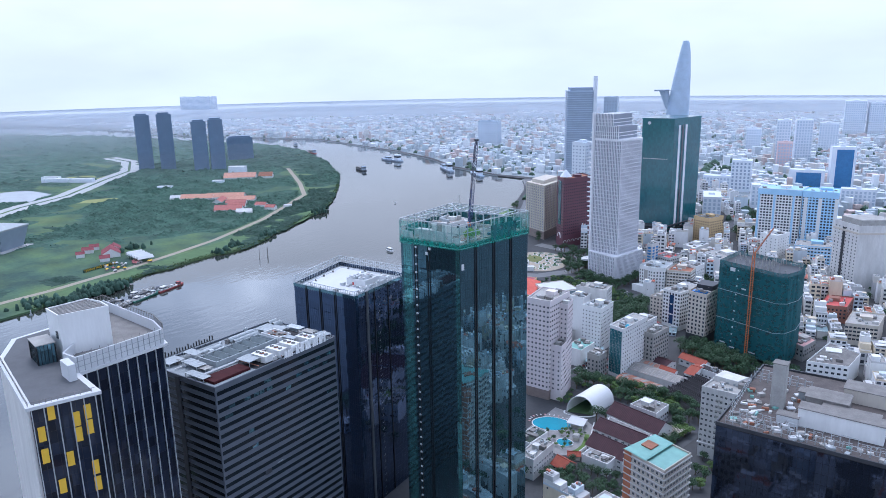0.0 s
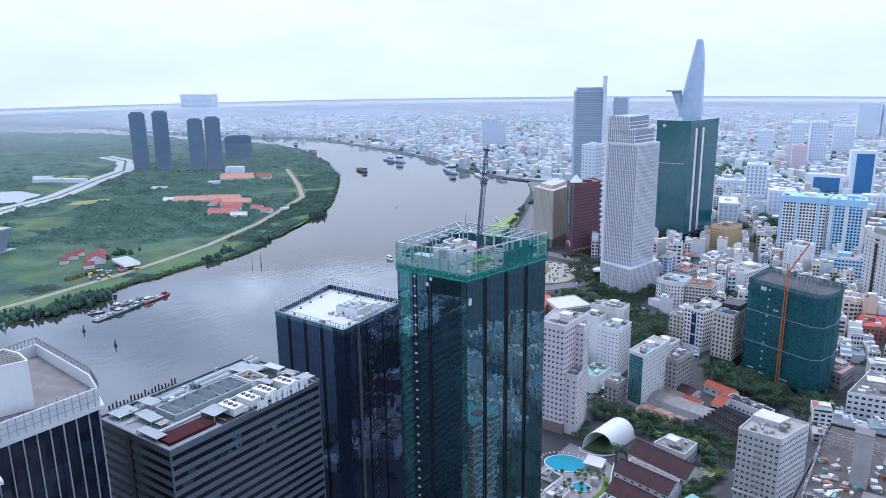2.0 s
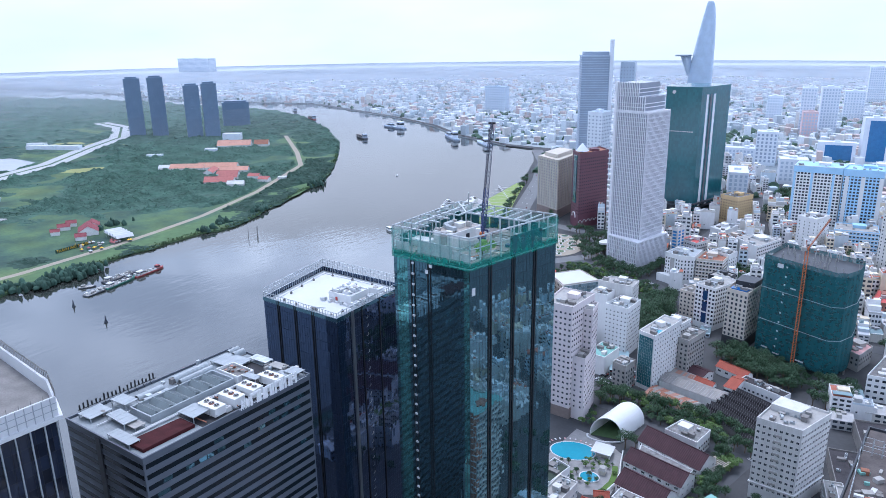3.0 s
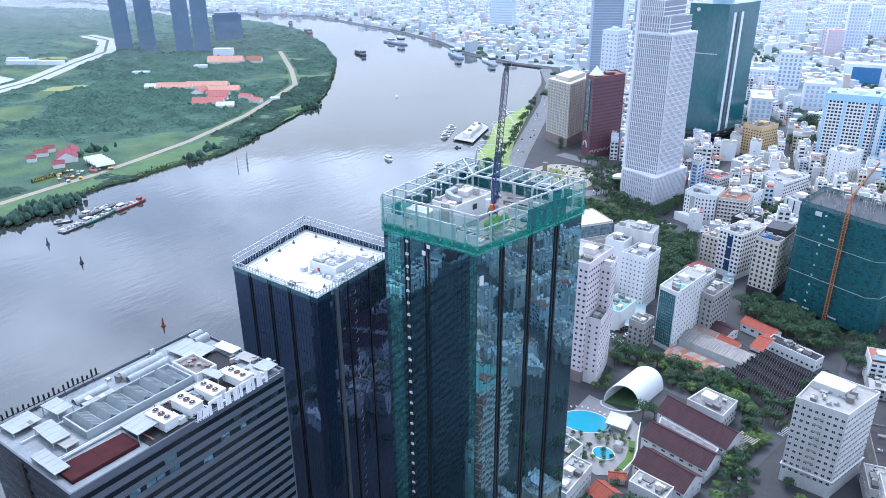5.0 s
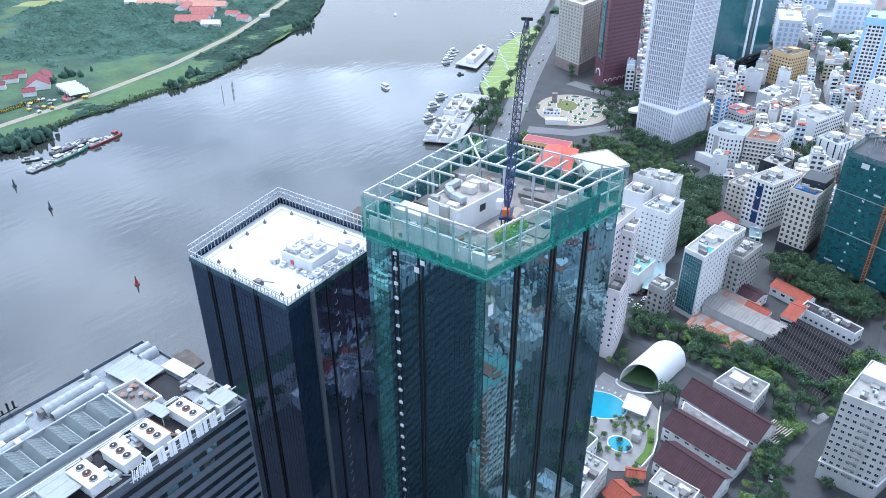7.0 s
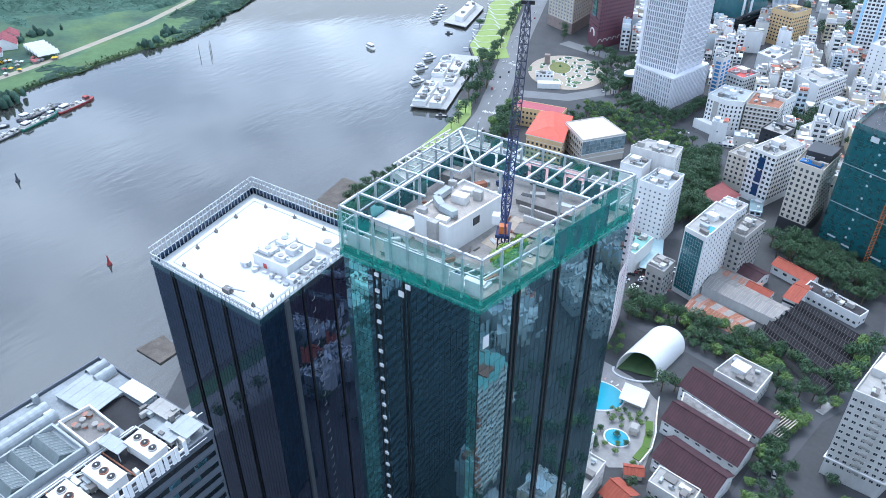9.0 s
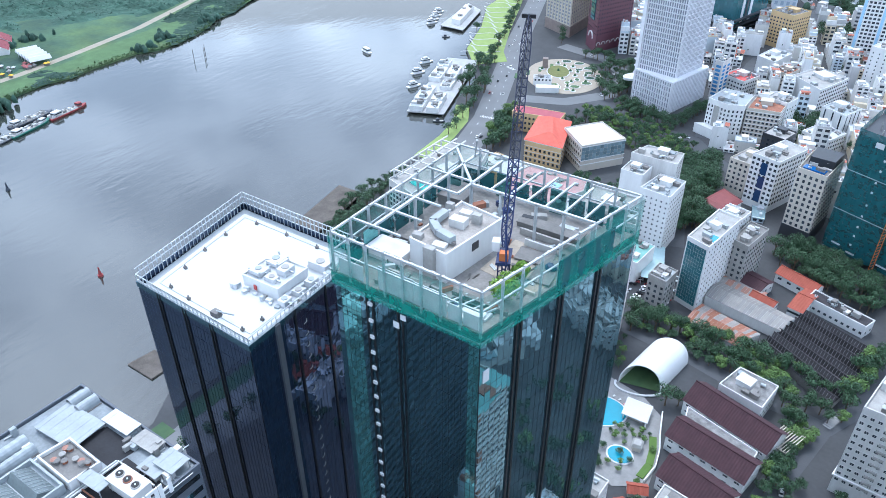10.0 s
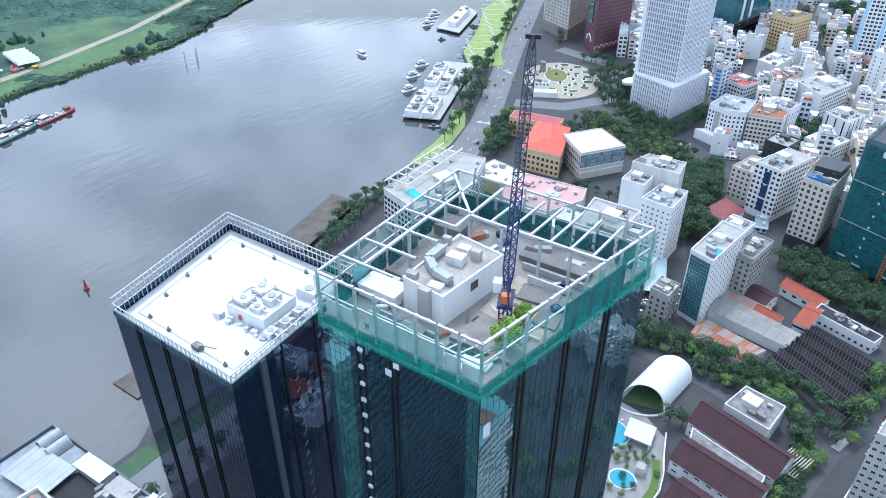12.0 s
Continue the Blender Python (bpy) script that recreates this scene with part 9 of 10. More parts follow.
ob.matrix_basis = Matrix.Translation(Vector((-835.4, 445.5, 0.6)) - Vector((-838, 468, 0))) @ rot @ Matrix.Scale(45 / wdt, 4)
tagged(ob, "large yellow upright letters")

# ---------------------------------------------------------------- plants
def leaf_cloud(rnd, blobs, per, size, verts, faces):
    """Many small tilted leaf faces over a few overlapping lobes."""
    for (cx, cy, cz, r) in blobs:
        for _ in range(per):
            th, ph = rnd.uniform(0, 2 * math.pi), math.acos(rnd.uniform(-0.55, 1))
            rad = r * (rnd.uniform(0.55, 1.05) ** 0.6)
            c = Vector((cx + rad * math.sin(ph) * math.cos(th), cy + rad * math.sin(ph) * math.sin(th), cz + rad * 0.8 * math.cos(ph)))
            nn_ = Vector((math.sin(ph) * math.cos(th) + rnd.uniform(-0.5, 0.5), math.sin(ph) * math.sin(th) + rnd.uniform(-0.5, 0.5), math.cos(ph) + rnd.uniform(-0.3, 0.6))).normalized()
            a = nn_.orthogonal().normalized()
            b = nn_.cross(a)
            s = size * rnd.uniform(0.6, 1.3)
            k = len(verts)
            verts += [c + a * s, c + b * s * 0.7, c - a * s, c - b * s * 0.7]
            faces.append((k, k + 1, k + 2, k + 3))


def make_tree(seed, h, spread, leaf_mat, label, per=95, size=0.38, name="tree"):
    rnd = random.Random(seed)
    t = thing(name, label, "tree", group="street trees")
    bm = bmesh.new()
    prism(bm, disc(0, 0, h * 0.035, 8), 0, h * 0.55, disc(0.2, 0.1, h * 0.018, 8))
    blobs = []
    for k in range(7):
        a = k * 2.4 + rnd.uniform(0, 1)
        r = spread * rnd.uniform(0.25, 0.6)
        tip = Vector((r * math.cos(a), r * math.sin(a), h * rnd.uniform(0.5, 0.8)))
        bar(bm, (0.1, 0.05, h * rnd.uniform(0.3, 0.5)), tip, h * 0.018)
        blobs.append((tip.x, tip.y, tip.z, spread * rnd.uniform(0.3, 0.5)))
    blobs.append((0, 0, h * 0.8, spread * 0.45))
    part("trunk", bm, BARK, t)
    vs, fs = [], []
    leaf_cloud(rnd, blobs, per, size, vs, fs)
    ob = new("crown", raw("crown", vs, fs, leaf_mat))
    ob.parent = t
    BASE[ob] = BASE[t]
    return t


TREES = [make_tree(1, 11, 5.5, LEAF, "dark green broad street tree"), make_tree(2, 9, 4.6, LEAF, "dark green rounded street tree"), make_tree(3, 13, 6.5, LEAF, "tall dark green street tree"), make_tree(4, 8, 4.4, LEAFL, "bright green young street tree")]
PLANTED = []
trr = random.Random(404)


def plant(x, y, k=None, s=None, z=0.0):
    k = trr.choice((0, 0, 1, 2, 3)) if k is None else k
    s = s or trr.uniform(0.75, 1.2)
    m = pose(x, y, z, 0, 0, trr.uniform(0, 360)) @ Matrix.Diagonal((s, s, s * trr.uniform(0.85, 1.1), 1))
    PLANTED.append((k, m))


def scatter(poly, count, kinds=(0, 1, 2), gap=4.0, s=(0.7, 1.1), avoid=True):
    xs, ys = [p[0] for p in poly], [p[1] for p in poly]
    put = []
    tries = 0
    while len(put) < count and tries < count * 25:
        tries += 1
        x, y = trr.uniform(min(xs), max(xs)), trr.uniform(min(ys), max(ys))
        if not inside(x, y, poly) or any(math.hypot(x - a, y - b) < gap for a, b in put):
            continue
        if avoid and any(inside(x, y, t_) for t_ in TAKEN):
            continue
        put.append((x, y))
        plant(x, y, trr.choice(kinds), trr.uniform(*s))


def row(pts, step, kinds=(0, 1, 2), s=(0.7, 1.05), wob=1.5):
    for a, b in zip(pts, pts[1:]):
        L = math.dist(a, b)
        for i in range(max(1, int(L / step))):
            t_ = (i + 0.5) / max(1, int(L / step))
            plant(a[0] + (b[0] - a[0]) * t_ + trr.uniform(-wob, wob), a[1] + (b[1] - a[1]) * t_ + trr.uniform(-wob, wob), trr.choice(kinds), trr.uniform(*s))


scatter([(-340, 712), (-250, 694), (-232, 652), (-262, 652), (-300, 662), (-330, 690)], 105, (3, 1, 3, 1), 4.2, (0.55, 0.9))
scatter([(-240, 660), (-212, 640), (-200, 572), (-216, 566), (-236, 620)], 52, (0, 2, 1), 4.6, (0.9, 1.3))
scatter([(-205, 470), (-180, 474), (-140, 470), (-122, 462), (-126, 452), (-160, 456), (-200, 460)], 60, (0, 1, 2, 3), 4.0, (0.85, 1.2))
row([(-320, 738), (-296, 722), (-272, 716)], 5.5, (1, 0), (0.6, 0.9))
row([(-262, 722), (-254, 760), (-250, 800)], 6.5)
row([(-388, 528), (-386, 480), (-376, 442), (-368, 400), (-352, 345)], 6.0, (0, 2), (0.8, 1.2), 3)
row([(-398, 526), (-396, 480), (-384, 440)], 7.0, (0, 1), (0.7, 1.0), 2)
row([(-448, 724), (-488, 830), (-538, 950), (-590, 1085)], 9.5, (0, 2), (0.6, 1.1), 3)
row([(-404, 600), (-418, 655), (-438, 700), (-460, 760), (-478, 792)], 11, (0, 2), (0.8, 1.1), 3)
row([(-362, 590), (-380, 640), (-392, 680)], 9, (0, 3), (0.9, 1.2), 3)
row([(-432, 852), (-455, 905)], 9, (2, 0))
row([(-345, 828), (-330, 790), (-326, 758), (-336, 735)], 6, (0, 2), (0.8, 1.1), 3)
row([(-398, 828), (-372, 832), (-352, 815)], 6, (0, 2), (0.8, 1.1), 2)
scatter([(-150, 572), (-108, 548), (-84, 556), (-86, 566), (-140, 590)], 26, (0, 2, 1), 4.6)
row([(-100, 462), (-92, 490), (-88, 512)], 6.5, (3, 0), (0.9, 1.3))
row([(-116, 440), (-124, 452)], 6, (3, 0), (0.8, 1.1))
scatter([(-121, 425), (-112, 425), (-106, 380), (-112, 330), (-122, 330), (-120, 380)], 26, (0, 3, 1), 4.0)
scatter([(-158, 362), (-150, 358), (-152, 345), (-160, 342)], 5, (0, 1), 3.5)
plant(-166, 420, 2, 1.25)
plant(-161, 423, 0, 1.1)
scatter([(-200, 430), (-192, 430), (-194, 470), (-202, 470)], 10, (1, 3), 4, (0.5, 0.8))
scatter([(-186, 372), (-160, 372), (-160, 398), (-176, 396)], 14, (1, 3), 3.5, (0.35, 0.6))
scatter([(-200, 600), (60, 660), (150, 1400), (-230, 1400)], 150, (0, 1, 2), 9, (0.8, 1.3))
scatter([(-379, 622), (-389, 665), (-369, 652), (-361, 612), (-361, 595)], 26, (0, 1, 3), 4.6, (1.0, 1.5))
for (x, y) in ((-445, 697), (-448, 690), (-468, 752), (-472, 758), (-431, 701), (-428, 694), (-426, 662), (-528, 842), (-452, 708), (-464, 742), (-424, 672)):
    plant(x, y, trr.choice((0, 2)), trr.uniform(1.0, 1.5))
scatter([(-124, 408), (-119, 446), (-108, 438), (-110, 420), (-115, 400)], 12, (0, 3, 1), 3.8, (0.8, 1.2))
row([(-200, 473), (-175, 474), (-147, 474), (-124, 471), (-110, 462)], 3.6, (0, 1, 2, 3), (0.8, 1.2), 3)
row([(-104, 470), (-96, 490), (-94, 505)], 4.5, (3, 3, 0), (0.9, 1.2), 2)
scatter([(-196, 384), (-186, 374), (-176, 372), (-178, 378), (-190, 388)], 16, (1, 3), 2.6, (0.3, 0.6))
scatter([(-182, 392), (-166, 394), (-164, 400), (-180, 398)], 14, (1, 3), 2.4, (0.25, 0.5))
scatter([(-118, 330), (-84, 330), (-80, 405), (-98, 440), (-116, 440)], 26, (0, 1, 3), 4.2, (0.8, 1.2))
scatter([(-333, 705), (-316, 726), (-265, 705), (-240, 684), (-231, 655), (-243, 664), (-294, 675), (-317, 670)], 90, (3, 1, 3, 0), 3.6, (0.5, 0.9))
scatter([(-231, 655), (-219, 672), (-205, 626), (-211, 603), (-197, 582), (-211, 561), (-227, 616)], 60, (0, 2, 1), 4.0, (0.9, 1.3))
scatter([(-156, 572), (-144, 583), (-101, 562), (-99, 540), (-120, 548), (-151, 562)], 46, (0, 2, 1), 4.0, (0.8, 1.15))
row([(-324, 741), (-296, 726), (-272, 709), (-262, 726), (-258, 764)], 4.2, (0, 2), (0.6, 0.95), 2.5)
row([(-322, 735), (-296, 720), (-272, 703), (-257, 722)], 5, (0, 1), (0.6, 0.9), 2)
scatter([(-372, 792), (-362, 835), (-326, 775), (-320, 745), (-334, 738)], 34, (0, 2), 4.5, (0.7, 1.1))
scatter([(-194, 760), (-180, 790), (-170, 769), (-184, 722)], 26, (0, 2), 4.5, (0.8, 1.2))
scatter([(-220, 1010), (-217, 1153), (-183, 1176), (-184, 1076), (-201, 1003)], 60, (0, 1, 2), 6, (1.0, 1.5))
row([(-320, 160), (-318, 290), (-330, 370)], 11, (0, 2))
row([(-205, 330), (-150, 335), (-140, 330)], 8, (0, 1))
for bx_, by_, bs_ in ((-167.2, 266.0, 1.0), (-168.2, 273.6, 0.62)):
    t = thing("roof_bush", "round bright green bush growing on the roof deck", "bush", (bx_, by_, DECK_A + 0.15), group="roof bushes")
    vs, fs = [], []
    leaf_cloud(random.Random(int(bx_ * 10)), [(0, 0, 2.6 * bs_, 2.5 * bs_), (0.9 * bs_, 0.4, 3.6 * bs_, 1.9 * bs_), (-0.8 * bs_, -0.3, 3.2 * bs_, 2.0 * bs_), (0, 0.5, 4.6 * bs_, 1.7 * bs_)], 420, 0.24, vs, fs)
    ob = new("crown", raw("crown", vs, fs, mat("fresh_green_leaves", (0.17, 0.3, 0.03), 0.6, 0.3, 1.5, 0.3, 0.1, rnd="island", rnd_amt=0.45)))
    ob.parent = t
    bm = bmesh.new()
    prism(bm, disc(bx_, by_, 0.15, 6), DECK_A + 0.15, DECK_A + 2.4)
    part("stem", bm, BARK, t)
scatter([(-122, 436), (-100, 446), (-96, 470), (-126, 456)], 9, (3, 0), 4.5, (0.8, 1.2))
scatter([(-202, 378), (-188, 360), (-176, 370), (-186, 388)], 9, (1, 0), 4, (0.5, 0.9))
scatter([(-172, 332), (-120, 332), (-122, 366), (-152, 366)], 26, (0, 1, 2), 4.6, (0.7, 1.1))
scatter([(-122, 296), (-106, 288), (-104, 335), (-120, 338)], 12, (0, 2), 4.6, (0.7, 1.1))
scatter([(-75, 300), (-55, 320), (-60, 400), (-75, 405)], 16, (0, 1), 5, (0.7, 1.1))
scatter([(-90, 520), (-66, 515), (-62, 560), (-84, 568)], 14, (0, 2), 5, (0.8, 1.2))
scatter([(-260, 580), (-232, 578), (-226, 640), (-262, 650)], 22, (0, 1, 2), 5, (0.8, 1.2))
scatter([(-300, 575), (-262, 578), (-268, 600), (-290, 598)], 8, (0, 1), 5, (0.6, 0.9))
scatter([(-345, 660), (-320, 652), (-300, 660), (-335, 700)], 14, (0, 1), 4.6, (0.7, 1.1))

def join_rest(name, protos, wanted, swap, label, category):
    """One joined mesh of the repeats past the countable ones."""
    V, F, I, mats_, n0 = [], [], [], [], 0
    forms = {}
    for k, m in wanted:
        M = np.array(m)
        if k not in forms:
            forms[k] = []
            for child in protos[k].children:
                me = child.data
                co = np.empty(len(me.vertices) * 3)
                me.vertices.foreach_get("co", co)
                mt = swap.get(me.materials[0], me.materials[0])
                if mt not in mats_:
                    mats_.append(mt)
                forms[k].append((co.reshape(-1, 3), [tuple(p.vertices) for p in me.polygons], mats_.index(mt)))
        for co, faces_, mi in forms[k]:
            V.append(co @ M[:3, :3].T + M[:3, 3])
            F += [[v + n0 for v in f] for f in faces_]
            I += [mi] * len(faces_)
            n0 += len(co)
    if not V:
        return
    ob = new(name, raw(name, np.concatenate(V).tolist(), F, mats_, I))
    tagged(ob, label, category, kind="stuff")


def settle(protos, wanted, limit, near, name, swap, label, category):
    """The nearest repeats become things of their own, the rest one joined mesh."""
    wanted = sorted(wanted, key=lambda w: (w[1].translation.x - near[0]) ** 2 + (w[1].translation.y - near[1]) ** 2)
    free = [True] * len(protos)
    rest = []
    for i, (k, m) in enumerate(wanted):
        if i < limit:
            if free[k]:
                free[k] = False
                protos[k].matrix_basis = m
            else:
                copy_thing(protos[k], m)
        else:
            rest.append((k, m))
    join_rest(name, protos, rest, swap, label, category)


settle(TREES, PLANTED, 230, (-150, 330), "tree_belt", {}, "belts of dark green city trees", "trees")

# scrub over the peninsula, uncountable
SC_V, SC_F = [], []
srr = np.random.RandomState(8)
PEN = [(p[0], p[1]) for p in FAR_BANK[1:24]] + [(-3000, 1600), (-3000, 200), (-740, 100)]


def clump(x, y, r, h):
    k = len(SC_V)
    n1 = 5
    ang = srr.rand() * 6.28
    for lev, (rr_, zz) in enumerate(((1.0, -0.1), (0.95, 0.4), (0.55, 0.8))):
        for i in range(n1):
            a = ang + 2 * math.pi * (i + 0.5 * (lev % 2)) / n1
            q = r * rr_ * srr.uniform(0.75, 1.2)
            SC_V.append((x + q * math.cos(a), y + q * math.sin(a), h * (zz + srr.uniform(-0.08, 0.1))))
    SC_V.append((x, y, h * srr.uniform(0.95, 1.15)))
    for lev in range(2):
        for i in range(n1):
            a, b = k + lev * n1 + i, k + lev * n1 + (i + 1) % n1
            SC_F.append((a, b, b + n1, a + n1))
    for i in range(n1):
        SC_F.append((k + 2 * n1 + i, k + 2 * n1 + (i + 1) % n1, k + 3 * n1))


def near_line(x, y, pts, d):
    v = Vector((x, y))
    for a, b in zip(pts, pts[1:]):
        a, b = Vector(a), Vector(b)
        t_ = max(0, min(1, (v - a).dot(b - a) / (b - a).length_squared))
        if (v - (a + (b - a) * t_)).length < d:
            return True
    return False


POND = [(-1468, 640), (-1420, 672), (-1480, 745), (-1580, 745), (-1600, 690)]
PEN_TAKEN = [t_ for t_ in TAKEN if t_[0][0] < -750]
CAN_V, CAN_F = [], []


def canopy_height(x, y):
    """How high the scrub stands at a place: none on roads, roofs and water, low on the meadow, tall in the wood."""
    if not inside(x, y, PEN) or near_line(x, y, TRACK, 11) or near_line(x, y, BOUL, 27) or inside(x, y, POND) or any(inside(x, y, t_) for t_ in PEN_TAKEN):
        return -0.4
    dens = noise.noise(Vector((x * 0.006, y * 0.006, 3.0))) + 0.55 * noise.noise(Vector((x * 0.021, y * 0.021, 9.0)))
    wood = (-1400 < x < -880 and 560 < y < 880) or y > 880 or x < -1700
    cover = min(1.0, max(0.0, (dens + (0.42 if wood else -0.04)) * 3.0))
    size_ = 9.5 if wood else 6.0
    crown = 1.0 - min(1.0, noise.voronoi(Vector((x / size_, y / size_, 0.3)))[0][0] * 1.15)
    grove = max(0.0, 0.55 + 1.1 * noise.noise(Vector((x * 0.035, y * 0.035, 6.0))))
    tall = (1.0 + 9.5 * crown * grove) if wood else (0.3 + 4.0 * crown * grove)
    return cover * tall + cover * srr.uniform(-0.9, 0.9) - 0.25


for gx0, gx1, gy0, gy1, st_ in ((-1500, -748, 240, 1240, 3.4), (-1500, -940, 1240, 1600, 6), (-1720, -1500, 400, 1640, 6), (-2960, -1720, 300, 1640, 10)):
    nx_, ny_, k0 = int((gx1 - gx0) / st_), int((gy1 - gy0) / st_), len(CAN_V)
    for b_ in range(ny_ + 1):
        for a_ in range(nx_ + 1):
            x, y = gx0 + st_ * (a_ + srr.uniform(-0.35, 0.35)), gy0 + st_ * (b_ + srr.uniform(-0.35, 0.35))
            CAN_V.append((x, y, canopy_height(x, y)))
    for b_ in range(ny_):
        for a_ in range(nx_):
            q_ = k0 + b_ * (nx_ + 1) + a_
            four = (q_, q_ + 1, q_ + nx_ + 2, q_ + nx_ + 1)
            if max(CAN_V[f][2] for f in four) > 0.1:
                CAN_F.append(four)
tagged(new("scrub_canopy", raw("scrub_canopy", CAN_V, CAN_F, SHRUB)), "rough blue-green wood and scrub on the peninsula", "scrub", kind="stuff")
for (x, y, n_c, sp) in ((-748, 405, 60, 17), (-752, 428, 60, 15), (-742, 380, 30, 12), (-790, 636, 30, 9), (-800, 702, 14, 10), (-858, 878, 20, 14), (-900, 540, 20, 20), (-760, 350, 24, 14), (-778, 600, 14, 8)):
    for _ in range(n_c):
        clump(x + srr.normal() * sp * 0.55, y + srr.normal() * sp * 0.7, srr.uniform(1.8, 4), srr.uniform(3, 8))
ob = new("scrub", raw("scrub", SC_V, SC_F, SHRUB))
ob.data.polygons.foreach_set("use_smooth", [True] * len(SC_F))
tagged(ob, "dense dark green scrub and mangrove thickets", "scrub", kind="stuff")
LV, LF = [], []
rnd = random.Random(90)
for _ in range(110000):
    x, y, z = CAN_V[rnd.randrange(0, len(CAN_V))]
    if z < 0.7 or math.hypot(x + 60, y - 90) > 1350:
        continue
    a = rnd.uniform(0, 6.28)
    r = rnd.uniform(0.0, 1.6)
    c = Vector((x + r * math.cos(a), y + r * math.sin(a), z + rnd.uniform(-0.2, 0.7)))
    n_ = Vector((rnd.uniform(-1, 1), rnd.uniform(-1, 1), rnd.uniform(0.2, 1))).normalized()
    p_ = n_.orthogonal().normalized() * rnd.uniform(0.5, 1.0)
    q_ = n_.cross(p_) * 0.7
    i = len(LV)
    LV += [c + p_, c + q_, c - p_, c - q_]
    LF.append((i, i + 1, i + 2, i + 3))
ob = new("scrub_foliage", raw("scrub_foliage", LV, LF, SHRUB))
tagged(ob, "loose leaf sprays over the scrub", "scrub", kind="stuff")
# bank reeds
RV, RF = [], []
for a, b in zip(FAR_BANK[2:20], FAR_BANK[3:21]):
    L = math.dist(a, b)
    for _ in range(int(L * 2.2)):
        t_ = rnd.random()
        off = abs(rnd.gauss(0, 4)) - 1
        x, y = a[0] + (b[0] - a[0]) * t_ - off, a[1] + (b[1] - a[1]) * t_ + rnd.uniform(-2, 2)
        h, w = rnd.uniform(0.8, 2.6), rnd.uniform(0.5, 1.6)
        an = rnd.uniform(0, 3.14)
        i = len(RV)
        RV += [(x - w * math.cos(an), y - w * math.sin(an), -0.6), (x + w * math.cos(an), y + w * math.sin(an), -0.6), (x + rnd.uniform(-0.5, 0.5), y + rnd.uniform(-0.5, 0.5), h)]
        RF.append((i, i + 1, i + 2))
ob = new("bank_reeds", raw("bank_reeds", RV, RF, mat("reed_leaves", (0.085, 0.135, 0.055), 0.85, 0.3, 6, 0.6, 0.1, rnd="island", rnd_amt=0.5)))
tagged(ob, "tufts of reeds along the muddy far bank", "reeds", kind="stuff")

# ---------------------------------------------------------------- houses of the city
def make_house(seed, w, d, h, floors):
    rnd = random.Random(seed)
    style = seed % 5
    labs = ("narrow pale plastered town house with a flat roof", "town house with a lean-to tin roof over its terrace", "low house under a pitched tin roof", "stepped town house with roof terraces", "town house with a stair head and water tanks")
    t = thing("town_house", labs[style], "house", group="town houses")
    bm = bmesh.new()
    box(bm, -w / 2, w / 2, -d / 2, d / 2, 0, h)
    part("wall", bm, HOUSE, t)
    top = h
    if style == 3:
        bm = bmesh.new()
        box(bm, -w / 2 + 0.02, w / 2 - 0.02, -d * 0.12, d / 2 - 0.02, h, h + 3.3)
        part("upper_storey", bm, HOUSE, t)
        bm = bmesh.new()
        box(bm, -w / 2 + 0.1, w / 2 - 0.1, d * 0.16, d / 2 - 0.05, h + 3.3, h + 6.4)
        part("top_storey", bm, HOUSE, t)
    if style == 2:
        bm = bmesh.new()
        lo = [bm.verts.new((x, y, z)) for x in (-w / 2 - 0.4, w / 2 + 0.4) for y, z in ((-d / 2 - 0.5, h - 0.2), (0, h + w * 0.16), (d / 2 + 0.5, h - 0.2), (d / 2 + 0.5, h - 0.45), (-d / 2 - 0.5, h - 0.45))]
        bm.faces.new(lo[:5])
        bm.faces.new(lo[:4:-1])
        for a in range(5):
            b = (a + 1) % 5
            bm.faces.new((lo[b], lo[a], lo[5 + a], lo[5 + b]))
        part("roof", bm, HROOF, t)
    else:
        parapet(t, [(-w / 2 - 0.05, -d / 2 - 0.05), (w / 2 + 0.05, -d / 2 - 0.05), (w / 2 + 0.05, d / 2 + 0.05), (-w / 2 - 0.05, d / 2 + 0.05)], h - 0.2, 1.1, 0.3, HOUSE)
        bm = bmesh.new()
        box(bm, -w / 2 + 0.3, w / 2 - 0.3, -d / 2 + 0.3, d / 2 - 0.3, h, h + 0.12)
        part("roof", bm, HROOF, t)
    if style in (0, 1, 4):
        bm = bmesh.new()
        hx = rnd.uniform(-0.18, 0.18) * w
        y0 = rnd.uniform(-0.2, 0.1) * d
        box(bm, hx - w * 0.26, hx + w * 0.26, y0, y0 + d * 0.3, h + 0.12, h + 2.9)
        box(bm, hx - w * 0.3, hx + w * 0.3, y0 - 0.3, y0 + d * 0.3 + 0.3, h + 2.9, h + 3.1)
        part("stair_head", bm, HOUSE, t)
    if style == 1:
        bm = bmesh.new()
        prism(bm, [(-w / 2 + 0.2, -d / 2 + 0.2), (w / 2 - 0.2, -d / 2 + 0.2), (w / 2 - 0.2, -d * 0.2), (-w / 2 + 0.2, -d * 0.2)], h + 2.3, h + 2.45)
        part("tin_canopy", bm, HROOF, t)
    if style in (0, 4):
        for k in range(1 + seed % 2):
            bm = bmesh.new()
            prism(bm, disc((-0.3 + 0.3 * k) * w, -d * 0.36, 0.75, 8), h + 0.12, h + 2.0)
            part("water_tank", bm, STEEL, t)
    bm = bmesh.new()
    top_z = h + (6.4 if style == 3 else 0.1)
    for k in range(4):
        x, y = rnd.uniform(-0.3, 0.3) * w, (rnd.uniform(0.25, 0.42) if style == 3 else rnd.uniform(-0.4, 0.4)) * d
        a, b = rnd.uniform(0.5, 1.3), rnd.uniform(0.5, 1.6)
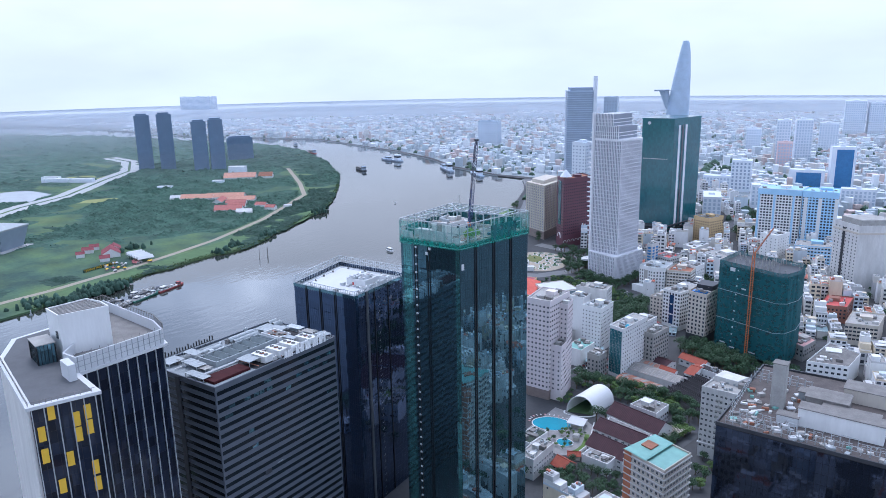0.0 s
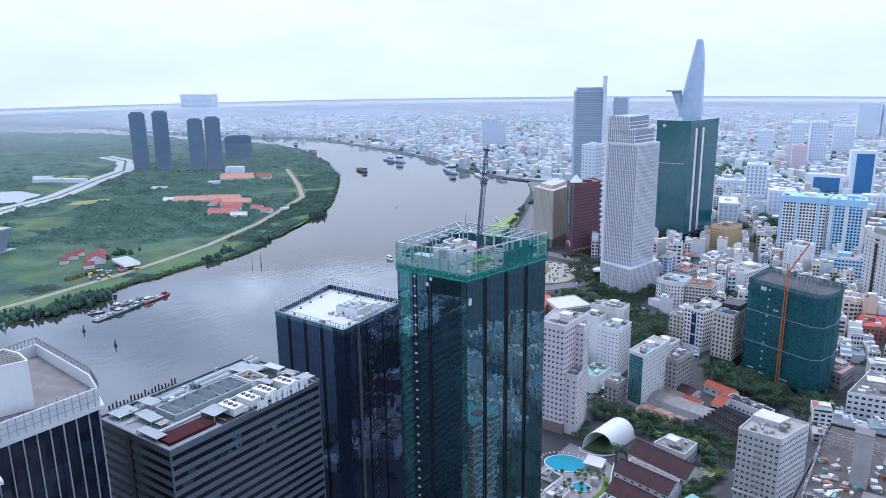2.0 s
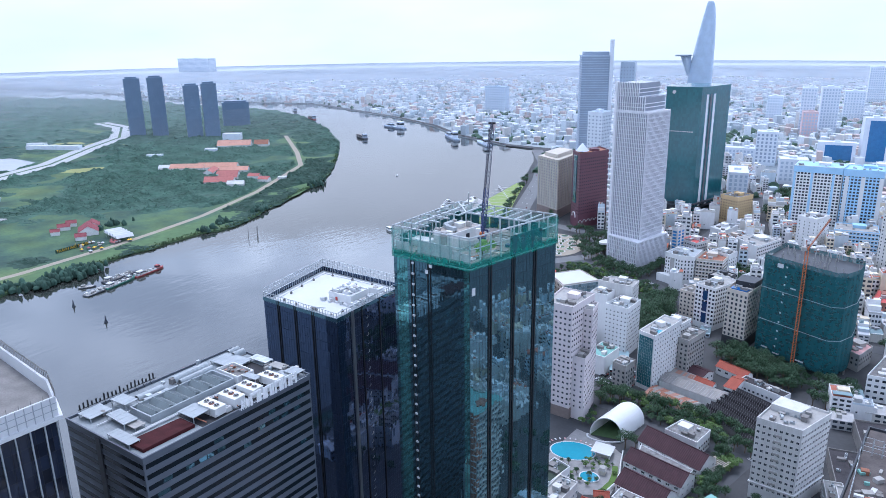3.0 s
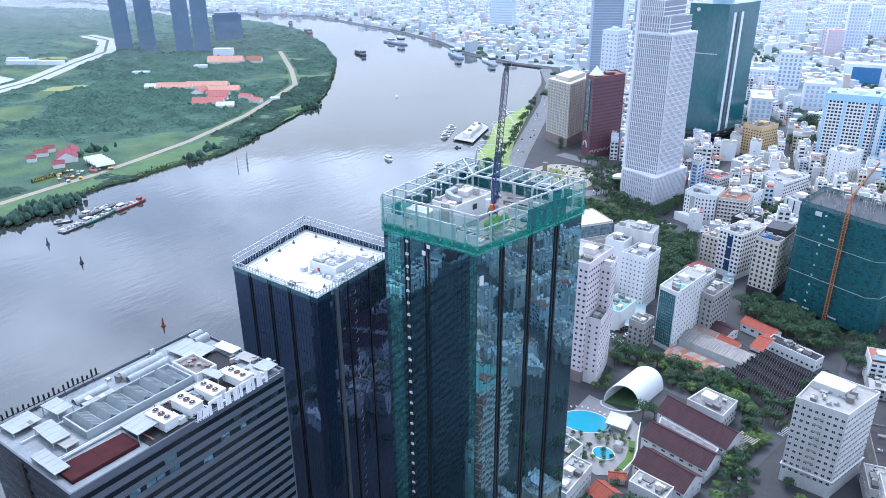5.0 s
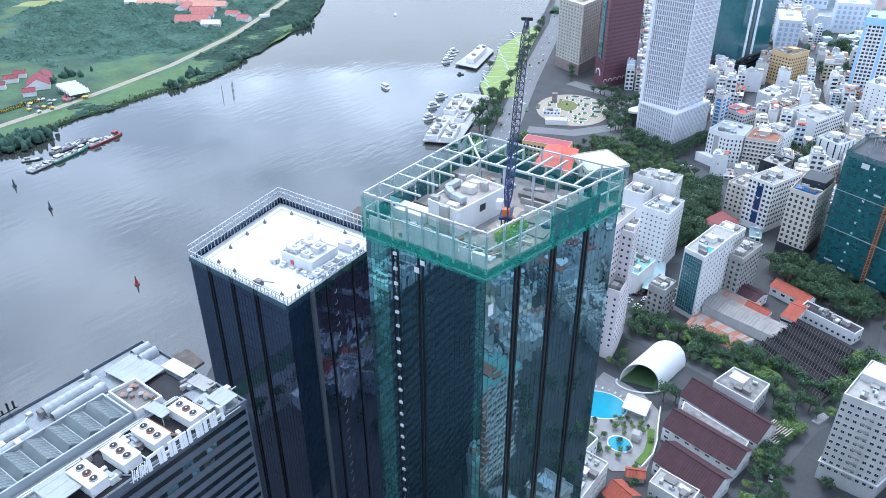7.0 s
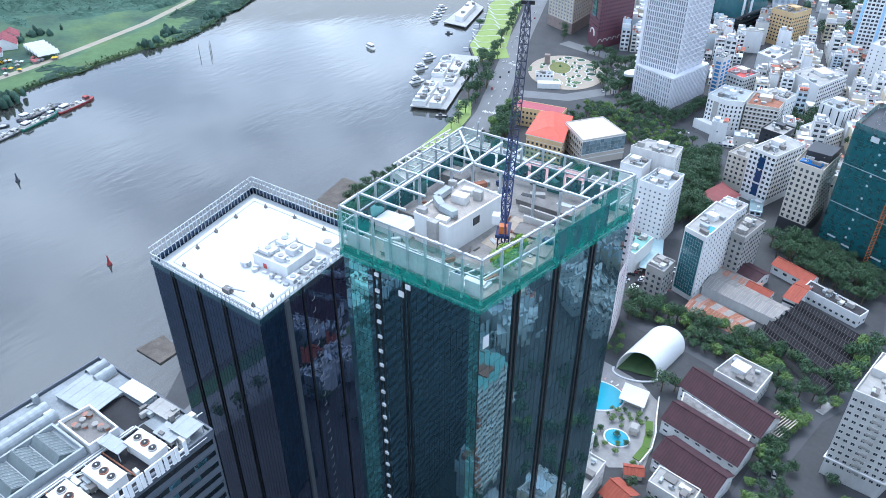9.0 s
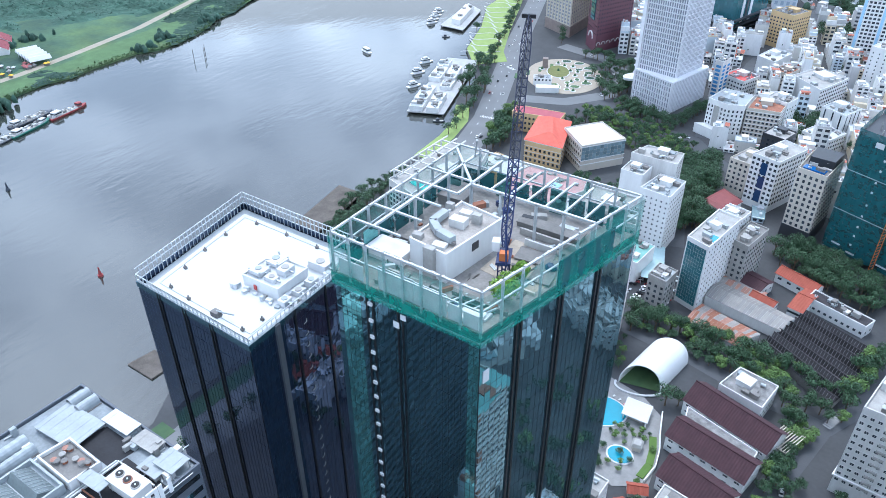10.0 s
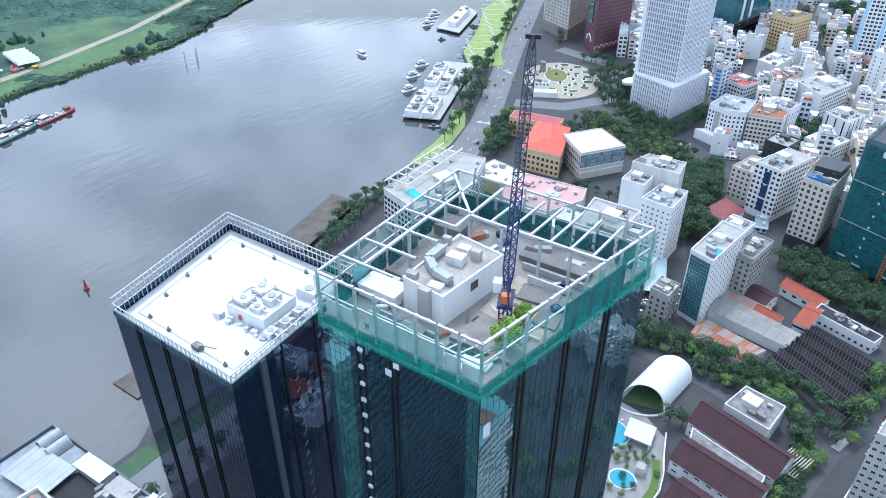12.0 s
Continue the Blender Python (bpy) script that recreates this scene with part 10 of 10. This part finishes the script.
        box(bm, x - a, x + a, y - b, y + b, top_z - (0.3 if style == 2 else 0), top_z + rnd.uniform(0.5, 2.0) + (w * 0.12 if style == 2 else 0))
    part("roof_clutter", bm, HROOF, t, kind="stuff")
    vs, fs = [], []
    cols = max(1, int(w / 3.0))
    for j in range(floors):
        z0, z1 = h / floors * j + 0.9, h / floors * j + 2.6
        hw = w / cols * 0.32
        for i in range(cols):
            x = -w / 2 + w * (i + 0.5) / cols
            k = len(vs)
            vs += [(x - hw, -d / 2 - 0.06, z0), (x + hw, -d / 2 - 0.06, z0), (x + hw, -d / 2 - 0.06, z1), (x - hw, -d / 2 - 0.06, z1)]
            fs.append((k, k + 1, k + 2, k + 3))
        for sx in (-1, 1):
            if rnd.random() < 0.5:
                continue
            y = rnd.uniform(-0.35, 0.35) * d
            k = len(vs)
            x = sx * (w / 2 + 0.06)
            vs += [(x, y - 0.5 * sx, z0 + 0.3), (x, y + 0.5 * sx, z0 + 0.3), (x, y + 0.5 * sx, z1 - 0.3), (x, y - 0.5 * sx, z1 - 0.3)]
            fs.append((k, k + 1, k + 2, k + 3))
    ob = new("glazing", raw("glazing", vs, fs, GLASS))
    ob.parent = t
    BASE[ob] = BASE[t]
    tagged(ob, kind="stuff")
    return t


HOUSES = []
hr = random.Random(5)
for k in range(24):
    w, d = hr.choice((4.5, 5, 6, 7, 8.5, 10, 13)) + hr.uniform(0, 1.5), hr.uniform(11, 19)
    fl = hr.choice((2, 2, 3, 3, 4, 4, 5, 6, 7)) if k % 5 != 2 else hr.choice((1, 2, 2))
    HOUSES.append((make_house(100 + k, w, d, fl * 3.4, fl), w, d))
WANTED = []
ROADS = [[(-352, 735), (-318, 722), (-282, 704), (-246, 700), (-214, 668), (-180, 664), (-120, 648), (-40, 650), (120, 690)], [(-246, 700), (-232, 650), (-222, 600), (-205, 548)], [(-240, 708), (-248, 800), (-252, 900), (-250, 1000), (-230, 1200)],
         [(-205, 462), (-170, 458), (-130, 448), (-104, 446), (-88, 480), (-84, 520), (-86, 560)], [(-106, 448), (-114, 410), (-118, 380), (-116, 330), (-108, 250)]]
NO_HOUSE = [[(-345, 735), (-265, 712), (-222, 690), (-200, 640), (-200, 560), (-215, 560), (-345, 640)], [(-400, 860), (-320, 720), (-255, 700), (-258, 815), (-300, 830)], [(-215, 480), (-80, 440), (-80, 575), (-215, 565)], [(-205, 320), (-100, 320), (-100, 475), (-230, 475)]]


def house_field(x0, x1, y0, y1, step_x, step_y, deg, keep=0.9, cond=None):
    c_, s_ = math.cos(radians(deg)), math.sin(radians(deg))
    cx, cy = (x0 + x1) / 2, (y0 + y1) / 2
    nx, ny = int((x1 - x0) / step_x), int((y1 - y0) / step_y)
    for j in range(ny):
        for i in range(nx):
            if i % 13 == 12 or j % 6 == 5 or hr.random() > keep:
                continue
            a, b = x0 + step_x * (i + 0.5) - cx + hr.uniform(-1, 1), y0 + step_y * (j + 0.5) - cy + hr.uniform(-1.5, 1.5)
            x, y = cx + c_ * a - s_ * b, cy + s_ * a + c_ * b
            if any(inside(x, y, t_) for t_ in TAKEN) or any(inside(x, y, t_) for t_ in NO_HOUSE) or any(near_line(x, y, r_, 12) for r_ in ROADS) or (cond and not cond(x, y)):
                continue
            k = hr.randrange(len(HOUSES))
            m = pose(x, y, 0, 0, 0, deg + hr.choice((0, 0, 0, 0, 90, 180)) + hr.uniform(-2, 2)) @ Matrix.Diagonal((min(1.25, step_x / HOUSES[k][1] * hr.uniform(0.85, 1.0)) if HOUSES[k][1] > step_x else hr.uniform(1.0, 1.25), hr.uniform(0.9, 1.1), hr.uniform(0.75, 1.3), 1))
            WANTED.append((k, m))


TAKEN2 = list(TAKEN)
TAKEN[:] = [grow(t_, 4.5) for t_ in TAKEN2]
house_field(-300, 190, 640, 1130, 9.5, 16.5, 14, 0.93)
house_field(-66, 110, 320, 660, 10.5, 17, 12, 0.92)
house_field(-135, -60, 600, 680, 10.5, 16, 12, 0.92)
house_field(-420, -300, 870, 1080, 11, 17.5, 24, 0.88)
house_field(-560, -250, 1080, 1330, 14, 19, 24, 0.85, lambda x, y: not near_line(x, y, QUAY, 26) and x > -0.46 * (y - 1100) - 560)
TAKEN[:] = TAKEN2
settle([h_[0] for h_ in HOUSES], WANTED, 100, (-130, 500), "house_rows", {HOUSE: HOUSE_I, HROOF: HROOF_I}, "rows of pale flat-roofed town houses", "houses")

# vehicles
def make_car(label, body_m):
    t = thing("car", label, "car", group="parked and driving cars")
    bm = bmesh.new()
    vs0 = [(-2.1, -0.85), (2.1, -0.85), (2.1, 0.85), (-2.1, 0.85)]
    prism(bm, vs0, 0.3, 0.85)
    bmesh.ops.bevel(bm, geom=list(bm.edges), offset=0.1, segments=1, affect="EDGES")
    part("body", bm, body_m, t)
    bm = bmesh.new()
    prism(bm, [(-1.5, -0.78), (0.9, -0.78), (0.9, 0.78), (-1.5, 0.78)], 0.85, 1.45, [(-1.1, -0.65), (0.4, -0.65), (0.4, 0.65), (-1.1, 0.65)])
    part("cabin", bm, GLASS, t)
    bm = bmesh.new()
    prism(bm, [(-1.05, -0.62), (0.35, -0.62), (0.35, 0.62), (-1.05, 0.62)], 1.45, 1.5)
    part("roof", bm, body_m, t)
    for sx in (-1.3, 1.3):
        for sy in (-0.8, 0.8):
            bm = bmesh.new()
            bmesh.ops.create_cone(bm, cap_ends=True, segments=10, radius1=0.32, radius2=0.32, depth=0.22, matrix=Matrix.Translation((sx, sy, 0.32)) @ Matrix.Rotation(math.pi / 2, 4, "X"))
            part("wheel", bm, BLACKM, t)
    return t


CARS = [make_car("white saloon car on the asphalt", WHITE), make_car("silver saloon car on the asphalt", STEEL), make_car("black saloon car on the asphalt", BLACKM), make_car("red saloon car on the asphalt", REDH)]
CFREE = [[True] for _ in CARS]
crr = random.Random(12)


def park_car(x, y, deg, z=0.1):
    k = crr.choice((0, 0, 0, 1, 1, 2, 2, 3))
    m = pose(x, y, z, 0, 0, deg)
    if CFREE[k][0]:
        CFREE[k][0] = False
        CARS[k].matrix_basis = m
    else:
        copy_thing(CARS[k], m)


for a, b in zip(QUAY[1:10], QUAY[2:11]):
    L = math.dist(a, b)
    dg = math.degrees(math.atan2(b[1] - a[1], b[0] - a[0]))
    for _ in range(int(L / 24)):
        t_, off = crr.random(), crr.choice((-7.5, -3.8, 3.8, 7.5)) * 0.8
        park_car(a[0] + (b[0] - a[0]) * t_ - math.sin(radians(dg)) * off, a[1] + (b[1] - a[1]) * t_ + math.cos(radians(dg)) * off, dg + (180 if off > 0 else 0))
for i in range(13):
    for j, x in enumerate((-214, -207, -199, -193)):
        if crr.random() < 0.82 and not (j == 0 and i < 1):
            park_car(x + i * 0.5 + crr.uniform(-0.4, 0.4), 486 + 3.1 * i, 8 + crr.uniform(-5, 5), 0.05)
for k in range(9):
    park_car(-92 + 0.9 * k, 452 + 6.5 * k, 75, 0.12)
for (x, y, dg) in ((-268, 703, -20), (-250, 702, -10), (-243, 720, 95), (-300, 716, -28), (-112, 400, 100), (-117, 372, 95), (-340, 745, -40), (-345, 770, 80), (-352, 800, 120), (-390, 836, 170), (-244, 760, 93), (-250, 840, 92)):
    park_car(x, y, dg, 0.13)

# ---------------------------------------------------------------- the far city, uncountable
FV, FF = [], []
fr_ = np.random.RandomState(77)


def far_box(x, y, w, d, h, a):
    k = len(FV)
    c_, s_ = math.cos(a), math.sin(a)
    for z in (0, h):
        for p, q in ((-w, -d), (w, -d), (w, d), (-w, d)):
            FV.append((x + (c_ * p - s_ * q) / 2, y + (s_ * p + c_ * q) / 2, z))
    FF.extend(((k, k + 1, k + 5, k + 4), (k + 1, k + 2, k + 6, k + 5), (k + 2, k + 3, k + 7, k + 6), (k + 3, k, k + 4, k + 7), (k + 4, k + 5, k + 6, k + 7)))


SHORE = [(p[0], p[1]) for p in NEAR_BANK[14:]]
LAND = [(p[0] + 6, p[1] + 14) for p in SHORE] + [(-4600, 4700), (1500, 4700), (1500, 1000), (-60, 1000)]
got = 0
while got < 27000:
    x, y = fr_.uniform(-4300, 900), fr_.uniform(1080, 4600)
    dist = math.hypot(x + 60, y - 90)
    if dist > 4650 or x > 60 + 0.3 * y or (y < 1340 and x < -240) or not inside(x, y, LAND) or near_line(x, y, SHORE, 22):
        continue
    if any(inside(x, y, t_) for t_ in TAKEN):
        continue
    g_ = noise.noise(Vector((x * 0.004, y * 0.004, 1.0)))
    if g_ < -0.28 and fr_.rand() < 0.8:
        continue
    sc = 0.75 + dist / 3400
    h = fr_.gamma(2.2, 2.6) + 4
    if dist < 2600 and fr_.rand() < 0.006:
        h = fr_.uniform(20, 42)
    far_box(x, y, fr_.uniform(5.5, 13) * sc, fr_.uniform(7, 16) * sc, h, 0.3 + fr_.normal() * 0.3 + (1.57 if fr_.rand() < 0.3 else 0))
    got += 1
for _ in range(260):
    x, y = fr_.uniform(-4300, -1900), fr_.uniform(1850, 2500)
    far_box(x, y, fr_.uniform(20, 80), fr_.uniform(15, 30), fr_.uniform(6, 16), 0.2)
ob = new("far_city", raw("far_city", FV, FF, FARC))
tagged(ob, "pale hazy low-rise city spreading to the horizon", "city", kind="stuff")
# far trees between the roofs
GV, GF = [], []
SC_V, SC_F = GV, GF
for _ in range(5200):
    x, y = srr.uniform(-2600, 500), srr.uniform(1080, 2900)
    if noise.noise(Vector((x * 0.006, y * 0.006, 5.0))) < 0.05 and srr.rand() < 0.75:
        continue
    if not inside(x, y, LAND):
        continue
    clump(x, y, srr.uniform(4, 11), srr.uniform(5, 10))
ob = new("far_greenery", raw("far_greenery", GV, GF, mat("far_tree_leaves", (0.06, 0.11, 0.07), 0.9, 0.3, 40, 4, 0, rnd="island", rnd_amt=0.3)))
tagged(ob, "blue-green tree patches among the far roofs", "trees", kind="stuff")

# houses behind the start of the walk, added unseen to brighten reflections in the glass walls
NEAR_ROWS = []
for j in range(31):
    for i in range(38):
        if i % 10 == 9 or j % 4 == 3 or hr.random() > 0.9:
            continue
        x, y = -306 + 15 * i + hr.uniform(-1.5, 1.5), -420 + 20.5 * j + hr.uniform(-1.5, 1.5)
        if any(inside(x, y, grow(t_, 5)) for t_ in TAKEN):
            continue
        k = hr.randrange(len(HOUSES))
        NEAR_ROWS.append((k, pose(x, y, 0, 0, 0, hr.choice((0, 0, 90, 180)) + hr.uniform(-2, 2)) @ Matrix.Diagonal((1, 1, hr.uniform(0.8, 1.6), 1))))
# More added houses beside the netted tower, for its side reflections.
for j in range(6):
    for i in range(3):
        x, y = -146 + 14 * i + hr.uniform(-1, 1), 236 + 17 * j + hr.uniform(-1, 1)
        if any(inside(x, y, grow(t_, 5)) for t_ in TAKEN):
            continue
        NEAR_ROWS.append((hr.randrange(len(HOUSES)), pose(x, y, 0, 0, 0, 78 + hr.choice((0, 90)) + hr.uniform(-2, 2))))
join_rest("near_house_rows", [h_[0] for h_ in HOUSES], NEAR_ROWS, {HOUSE: HOUSE_I, HROOF: HROOF_I}, "rows of pale town houses added for glass reflections", "houses")
